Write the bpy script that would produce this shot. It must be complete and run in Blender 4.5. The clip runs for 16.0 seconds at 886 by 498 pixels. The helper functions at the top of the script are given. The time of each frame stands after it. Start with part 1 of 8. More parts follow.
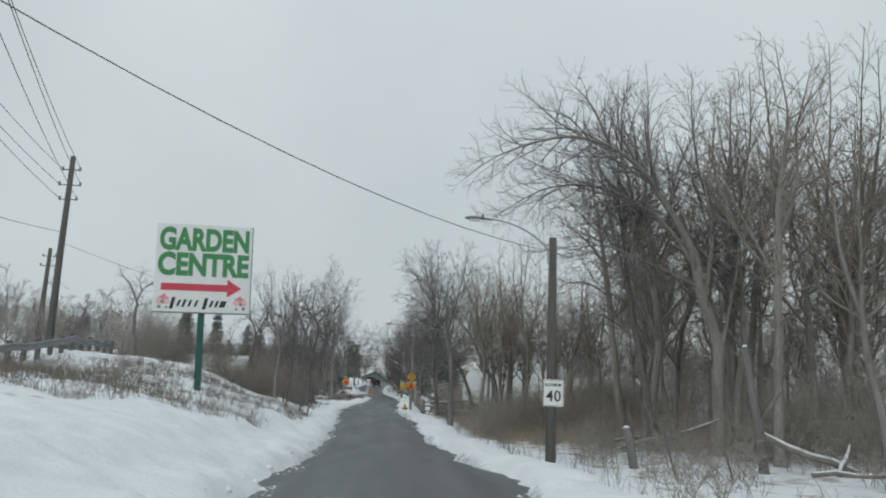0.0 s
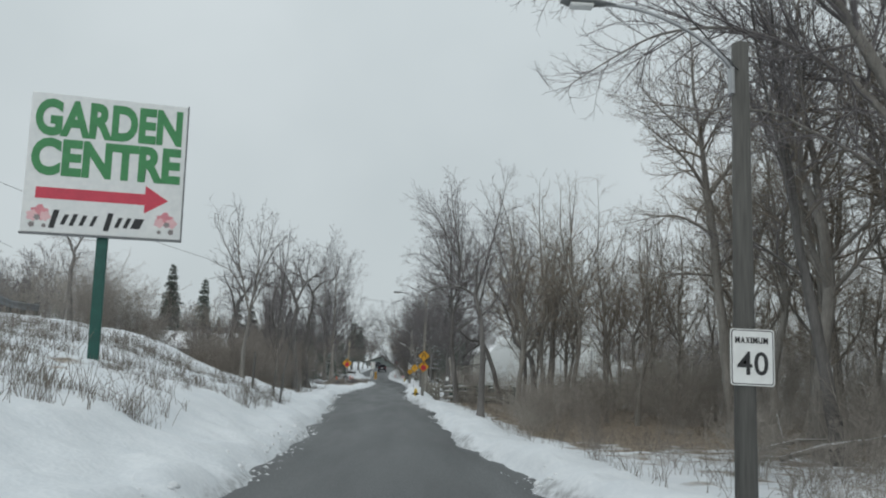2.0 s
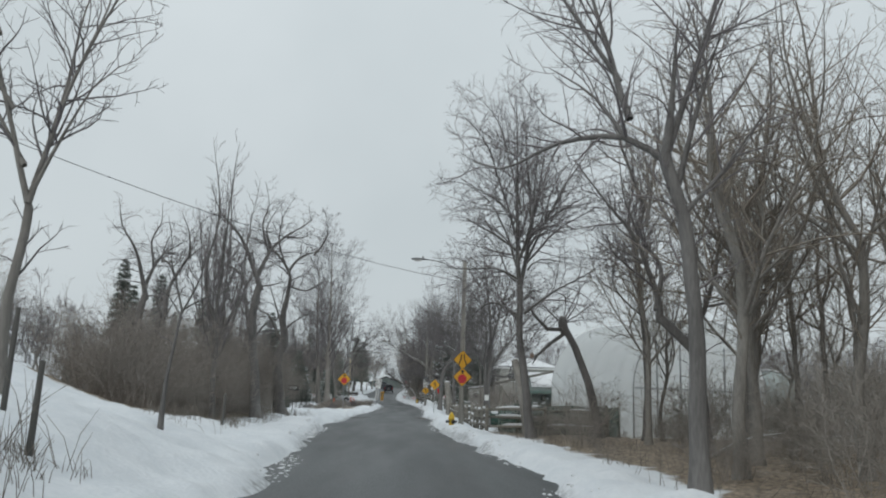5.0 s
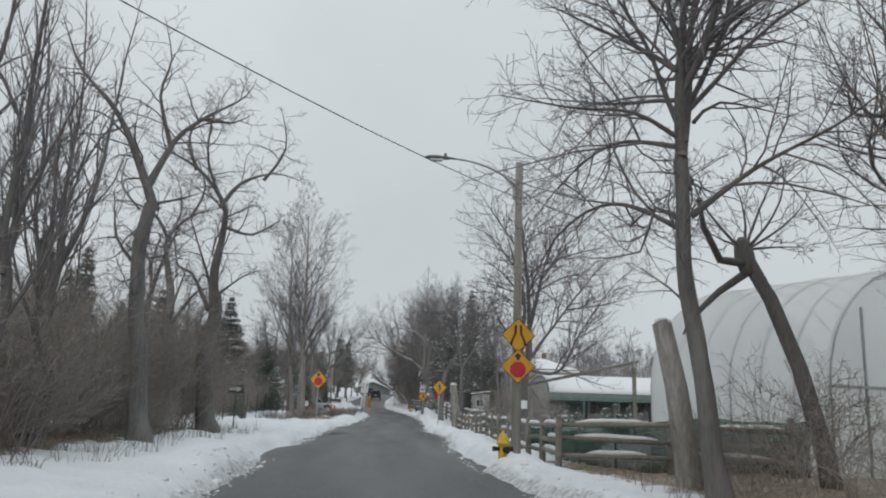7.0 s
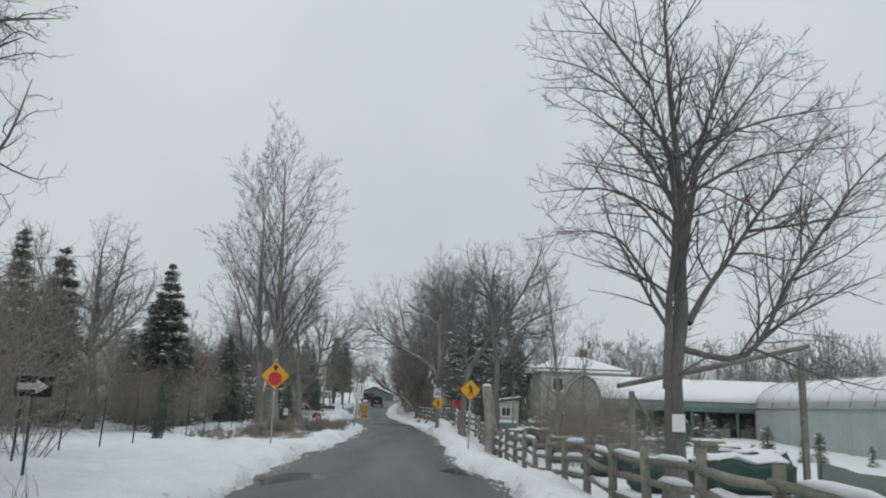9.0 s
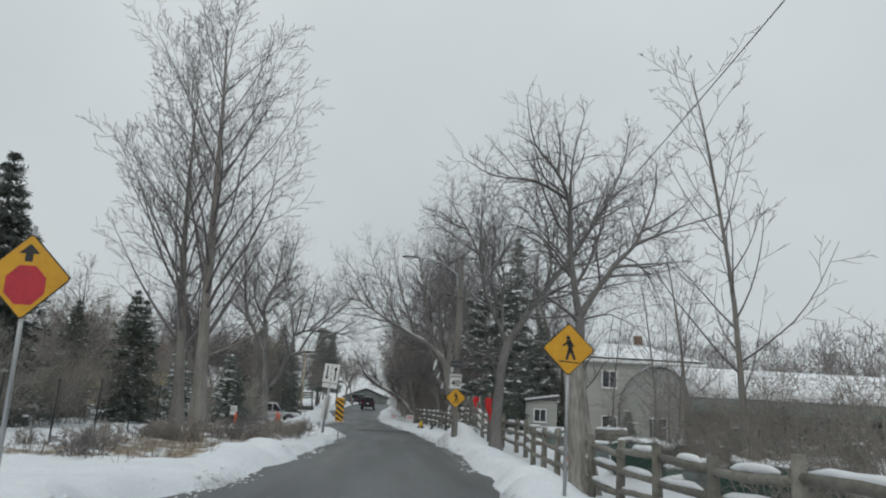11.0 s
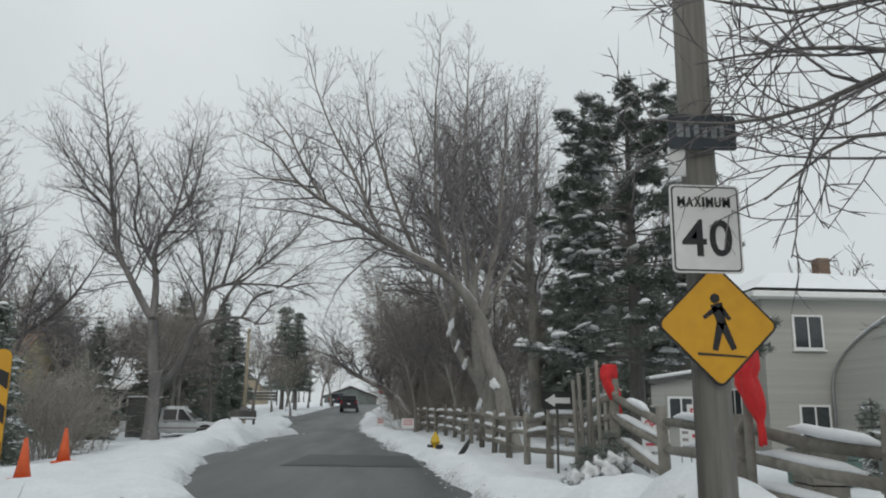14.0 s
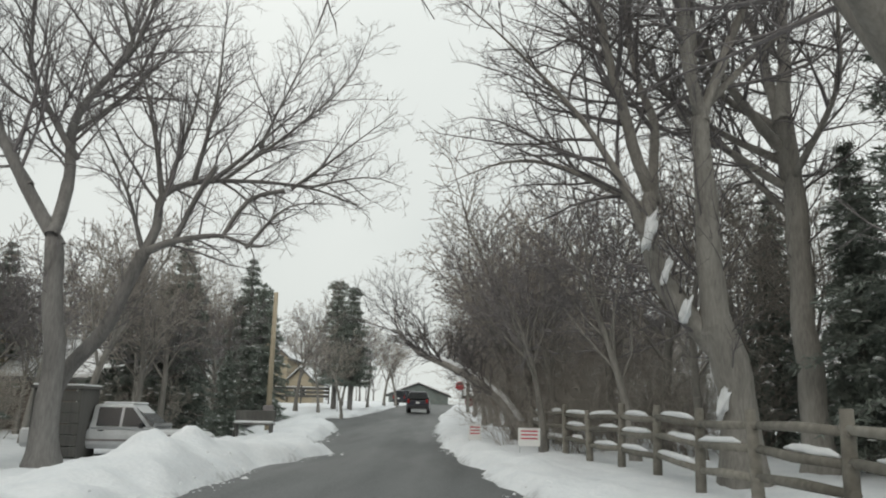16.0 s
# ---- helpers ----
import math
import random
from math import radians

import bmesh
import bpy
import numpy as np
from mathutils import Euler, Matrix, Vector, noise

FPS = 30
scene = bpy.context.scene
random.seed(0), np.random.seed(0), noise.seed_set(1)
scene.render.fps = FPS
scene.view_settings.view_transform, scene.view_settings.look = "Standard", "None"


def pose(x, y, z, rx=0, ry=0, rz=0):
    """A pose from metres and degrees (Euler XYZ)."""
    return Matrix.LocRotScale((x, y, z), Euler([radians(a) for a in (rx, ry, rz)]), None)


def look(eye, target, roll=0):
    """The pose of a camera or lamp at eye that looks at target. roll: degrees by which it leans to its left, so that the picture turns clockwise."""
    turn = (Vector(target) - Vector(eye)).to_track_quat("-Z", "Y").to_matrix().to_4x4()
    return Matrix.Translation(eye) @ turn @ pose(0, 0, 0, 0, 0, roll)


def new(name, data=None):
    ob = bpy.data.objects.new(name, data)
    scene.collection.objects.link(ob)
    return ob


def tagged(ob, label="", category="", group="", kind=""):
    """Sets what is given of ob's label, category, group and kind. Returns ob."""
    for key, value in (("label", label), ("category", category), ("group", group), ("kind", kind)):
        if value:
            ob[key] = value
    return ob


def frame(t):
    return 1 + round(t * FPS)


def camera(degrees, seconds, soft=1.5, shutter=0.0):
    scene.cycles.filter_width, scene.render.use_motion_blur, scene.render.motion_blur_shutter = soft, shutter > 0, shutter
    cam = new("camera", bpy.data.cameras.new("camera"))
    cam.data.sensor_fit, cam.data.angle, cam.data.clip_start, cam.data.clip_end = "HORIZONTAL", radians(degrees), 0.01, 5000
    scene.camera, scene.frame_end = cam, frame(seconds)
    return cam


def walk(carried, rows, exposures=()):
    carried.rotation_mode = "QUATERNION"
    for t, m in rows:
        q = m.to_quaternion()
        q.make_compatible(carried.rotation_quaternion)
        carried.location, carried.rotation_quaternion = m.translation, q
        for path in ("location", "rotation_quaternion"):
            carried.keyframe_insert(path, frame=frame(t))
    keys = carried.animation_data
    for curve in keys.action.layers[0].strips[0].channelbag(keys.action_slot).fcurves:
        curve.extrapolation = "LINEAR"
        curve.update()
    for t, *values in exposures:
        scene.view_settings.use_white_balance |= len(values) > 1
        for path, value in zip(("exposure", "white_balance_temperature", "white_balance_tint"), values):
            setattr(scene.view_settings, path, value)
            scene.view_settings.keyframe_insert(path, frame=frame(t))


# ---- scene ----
cam = camera(59.0, 16.0, soft=2.0)

PATH = [
    (0, (1.608, 3.277, 2.215), (1.708, 5.244, 2.559), 2.1),
    (0.5, (1.521, 5.948, 2.077), (1.641, 7.92, 2.394), 2.7),
    (1, (1.477, 8.809, 1.947), (1.589, 10.779, 2.274), 2.8),
    (1.5, (1.443, 11.868, 1.823), (1.514, 13.839, 2.154), 3.1),
    (2, (1.372, 15.23, 1.736), (1.457, 17.203, 2.049), 2.6),
    (2.5, (1.22, 18.482, 1.624), (1.32, 20.454, 1.942), 2.3),
    (3, (0.969, 22.06, 1.456), (1.037, 24.03, 1.791), 2.3),
    (5.5, (0.233, 40.426, 1.308), (0.31, 42.388, 1.689), 1.7),
    (6, (0.029, 44.325, 1.276), (0.105, 46.284, 1.672), 1.7),
    (6.5, (-0.01, 48.327, 1.276), (0.078, 50.286, 1.669), 1.8),
    (7, (-0.176, 52.49, 1.205), (-0.067, 54.449, 1.591), 1.8),
    (7.5, (-0.311, 56.705, 1.186), (-0.216, 58.662, 1.587), 1.8),
    (8, (-0.363, 60.995, 1.217), (-0.252, 62.949, 1.625), 1.5),
    (8.5, (-0.248, 65.337, 1.232), (-0.166, 67.296, 1.627), 2.1),
    (9, (-0.255, 70.311, 1.357), (-0.156, 72.268, 1.758), 2.0),
    (11.5, (-0.227, 93.254, 0.911), (-0.122, 95.206, 1.33), 2.9),
    (12, (-0.281, 97.738, 0.951), (-0.151, 99.689, 1.367), 1.8),
    (12.5, (-0.304, 102.367, 0.994), (-0.16, 104.317, 1.415), 1.2),
    (13, (-0.209, 106.907, 0.986), (-0.09, 108.863, 1.387), 2.0),
    (13.5, (-0.071, 111.145, 1.063), (0.059, 113.099, 1.468), 1.3),
    (14, (0.138, 115.4, 1.132), (0.278, 117.351, 1.548), 0.5),
    (14.5, (-0.025, 119.752, 1.163), (0.109, 121.705, 1.572), -0.1),
    (15, (-0.22, 124.307, 1.156), (-0.148, 126.265, 1.559), 0.3),
    (15.5, (-0.502, 129.038, 1.168), (-0.481, 130.994, 1.583), 0.6),
    (16, (-0.88, 133.595, 1.265), (-0.905, 135.551, 1.681), 1.1),
]
walk(cam, [(t, look(eye, target, roll)) for t, eye, target, roll in PATH],
     exposures=[(0, 0.03, 6500, 10), (3, 0.04, 6500, 11), (5.5, 0.06, 6500, 12), (8, 0.07, 6650, 15), (9, 0.04, 6550, 12), (11.5, 0.0, 6600, 12), (12.5, 0.04, 6650, 13), (14, 0.14, 6700, 13), (16, 0.42, 7100, 12)])

# ---- light ----
world = bpy.data.worlds.new("overcast_sky")
scene.world = world
world.use_nodes = True
wn, wl = world.node_tree.nodes, world.node_tree.links
wn.clear()
sky = wn.new("ShaderNodeTexSky")
sky.sky_type, sky.sun_disc = "NISHITA", False
sky.sun_elevation, sky.sun_rotation = radians(30), radians(200)
sky.air_density, sky.dust_density = 1.0, 6.0
sky_bg = wn.new("ShaderNodeBackground")
sky_bg.inputs[1].default_value = 0.004
wl.new(sky.outputs[0], sky_bg.inputs[0])
# cloud layer: soft grey, nearly even
wtc = wn.new("ShaderNodeTexCoord")
cloud = wn.new("ShaderNodeTexNoise")
cloud.inputs["Scale"].default_value, cloud.inputs["Detail"].default_value = 2.2, 4.0
wl.new(wtc.outputs["Generated"], cloud.inputs["Vector"])
ramp = wn.new("ShaderNodeValToRGB")
ramp.color_ramp.elements[0].position, ramp.color_ramp.elements[1].position = 0.3, 0.72
ramp.color_ramp.elements[0].color = (0.486, 0.548, 0.565, 1)
ramp.color_ramp.elements[1].color = (0.579, 0.640, 0.657, 1)
wl.new(cloud.outputs["Fac"], ramp.inputs[0])
cloud_bg = wn.new("ShaderNodeBackground")
wl.new(ramp.outputs[0], cloud_bg.inputs[0])
# an overcast sky grows brighter towards the zenith
sep, cube, lift = wn.new("ShaderNodeSeparateXYZ"), wn.new("ShaderNodeMath"), wn.new("ShaderNodeMath")
cube.operation, lift.operation, lift.use_clamp = "POWER", "MULTIPLY_ADD", False
wl.new(wtc.outputs["Generated"], sep.inputs[0])
zen = wn.new("ShaderNodeMath")
zen.operation = "MAXIMUM"
zen.inputs[1].default_value = 0.0
wl.new(sep.outputs["Z"], zen.inputs[0])
wl.new(zen.outputs[0], cube.inputs[0])
cube.inputs[1].default_value = 3.0
lift.inputs[1].default_value, lift.inputs[2].default_value = 0.75, 1.0
wl.new(cube.outputs[0], lift.inputs[0])
wl.new(lift.outputs[0], cloud_bg.inputs[1])
addsh = wn.new("ShaderNodeAddShader")
wout = wn.new("ShaderNodeOutputWorld")
wl.new(sky_bg.outputs[0], addsh.inputs[0])
wl.new(cloud_bg.outputs[0], addsh.inputs[1])
wl.new(addsh.outputs[0], wout.inputs[0])
sun_data = bpy.data.lights.new("sun", "SUN")
sun_data.energy, sun_data.angle, sun_data.color = 0.4, radians(25), (1.0, 0.97, 0.92)
sun = new("sun", sun_data)
sun.matrix_world = look((0, 0, 60), (18, 50, 29))


# ---- materials ----
def mat(name, a, b=None, rough=0.8, scale=3.0, fine=40.0, bump=0.3, metal=0.0, dist=0.02, tint=0.0, stretch=(1, 1, 1), spec=0.5):
    """A surface that varies between colours a and b at a broad and a fine scale, with relief."""
    m = bpy.data.materials.new(name)
    m.use_nodes = True
    n, l = m.node_tree.nodes, m.node_tree.links
    bsdf = n["Principled BSDF"]
    b = b or tuple(c * 0.7 for c in a)
    tc, mp = n.new("ShaderNodeTexCoord"), n.new("ShaderNodeMapping")
    mp.inputs["Scale"].default_value = stretch
    l.new(tc.outputs["Object"], mp.inputs[0])
    n1, n2 = n.new("ShaderNodeTexNoise"), n.new("ShaderNodeTexNoise")
    n1.inputs["Scale"].default_value, n1.inputs["Detail"].default_value = scale, 4.0
    n2.inputs["Scale"].default_value, n2.inputs["Detail"].default_value = fine, 6.0
    l.new(mp.outputs[0], n1.inputs["Vector"])
    l.new(mp.outputs[0], n2.inputs["Vector"])
    mix = n.new("ShaderNodeMath")
    mix.operation = "MULTIPLY_ADD"
    mix.inputs[1].default_value = 0.45
    half = n.new("ShaderNodeMath")
    half.operation = "MULTIPLY"
    half.inputs[1].default_value = 0.55
    l.new(n1.outputs["Fac"], half.inputs[0])
    l.new(n2.outputs["Fac"], mix.inputs[0])
    l.new(half.outputs[0], mix.inputs[2])
    cr = n.new("ShaderNodeValToRGB")
    cr.color_ramp.elements[0].position, cr.color_ramp.elements[1].position = 0.36, 0.64
    cr.color_ramp.elements[0].color, cr.color_ramp.elements[1].color = (*b, 1), (*a, 1)
    l.new(mix.outputs[0], cr.inputs[0])
    colour = cr.outputs[0]
    if tint:
        info, hsv, ma = n.new("ShaderNodeObjectInfo"), n.new("ShaderNodeHueSaturation"), n.new("ShaderNodeMapRange")
        ma.inputs["To Min"].default_value, ma.inputs["To Max"].default_value = 1 - tint, 1 + tint
        l.new(info.outputs["Random"], ma.inputs["Value"])
        l.new(ma.outputs[0], hsv.inputs["Value"])
        l.new(colour, hsv.inputs["Color"])
        colour = hsv.outputs[0]
    l.new(colour, bsdf.inputs["Base Color"])
    rr = n.new("ShaderNodeMapRange")
    rr.inputs["To Min"].default_value, rr.inputs["To Max"].default_value = max(rough - 0.12, 0.02), min(rough + 0.12, 1)
    l.new(n2.outputs["Fac"], rr.inputs["Value"])
    l.new(rr.outputs[0], bsdf.inputs["Roughness"])
    bsdf.inputs["Metallic"].default_value = metal
    bsdf.inputs["Specular IOR Level"].default_value = spec
    if bump:
        bp = n.new("ShaderNodeBump")
        bp.inputs["Strength"].default_value, bp.inputs["Distance"].default_value = bump, dist
        l.new(mix.outputs[0], bp.inputs["Height"])
        l.new(bp.outputs[0], bsdf.inputs["Normal"])
    return m


SNOWCAP = mat("snow_cap", (0.78, 0.79, 0.80), (0.70, 0.72, 0.74), 0.8, 6, 40, 0.4, spec=0.2)
ASPHALT = mat("wet_asphalt", (0.122, 0.128, 0.130), (0.052, 0.056, 0.058), 0.55, 0.8, 60, 0.25, dist=0.01, stretch=(1, 0.09, 1), spec=0.4)
an, al = ASPHALT.node_tree.nodes, ASPHALT.node_tree.links
# damp and dry streaks along the wheel tracks
a_tc, a_mp, a_nz = an.new("ShaderNodeTexCoord"), an.new("ShaderNodeMapping"), an.new("ShaderNodeTexNoise")
a_mp.inputs["Scale"].default_value = (1, 0.14, 1)
a_nz.inputs["Scale"].default_value, a_nz.inputs["Detail"].default_value = 1.1, 5.0
al.new(a_tc.outputs["Object"], a_mp.inputs[0])
al.new(a_mp.outputs[0], a_nz.inputs["Vector"])
a_lift, a_wet, a_mix = an.new("ShaderNodeMapRange"), an.new("ShaderNodeMapRange"), an.new("ShaderNodeMix")
for node, lo, hi in ((a_lift, 0.76, 1.24), (a_wet, 0.46, 0.64)):
    node.inputs["From Min"].default_value, node.inputs["From Max"].default_value = 0.36, 0.64
    node.inputs["To Min"].default_value, node.inputs["To Max"].default_value = lo, hi
    al.new(a_nz.outputs["Fac"], node.inputs["Value"])
a_mix.data_type, a_mix.blend_type = "RGBA", "MULTIPLY"
a_mix.inputs[0].default_value = 1.0
al.new(an["Principled BSDF"].inputs["Base Color"].links[0].from_socket, a_mix.inputs[6])
al.new(a_lift.outputs[0], a_mix.inputs[7])
al.new(a_mix.outputs[2], an["Principled BSDF"].inputs["Base Color"])
al.new(a_wet.outputs[0], an["Principled BSDF"].inputs["Roughness"])
PATCH = mat("asphalt_patch", (0.062, 0.066, 0.069), (0.042, 0.045, 0.047), 0.6, 1.5, 70, 0.25, dist=0.01, spec=0.4)
PUDDLE = mat("meltwater", (0.03, 0.032, 0.035), (0.025, 0.026, 0.028), 0.12, 1, 3, 0.02, spec=0.5)
BARK = mat("grey_bark", (0.295, 0.28, 0.258), (0.175, 0.166, 0.153), 0.9, 3, 26, 0.8, dist=0.03, tint=0.22, stretch=(1, 1, 0.2), spec=0.15)
BARKDARK = mat("dark_bark", (0.225, 0.217, 0.209), (0.13, 0.125, 0.121), 0.9, 3, 26, 0.8, dist=0.03, tint=0.2, stretch=(1, 1, 0.2), spec=0.15)
BARKPALE = mat("pale_bark", (0.33, 0.312, 0.29), (0.19, 0.177, 0.163), 0.9, 3, 22, 0.7, dist=0.03, tint=0.12, stretch=(1, 1, 0.2), spec=0.15)
TWIG = mat("twigs", (0.235, 0.22, 0.222), (0.155, 0.145, 0.148), 0.9, 3, 20, 0, tint=0.2, spec=0.1)
WOODTWIG = mat("brown_woodland_twigs", (0.31, 0.275, 0.235), (0.20, 0.176, 0.15), 0.9, 3, 20, 0, tint=0.25, spec=0.1)
TWIGRED = mat("reddish_twigs", (0.36, 0.325, 0.295), (0.24, 0.216, 0.197), 0.9, 3, 20, 0, tint=0.2, spec=0.1)
BRUSH = mat("brown_brush", (0.39, 0.36, 0.325), (0.265, 0.243, 0.22), 0.95, 3, 20, 0, tint=0.25, spec=0.05)
DRYGRASS = mat("dry_weeds", (0.29, 0.26, 0.225), (0.15, 0.132, 0.115), 0.95, 3, 20, 0, tint=0.2, spec=0.05)
NEEDLE = mat("dark_needles", (0.23, 0.258, 0.23), (0.16, 0.185, 0.165), 0.75, 3, 20, 0, tint=0.25, spec=0.15)
NEEDLEBLUE = mat("grey_green_needles", (0.24, 0.27, 0.24), (0.16, 0.185, 0.165), 0.75, 3, 20, 0, tint=0.2, spec=0.15)
POLEWOOD = mat("weathered_pole_wood", (0.35, 0.338, 0.31), (0.20, 0.19, 0.17), 0.85, 2, 30, 0.5, dist=0.01, tint=0.18, stretch=(1, 1, 0.06), spec=0.2)
POLEDARK = mat("dark_pole_wood", (0.15, 0.146, 0.138), (0.085, 0.083, 0.078), 0.85, 2, 30, 0.5, dist=0.01, stretch=(1, 1, 0.06), spec=0.2)
FENCEWOOD = mat("mossy_grey_fence_wood", (0.27, 0.255, 0.225), (0.13, 0.122, 0.105), 0.9, 2, 24, 0.6, dist=0.015, tint=0.2, stretch=(0.3, 0.3, 0.3), spec=0.15)
STEEL = mat("galvanised_steel", (0.50, 0.51, 0.52), (0.36, 0.37, 0.38), 0.45, 4, 40, 0.1, metal=0.7, tint=0.1)
LAMPGREY = mat("lamp_housing", (0.22, 0.23, 0.23), (0.13, 0.135, 0.14), 0.5, 8, 40, 0.1, metal=0.3)
RAILSTEEL = mat("dull_guardrail", (0.24, 0.25, 0.26), (0.15, 0.155, 0.16), 0.6, 3, 20, 0.2, metal=0.4)
WHITE = mat("white_sheeting", (0.80, 0.81, 0.80), (0.70, 0.71, 0.70), 0.45, 2, 12, 0.05)
BOARDWHITE = mat("white_sign_board", (0.78, 0.79, 0.78), (0.68, 0.70, 0.70), 0.5, 1, 8, 0.05)
YELLOW = mat("amber_sheeting", (0.72, 0.38, 0.025), (0.62, 0.31, 0.02), 0.45, 2, 12, 0.05)
BLACK = mat("black_paint", (0.028, 0.028, 0.03), (0.018, 0.018, 0.02), 0.5, 4, 20, 0.05)
REDPAINT = mat("red_paint", (0.55, 0.035, 0.05), (0.42, 0.025, 0.04), 0.5, 4, 20, 0.05)
SIGNRED = mat("faded_red", (0.62, 0.06, 0.10), (0.52, 0.05, 0.085), 0.5, 4, 20, 0.05)
SIGNGREEN = mat("sign_green", (0.06, 0.27, 0.10), (0.045, 0.21, 0.08), 0.5, 4, 20, 0.05)
GREENPOST = mat("dark_green_painted_steel", (0.018, 0.105, 0.085), (0.012, 0.07, 0.058), 0.5, 3, 30, 0.1)
PINK = mat("pink_print", (0.72, 0.30, 0.33), (0.60, 0.22, 0.26), 0.5, 6, 20, 0)
PINKPALE = mat("pale_pink_print", (0.78, 0.52, 0.53), (0.7, 0.42, 0.45), 0.5, 6, 20, 0)
NAVY = mat("dark_navy_sheeting", (0.055, 0.07, 0.085), (0.04, 0.05, 0.06), 0.5, 4, 20, 0.05)
GREYINK2 = mat("worn_pale_print", (0.30, 0.33, 0.34), (0.18, 0.2, 0.21), 0.6, 30, 80, 0)
BROWNWALL = mat("dark_brown_boards", (0.17, 0.14, 0.12), (0.10, 0.082, 0.07), 0.8, 1, 20, 0.3, stretch=(0.1, 0.1, 6))
GREYINK = mat("grey_print", (0.30, 0.27, 0.27), (0.2, 0.18, 0.18), 0.5, 6, 20, 0)
HYDRANT = mat("yellow_hydrant_paint", (0.66, 0.44, 0.03), (0.52, 0.33, 0.02), 0.5, 5, 30, 0.15)
CLOTHRED = mat("red_cloth", (0.70, 0.03, 0.03), (0.52, 0.02, 0.025), 0.8, 6, 60, 0.3)
ORANGE = mat("orange_plastic", (0.75, 0.12, 0.03), (0.6, 0.09, 0.02), 0.5, 6, 30, 0.1)
CARDARK = mat("dark_blue_car_paint", (0.022, 0.026, 0.04), (0.015, 0.018, 0.03), 0.3, 2, 30, 0, spec=0.6)
CARWHITE = mat("white_car_paint", (0.62, 0.63, 0.64), (0.52, 0.53, 0.54), 0.35, 2, 20, 0, spec=0.5)
CARGLASS = mat("dark_car_glass", (0.03, 0.034, 0.038), (0.02, 0.022, 0.025), 0.22, 2, 20, 0, spec=0.25)
RUBBER = mat("tyre_rubber", (0.03, 0.03, 0.03), (0.02, 0.02, 0.02), 0.85, 6, 40, 0.2)
TAILRED = mat("tail_light_red", (0.35, 0.02, 0.02), (0.25, 0.015, 0.015), 0.25, 6, 40, 0)
SIDING = mat("grey_siding", (0.42, 0.42, 0.385), (0.34, 0.34, 0.315), 0.7, 1, 20, 0.2, stretch=(0.1, 0.1, 8))
TANWALL = mat("tan_siding", (0.42, 0.36, 0.27), (0.33, 0.28, 0.20), 0.75, 1, 20, 0.2, stretch=(0.1, 0.1, 6))
YELLOWWALL = mat("pale_yellow_siding", (0.55, 0.48, 0.30), (0.45, 0.38, 0.24), 0.75, 1, 20, 0.2, stretch=(0.1, 0.1, 6))
BROWNROOF = mat("brown_shingles", (0.20, 0.135, 0.095), (0.12, 0.08, 0.06), 0.9, 2, 14, 0.5, stretch=(1, 1, 3))
DARKROOF = mat("dark_shingles", (0.11, 0.11, 0.11), (0.07, 0.07, 0.07), 0.9, 2, 14, 0.5)
FILM = mat("clear_polythene_film", (0.93, 0.95, 0.95), (0.84, 0.87, 0.87), 0.35, 0.8, 6, 0.3, spec=0.5)
_n, _l = FILM.node_tree.nodes, FILM.node_tree.links
_tr, _mx = _n.new("ShaderNodeBsdfTransparent"), _n.new("ShaderNodeMixShader")
_tl, _m2 = _n.new("ShaderNodeBsdfTranslucent"), _n.new("ShaderNodeMixShader")
_tl.inputs[0].default_value = (0.95, 0.96, 0.96, 1)
_mx.inputs[0].default_value, _m2.inputs[0].default_value = 0.3, 0.65
_l.new(_n["Principled BSDF"].outputs[0], _m2.inputs[1])
_l.new(_tl.outputs[0], _m2.inputs[2])
_l.new(_m2.outputs[0], _mx.inputs[1])
_l.new(_tr.outputs[0], _mx.inputs[2])
_l.new(_mx.outputs[0], _n["Material Output"].inputs[0])
GHGREEN = mat("grey_green_painted_timber", (0.13, 0.20, 0.175), (0.085, 0.13, 0.115), 0.7, 2, 20, 0.2)
GHGREY = mat("grey_green_cladding", (0.19, 0.225, 0.215), (0.12, 0.145, 0.14), 0.7, 1, 8, 0.2)
WINDOWGLASS = mat("window_pane", (0.06, 0.07, 0.075), (0.04, 0.045, 0.05), 0.08, 2, 10, 0, spec=0.6)
GHMILK = mat("weathered_milky_sheeting", (0.42, 0.46, 0.445), (0.30, 0.34, 0.33), 0.5, 0.6, 9, 0.3)
MESHGREEN = mat("green_shade_netting", (0.11, 0.17, 0.135), (0.07, 0.115, 0.09), 0.8, 1.2, 60, 0.3, spec=0.2)
SCREENN, SCREENL = MESHGREEN.node_tree.nodes, MESHGREEN.node_tree.links
holes, see = SCREENN.new("ShaderNodeBsdfTransparent"), SCREENN.new("ShaderNodeMixShader")
see.inputs[0].default_value = 0.34
SCREENL.new(SCREENN["Principled BSDF"].outputs[0], see.inputs[1])
SCREENL.new(holes.outputs[0], see.inputs[2])
SCREENL.new(see.outputs[0], SCREENN["Material Output"].inputs[0])
HEDGE = mat("green_tarp", (0.025, 0.065, 0.05), (0.015, 0.04, 0.03), 0.7, 2, 10, 0.3)
WIRE = mat("black_cable", (0.05, 0.05, 0.055), (0.04, 0.04, 0.042), 0.6, 6, 30, 0)
DEADWOOD = mat("bleached_dead_wood", (0.40, 0.385, 0.355), (0.17, 0.158, 0.142), 0.85, 3, 18, 0.8, dist=0.04, stretch=(1, 1, 0.2), spec=0.15)
REDBROWN = mat("red_barn_wall", (0.22, 0.05, 0.05), (0.15, 0.035, 0.035), 0.8, 2, 12, 0.2)


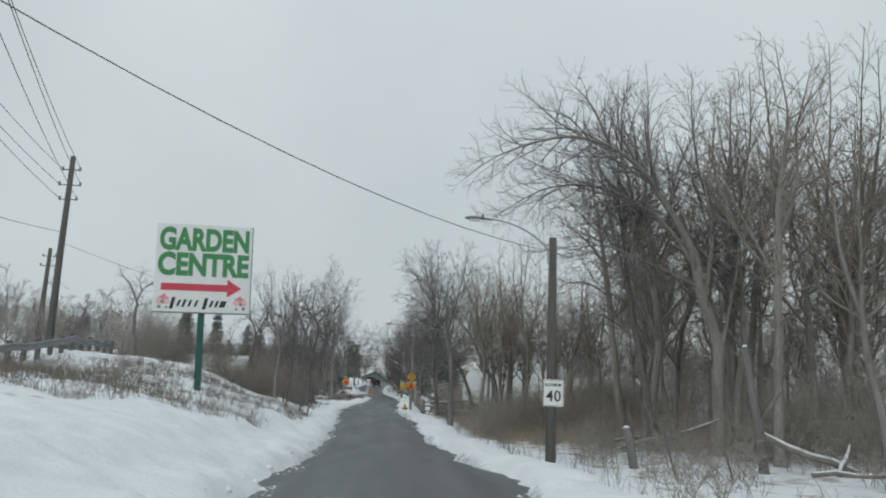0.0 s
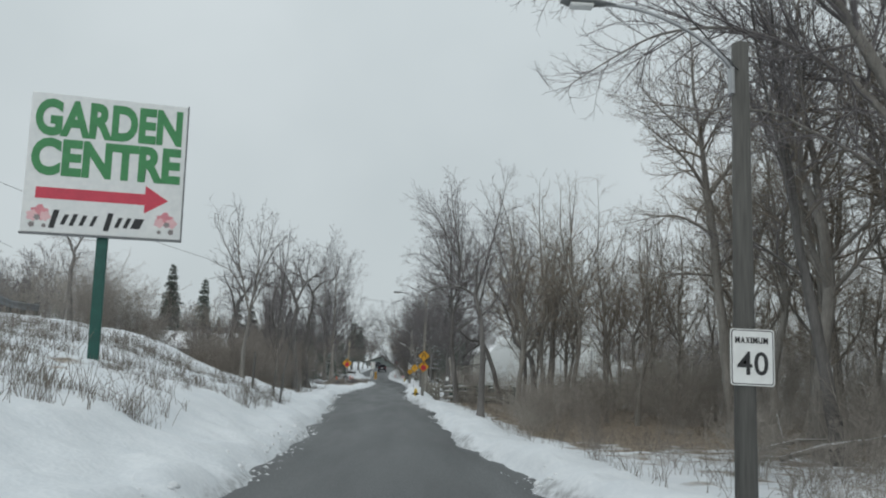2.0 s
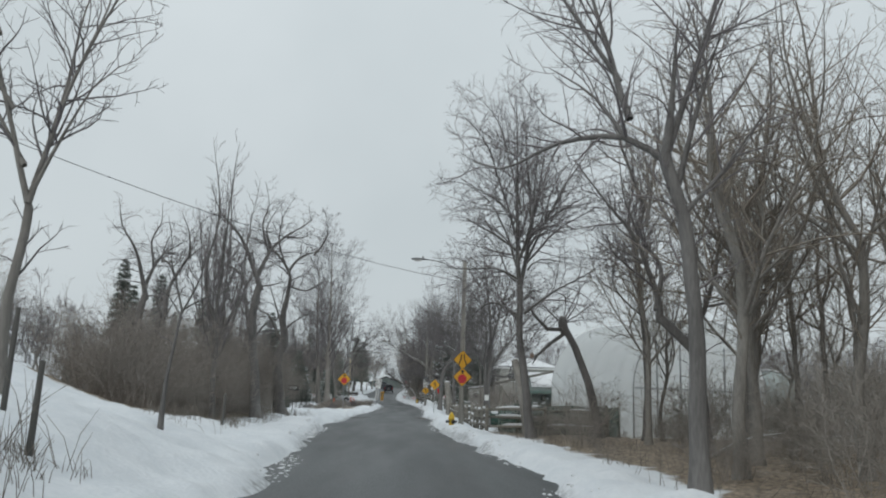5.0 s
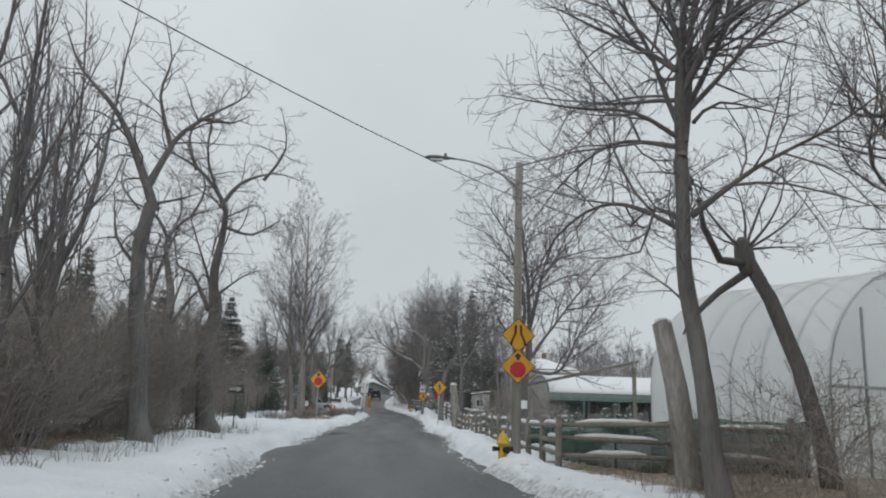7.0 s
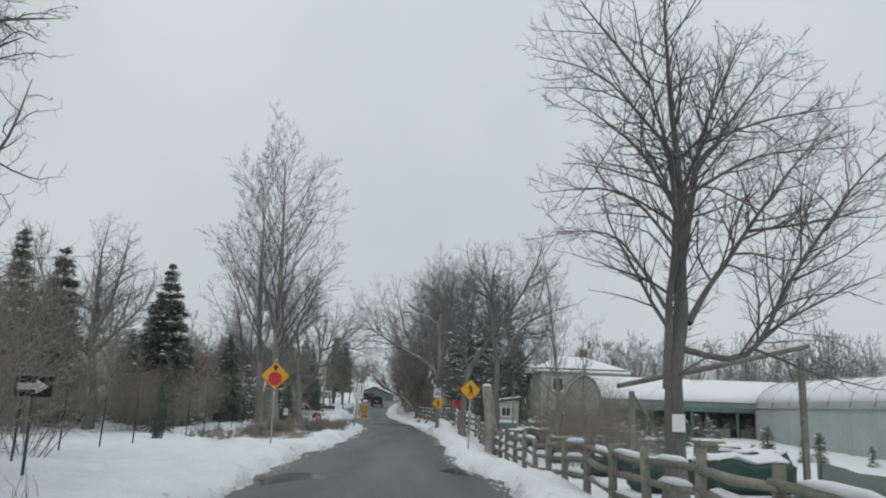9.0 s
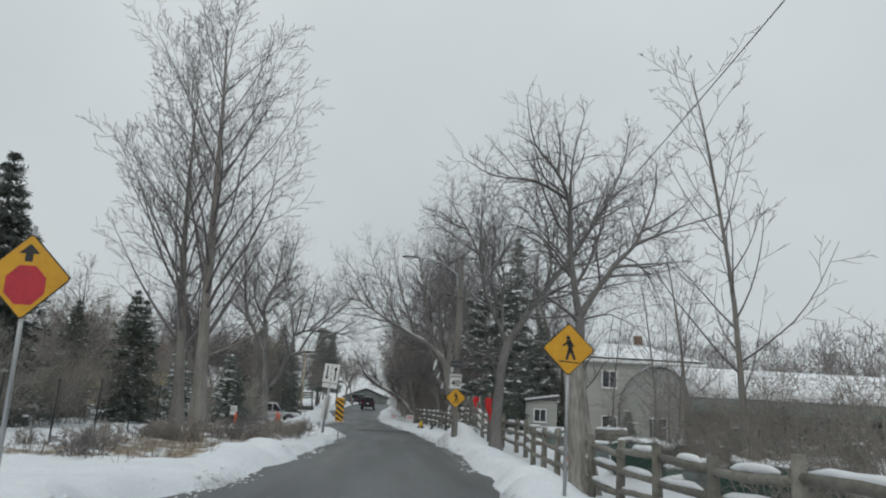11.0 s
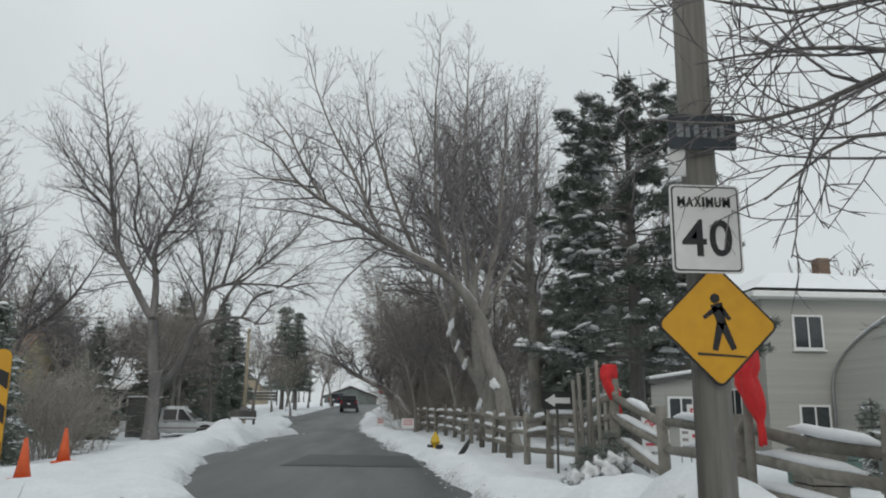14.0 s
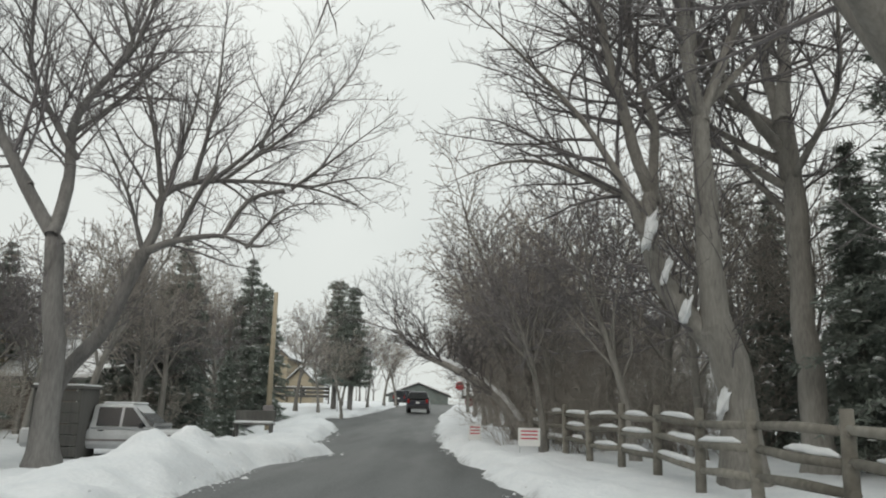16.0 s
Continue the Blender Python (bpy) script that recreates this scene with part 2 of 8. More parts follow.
# ---- plan of the ground ----
def hashed(i, j, k):
    h = (i * 374761393 + j * 668265263 + k * 974634777) & 0x7FFFFFFF
    h = ((h ^ (h >> 13)) * 1274126177) & 0x7FFFFFFF
    return ((h ^ (h >> 16)) & 0xFFFF) / 65535.0


def rough_noise(x, y, k=0):
    """Smooth value noise, 0 to 1, on arrays."""
    x, y = np.asarray(x, float), np.asarray(y, float)
    i, j = np.floor(x).astype(np.int64), np.floor(y).astype(np.int64)
    u, v = x - i, y - j
    u, v = u * u * (3 - 2 * u), v * v * (3 - 2 * v)
    a, b = hashed(i, j, k), hashed(i + 1, j, k)
    c, d = hashed(i, j + 1, k), hashed(i + 1, j + 1, k)
    return (a * (1 - u) + b * u) * (1 - v) + (c * (1 - u) + d * u) * v


def step(a, b, x):
    s = np.clip((np.asarray(x, float) - a) / (b - a), 0, 1)
    return s * s * (3 - 2 * s)


ROAD_Y = (-80, 3, 12, 22, 40, 60, 75, 95, 105, 115, 125, 135, 165, 185, 213, 250, 320, 700)
ROAD_Z = (2.6, .85, .47, .12, -.06, -.12, -.14, -.35, -.35, -.22, -.18, -.1, .3, .9, 1.85, 2.9, 3.6, 4)
LEFT_Y = (-80, 18, 25, 31, 40, 46, 56, 62, 73, 84, 92, 100, 105, 109, 116, 124, 128, 130, 139, 150, 154, 156, 158, 168, 174, 182, 186, 190, 213, 250, 700)
LEFT_X = (-.4, -.55, -.65, -.75, -1.1, -1.4, -2.0, -2.6, -2.95, -3.05, -3.2, -3.2, -2.6, -2.4, -2.3, -2.2, -2.4, -3.3, -4.6, -4.7, -4.3, -3.8, -5, -5.7, -6.4, -8.6, -9.0, -7.2, -6.7, -6.1, 6)
RIGHT_Y = (-80, 18, 22.5, 27, 35, 42, 53, 60, 70, 75, 86, 90, 94, 107, 112, 121, 131, 136, 141, 147, 153, 160, 170, 190, 213, 250, 700)
RIGHT_X = (4.1, 4.05, 4.0, 3.4, 2.8, 2.6, 2.6, 2.3, 1.6, 1.4, 2.0, 2.1, 1.5, 1.6, 1.8, 1.8, 1.3, 1.0, .4, -.1, -.7, -1.3, -1.7, -1.8, -1.3, -.3, 14)


def road_z(y):
    y = np.asarray(y, float)
    return sum(np.interp(y + o, ROAD_Y, ROAD_Z) for o in (-6, -3, 0, 3, 6)) / 5


def left_x(y):
    return np.interp(y, LEFT_Y, LEFT_X)


def right_x(y):
    return np.interp(y, RIGHT_Y, RIGHT_X)


def ground_z(x, y):
    """Height of the snow or soil at a place."""
    x, y = np.asarray(x, float), np.asarray(y, float)
    base = road_z(y)
    edge = 0.45 * (rough_noise(x * 0 + 7, y * 0.45, 3) - 0.5) + 0.28 * (rough_noise(x * 0.9, y * 1.25, 4) - 0.5)
    dl, dr = left_x(y) - x + edge, x - right_x(y) + edge
    lump = rough_noise(x * 0.8, y * 0.8, 1) * 0.6 + rough_noise(x * 2.3, y * 2.3, 2) * 0.4
    fine = rough_noise(x * 4.5, y * 4.5, 5)
    # left side: hill before the bend, level yard after it
    up = 1 - step(46, 68, y - 1.2 * np.clip(dl - 4, 0, 12))
    side_l = up * (1.95 * (1 - np.exp(-np.maximum(dl, 0) / 5.0)) + 0.035 * np.maximum(dl, 0) + 0.95 * step(4.5, 10, dl) * step(33, 46, y)) + (1 - up) * 0.12
    side_l = side_l - 0.45 * step(126, 142, y) * step(1.5, 5, dl) * (1 - step(175, 195, y))
    side_l = side_l + 11 * step(14, 70, dl) * step(48, 100, y) * (1 - step(135, 230, y)) + 5 * step(30, 120, dl)
    hb_l = 0.16 + 0.24 * lump
    bank_l = hb_l * step(0, 0.8, dl) * (1 - 0.6 * step(0.9, 2.2, dl))
    # right side: low ground
    side_r = 0.06 - 0.34 * step(64, 78, y) + 0.38 * step(108, 128, y)
    side_r = side_r + 2.2 * step(40, 200, dr)
    hb_r = 0.16 + 0.22 * lump
    bank_r = hb_r * step(0, 0.75, dr) * (1 - step(1.0, 2.4, dr))
    pile = 0.4 * np.exp(-(((x - 2.95) / 1.0) ** 2 + ((y - 124.4) / 1.7) ** 2)) + 0.74 * np.exp(-(((x - 2.5) / 0.85) ** 2 + ((y - 121.5) / 1.1) ** 2))
    pile = pile + 0.55 * np.exp(-(((x - 3.9) / 0.8) ** 2 + ((y - 128.6) / 1.2) ** 2)) * step(3.0, 3.6, x)
    pile = pile + 0.12 * np.exp(-(((x + 6.4) / 0.9) ** 2 + ((y - 152.0) / 2.6) ** 2))
    pile = pile + (0.2 + 0.4 * lump) * np.exp(-(((x + 6.2) / 0.75) ** 2 + ((y - 148.3) / 3.2) ** 2))
    z_l = base + side_l * step(0.2, 2.6, dl) + bank_l
    z_r = base + side_r * step(0.9, 2.6, dr) + bank_r
    under = base - 0.12
    z = np.where(dl > 0, z_l, np.where(dr > 0, z_r, under))
    near = np.maximum(dl, dr)
    z = np.where(near > 0, under + (z - under) * step(-0.1, 0.5, near), under)
    rough = np.where(near > 0.25, (lump - 0.5) * 0.16 + (fine - 0.5) * 0.065, 0)
    far = step(150, 500, np.abs(x)) * 6
    return z + rough + pile * (near > 0) + far


def gz(x, y):
    return float(ground_z(x, y))


def mesh_from(name, verts, faces, material, smooth=True):
    me = bpy.data.meshes.new(name)
    me.from_pydata(verts, [], faces)
    me.materials.append(material)
    if smooth:
        me.polygons.foreach_set("use_smooth", [True] * len(me.polygons))
    me.update()
    return me


def grid_mesh(name, xs, ys, zs, material):
    nx, ny = len(xs), len(ys)
    gx, gy = np.meshgrid(xs, ys)
    co = np.stack([gx, gy, zs], -1).reshape(-1, 3)
    a = (np.arange(ny - 1)[:, None] * nx + np.arange(nx - 1)[None, :]).reshape(-1)
    quads = np.stack([a, a + 1, a + nx + 1, a + nx], -1)
    return mesh_from(name, co.tolist(), quads.tolist(), material)


def spread(lo, hi, fine, out, grow=1.16):
    mid = np.arange(lo, hi, fine)
    left, right, s = [lo], [hi], fine
    while left[-1] > -out or right[-1] < out:
        s *= grow
        left.append(left[-1] - s)
        right.append(right[-1] + s)
    return np.array(left[:0:-1] + list(mid) + right)


def add_cover(m, attr, a, b, scale, lo, hi):
    """Lets a second cover, spread by a mesh attribute and broken up by noise, lie over a surface."""
    n, l = m.node_tree.nodes, m.node_tree.links
    bsdf = n["Principled BSDF"]
    tc, no, n2 = n.new("ShaderNodeTexCoord"), n.new("ShaderNodeTexNoise"), n.new("ShaderNodeTexNoise")
    no.inputs["Scale"].default_value, no.inputs["Detail"].default_value = scale, 8.0
    n2.inputs["Scale"].default_value, n2.inputs["Detail"].default_value = 9.0, 8.0
    at_, ad, mr, cr, mx = n.new("ShaderNodeAttribute"), n.new("ShaderNodeMath"), n.new("ShaderNodeMapRange"), n.new("ShaderNodeValToRGB"), n.new("ShaderNodeMix")
    at_.attribute_name = attr
    l.new(tc.outputs["Object"], no.inputs["Vector"])
    l.new(tc.outputs["Object"], n2.inputs["Vector"])
    l.new(at_.outputs["Fac"], ad.inputs[0])
    l.new(no.outputs["Fac"], ad.inputs[1])
    mr.inputs["From Min"].default_value, mr.inputs["From Max"].default_value = lo, hi
    l.new(ad.outputs[0], mr.inputs["Value"])
    cr.color_ramp.elements[0].position, cr.color_ramp.elements[1].position = 0.35, 0.65
    cr.color_ramp.elements[0].color, cr.color_ramp.elements[1].color = (*b, 1), (*a, 1)
    l.new(n2.outputs["Fac"], cr.inputs[0])
    mx.data_type = "RGBA"
    l.new(mr.outputs[0], mx.inputs["Factor"])
    l.new(bsdf.inputs["Base Color"].links[0].from_socket, mx.inputs[6])
    l.new(cr.outputs[0], mx.inputs[7])
    l.new(mx.outputs[2], bsdf.inputs["Base Color"])


GROUND = mat("snow_ground", (0.75, 0.77, 0.79), (0.64, 0.67, 0.70), 0.75, 1.3, 14, 0.6, dist=0.07, spec=0.2)
add_cover(GROUND, "litter", (0.36, 0.29, 0.22), (0.13, 0.105, 0.08), 1.1, 0.86, 1.02)
add_cover(GROUND, "slush", (0.66, 0.68, 0.70), (0.34, 0.35, 0.36), 5.0, 0.9, 1.35)
gxs = spread(-10, 6, 0.14, 900)
gys = spread(14, 172, 0.2, 900, 1.2)
gX, gY = np.meshgrid(gxs, gys)
ground_me = grid_mesh("ground", gxs, gys, ground_z(gX, gY), GROUND)
gco = np.zeros(len(ground_me.vertices) * 3)
ground_me.vertices.foreach_get("co", gco)
px, py = gco.reshape(-1, 3)[:, 0], gco.reshape(-1, 3)[:, 1]
dl_, dr_ = left_x(py) - px, px - right_x(py)
patchy = rough_noise(px * 0.5, py * 0.5, 8)
# where leaf litter shows through, and where the snow is slush
litter = step(1.5, 3.6, dr_) * (1 - step(40, 60, dr_)) * np.where(py < 82, 0.32 + 0.42 * step(30, 42, py) - 0.55 * step(70, 84, py), 0.2 * (1 - step(95, 125, py)))
litter = np.maximum(litter, 0.8 * step(2.6, 5.0, dl_) * (1 - step(10, 14, dl_)) * step(54, 60, py) * (1 - step(78, 84, py)))
litter = np.maximum(litter, 0.5 * step(1.0, 1.8, dl_) * (1 - step(4.8, 6.5, dl_)) * step(102, 105, py) * (1 - step(122, 125, py)))
litter = np.maximum(litter, 0.27 * step(2.0, 5.0, dl_) * (1 - step(12, 30, dl_)) * (1 - step(44, 52, py)))
near_ = np.maximum(dl_, dr_)
slush = (1 - step(0.05, 0.5, near_)) * step(-0.7, -0.5, near_)
for nm, val in (("litter", litter), ("slush", slush)):
    at_ = ground_me.attributes.new(nm, "FLOAT", "POINT")
    at_.data.foreach_set("value", np.asarray(val, float).tolist())
ground = tagged(new("ground", ground_me), "snow-covered ground with low ploughed banks and leaf litter", "ground", kind="structure")

# road sheet
rys = np.concatenate([np.arange(-60, 8, 2.0), np.arange(8, 200, 0.4), np.arange(200, 420, 4.0)])
u = np.linspace(0, 1, 25)
lx, rx = left_x(rys) - 0.7, right_x(rys) + 0.7
RX = lx[:, None] + (rx - lx)[:, None] * u[None, :]
RY = np.repeat(rys[:, None], 25, 1)
RZ = road_z(RY) + 0.05 * (1 - (2 * u[None, :] - 1) ** 2) - 0.03 + 0.012 * (rough_noise(RX * 0.9, RY * 0.5, 9) - 0.5)
nv = 25
a_ = (np.arange(len(rys) - 1)[:, None] * nv + np.arange(nv - 1)[None, :]).reshape(-1)
road_me = mesh_from("road", np.stack([RX, RY, RZ], -1).reshape(-1, 3).tolist(), np.stack([a_, a_ + 1, a_ + nv + 1, a_ + nv], -1).tolist(), ASPHALT)
road = tagged(new("road", road_me), "narrow damp grey asphalt road between snow banks", "road", kind="structure")


# ---- building helpers ----
def part(name, bm, material, parent=None, label=""):
    me = bpy.data.meshes.new(name)
    bm.to_mesh(me)
    bm.free()
    me.materials.append(material)
    ob = new(name, me)
    if parent is not None:
        ob.parent = parent
    return tagged(ob, label)


def thing(name, x, y, z, label, category, group="", rz=0.0):
    ob = new(name)
    ob.empty_display_size = 0.2
    ob.matrix_basis = pose(x, y, z, 0, 0, rz)
    return tagged(ob, label, category, group)


def box(bm, c, s, bevel=0.0, rot=None):
    """A box with centre c and size s added to bm."""
    m = Matrix.Translation(c) @ (rot if rot is not None else Matrix()) @ Matrix.Diagonal((*s, 1))
    vs = bmesh.ops.create_cube(bm, size=1, matrix=m)["verts"]
    if bevel:
        es = list({e for v in vs for e in v.link_edges})
        bmesh.ops.bevel(bm, geom=es, offset=bevel, segments=1, affect="EDGES", profile=0.5)
    return bm


def slab(c, s, bevel=0.0, rot=None):
    return box(bmesh.new(), c, s, bevel, rot)


def frame_of(d):
    d = Vector(d).normalized()
    s = d.cross(Vector((0.31, 0.95, 0.07))) if abs(d.z) > 0.9 else d.cross(Vector((0, 0, 1)))
    s.normalize()
    return s, d.cross(s)


def tube(bm, pts, radii, sides=8, cap=True):
    """A round bar along pts."""
    rings = []
    for i, p in enumerate(pts):
        d = Vector(pts[min(i + 1, len(pts) - 1)]) - Vector(pts[max(i - 1, 0)])
        s, w = frame_of(d)
        r = radii[i] if hasattr(radii, "__len__") else radii
        rings.append([bm.verts.new(Vector(p) + (s * math.cos(2 * math.pi * k / sides) + w * math.sin(2 * math.pi * k / sides)) * r) for k in range(sides)])
    for a, b in zip(rings, rings[1:]):
        for k in range(sides):
            f = bm.faces.new((a[k], a[(k + 1) % sides], b[(k + 1) % sides], b[k]))
            f.smooth = True
    if cap:
        bm.faces.new(rings[0][::-1])
        bm.faces.new(rings[-1])
    return bm


def thicken(bm, thickness):
    bm.normal_update()
    bmesh.ops.solidify(bm, geom=bm.faces[:], thickness=thickness)
    return bm


def bar(pts, radii, sides=8):
    return tube(bmesh.new(), pts, radii, sides)


def plate(outline, y0, y1):
    """A flat plate in the xz plane from an outline, between depths y0 and y1."""
    bm = bmesh.new()
    a = [bm.verts.new((x, y0, z)) for x, z in outline]
    b = [bm.verts.new((x, y1, z)) for x, z in outline]
    n = len(outline)
    bm.faces.new(a)
    bm.faces.new(b[::-1])
    for k in range(n):
        bm.faces.new((a[(k + 1) % n], a[k], b[k], b[(k + 1) % n]))
    bmesh.ops.recalc_face_normals(bm, faces=bm.faces)
    return bm


def rounded(w, h, r, n=4, cx=0.0, cz=0.0):
    pts = []
    for sx, sz, a0 in ((1, 1, 0), (-1, 1, 90), (-1, -1, 180), (1, -1, 270)):
        for k in range(n + 1):
            a = radians(a0 + 90 * k / n)
            pts.append((cx + sx * (w / 2 - r) + r * math.cos(a), cz + sz * (h / 2 - r) + r * math.sin(a)))
    return pts


def diamond(side, r=0.05, cz=0.0):
    return [((x - z) * 0.7071, (x + z) * 0.7071 + cz) for x, z in rounded(side, side, r)]


def lettering(name, text, size, x, z, y, material, parent, bold=0.0, sx=1.0, fit=None):
    cu = bpy.data.curves.new(name, "FONT")
    cu.body, cu.size, cu.align_x, cu.align_y = text, size, "CENTER", "CENTER"
    cu.extrude, cu.offset, cu.resolution_u = 0.004, bold, 4
    tmp = bpy.data.objects.new(name, cu)
    scene.collection.objects.link(tmp)
    bpy.context.view_layer.update()
    me = bpy.data.meshes.new_from_object(tmp)
    bpy.data.objects.remove(tmp)
    if fit:
        # exact width and height of the word
        us, vs = [v.co.x for v in me.vertices], [v.co.y for v in me.vertices]
        me.transform(Matrix.Translation((-(min(us) + max(us)) / 2, -(min(vs) + max(vs)) / 2, 0)))
        me.transform(Matrix.Diagonal((fit[0] / (max(us) - min(us)), fit[1] / (max(vs) - min(vs)), 1, 1)))
    me.transform(pose(x, y, z, 90, 0, 0) @ Matrix.Diagonal((sx, 1, 1, 1)))
    me.materials.clear()
    me.materials.append(material)
    ob = new(name, me)
    ob.parent = parent
    return ob


# ---- trees ----
def tube_raw(V, F, pts, rad, sides):
    """A round stem along pts; the ring's axes are carried from bend to bend so that it never twists."""
    base = len(V)
    n = len(pts)
    sx = sy = sz = None
    ring = [(math.cos(6.2832 * k / sides), math.sin(6.2832 * k / sides)) for k in range(sides)]
    for i in range(n):
        p = pts[i]
        q0, q1 = pts[max(i - 1, 0)], pts[min(i + 1, n - 1)]
        dx, dy, dz = q1[0] - q0[0], q1[1] - q0[1], q1[2] - q0[2]
        m = math.sqrt(dx * dx + dy * dy + dz * dz) or 1.0
        dx, dy, dz = dx / m, dy / m, dz / m
        if sx is None:
            sx, sy, sz = (dy, -dx, 0.0) if abs(dx) + abs(dy) > 0.3 else (0.0, dz, -dy)
        f = sx * dx + sy * dy + sz * dz
        sx, sy, sz = sx - dx * f, sy - dy * f, sz - dz * f
        m = math.sqrt(sx * sx + sy * sy + sz * sz) or 1.0
        sx, sy, sz = sx / m, sy / m, sz / m
        wx, wy, wz = dy * sz - dz * sy, dz * sx - dx * sz, dx * sy - dy * sx
        r = rad[i]
        for c, e in ring:
            c, e = c * r, e * r
            V.append((p[0] + sx * c + wx * e, p[1] + sy * c + wy * e, p[2] + sz * c + wz * e))
    for i in range(n - 1):
        for k in range(sides):
            a, b = base + i * sides + k, base + i * sides + (k + 1) % sides
            F.append((a, b, b + sides, a + sides))


def spike_raw(V, F, a, b, r):
    """A last twig: a slim three-sided point."""
    base = len(V)
    dx, dy = b[0] - a[0], b[1] - a[1]
    m = math.sqrt(dx * dx + dy * dy) or 1.0
    sx, sy = -dy / m * r, dx / m * r
    V.extend(((a[0] + sx, a[1] + sy, a[2]), (a[0] - sx * 0.5, a[1] - sy * 0.5, a[2] + r * 0.8), (a[0] - sx * 0.5, a[1] - sy * 0.5, a[2] - r * 0.8), b))
    F.extend(((base, base + 1, base + 3), (base + 1, base + 2, base + 3), (base + 2, base, base + 3)))


def bend_path(pts, gap):
    """A smooth curve through pts, sampled about every gap metres."""
    pts = [Vector(p) for p in pts]
    res = []
    for i in range(len(pts) - 1):
        a, b, c, d = pts[max(i - 1, 0)], pts[i], pts[i + 1], pts[min(i + 2, len(pts) - 1)]
        n = max(2, int((c - b).length / gap))
        for k in range(n):
            t = k / n
            res.append(0.5 * (2 * b + (c - a) * t + (2 * a - 5 * b + 4 * c - d) * t * t + (3 * b - a - 3 * c + d) * t ** 3))
    return res + [pts[-1]]


def sprout(rng, out, path, rad, level, habit, begin=0.12):
    """Side branches along a path, down to the last twigs."""
    gap, lo, share, most = ((0.25, 0.7, 0.48, 3.6), (0.2, 0.3, 0.42, 1.5), (0.13, 0.2, 0.3, 0.6))[level]
    total = sum((b - a).length for a, b in zip(path, path[1:]))
    at_, walked, az = total * begin + rng.random() * gap, 0.0, rng.uniform(0, 6.28)
    for i in range(len(path) - 1):
        seg = (path[i + 1] - path[i]).length
        while at_ < walked + seg:
            f = (at_ - walked) / max(seg, 1e-4)
            p, r = path[i].lerp(path[i + 1], f), rad[i] + (rad[i + 1] - rad[i]) * f
            d = (path[i + 1] - path[i]).normalized()
            s, w = frame_of(d)
            az += 2.4 + rng.gauss(0, 0.6)
            a = radians(rng.uniform(*habit["angle"]))
            d = d * math.cos(a) + (s * math.cos(az) + w * math.sin(az)) * math.sin(a)
            size = min(lo + share * (total - at_), most) * rng.uniform(0.55, 1.2) * habit["reach"]
            r0 = max(min(r * 0.6, 0.007 + 0.0105 * size), habit["twig"])
            if level == 2:
                d = d + Vector((rng.gauss(0, 0.2), rng.gauss(0, 0.2), rng.gauss(habit["rise"] * 0.4, 0.2)))
                spike_raw(*out[1], tuple(p), tuple(p + d.normalized() * size), habit["twig"])
            else:
                n = (6, 3)[level]
                line, radii, curl = [p], [r0], Vector((0, 0, 0))
                for k in range(n):
                    curl = curl * 0.5 + Vector((rng.gauss(0, habit["kink"]), rng.gauss(0, habit["kink"]), rng.gauss(0, habit["kink"])))
                    d = (d + curl + Vector((0, 0, habit["rise"] / n))).normalized()
                    line.append(line[-1] + d * size / n)
                    radii.append(r0 + (habit["twig"] * 0.7 - r0) * (k + 1) / n)
                tube_raw(*out[1], [tuple(q) for q in line], radii, (4, 3)[level])
                sprout(rng, out, line, radii, level + 1, habit)
            at_ += gap * rng.uniform(0.6, 1.4) / habit["dense"]
        walked += seg


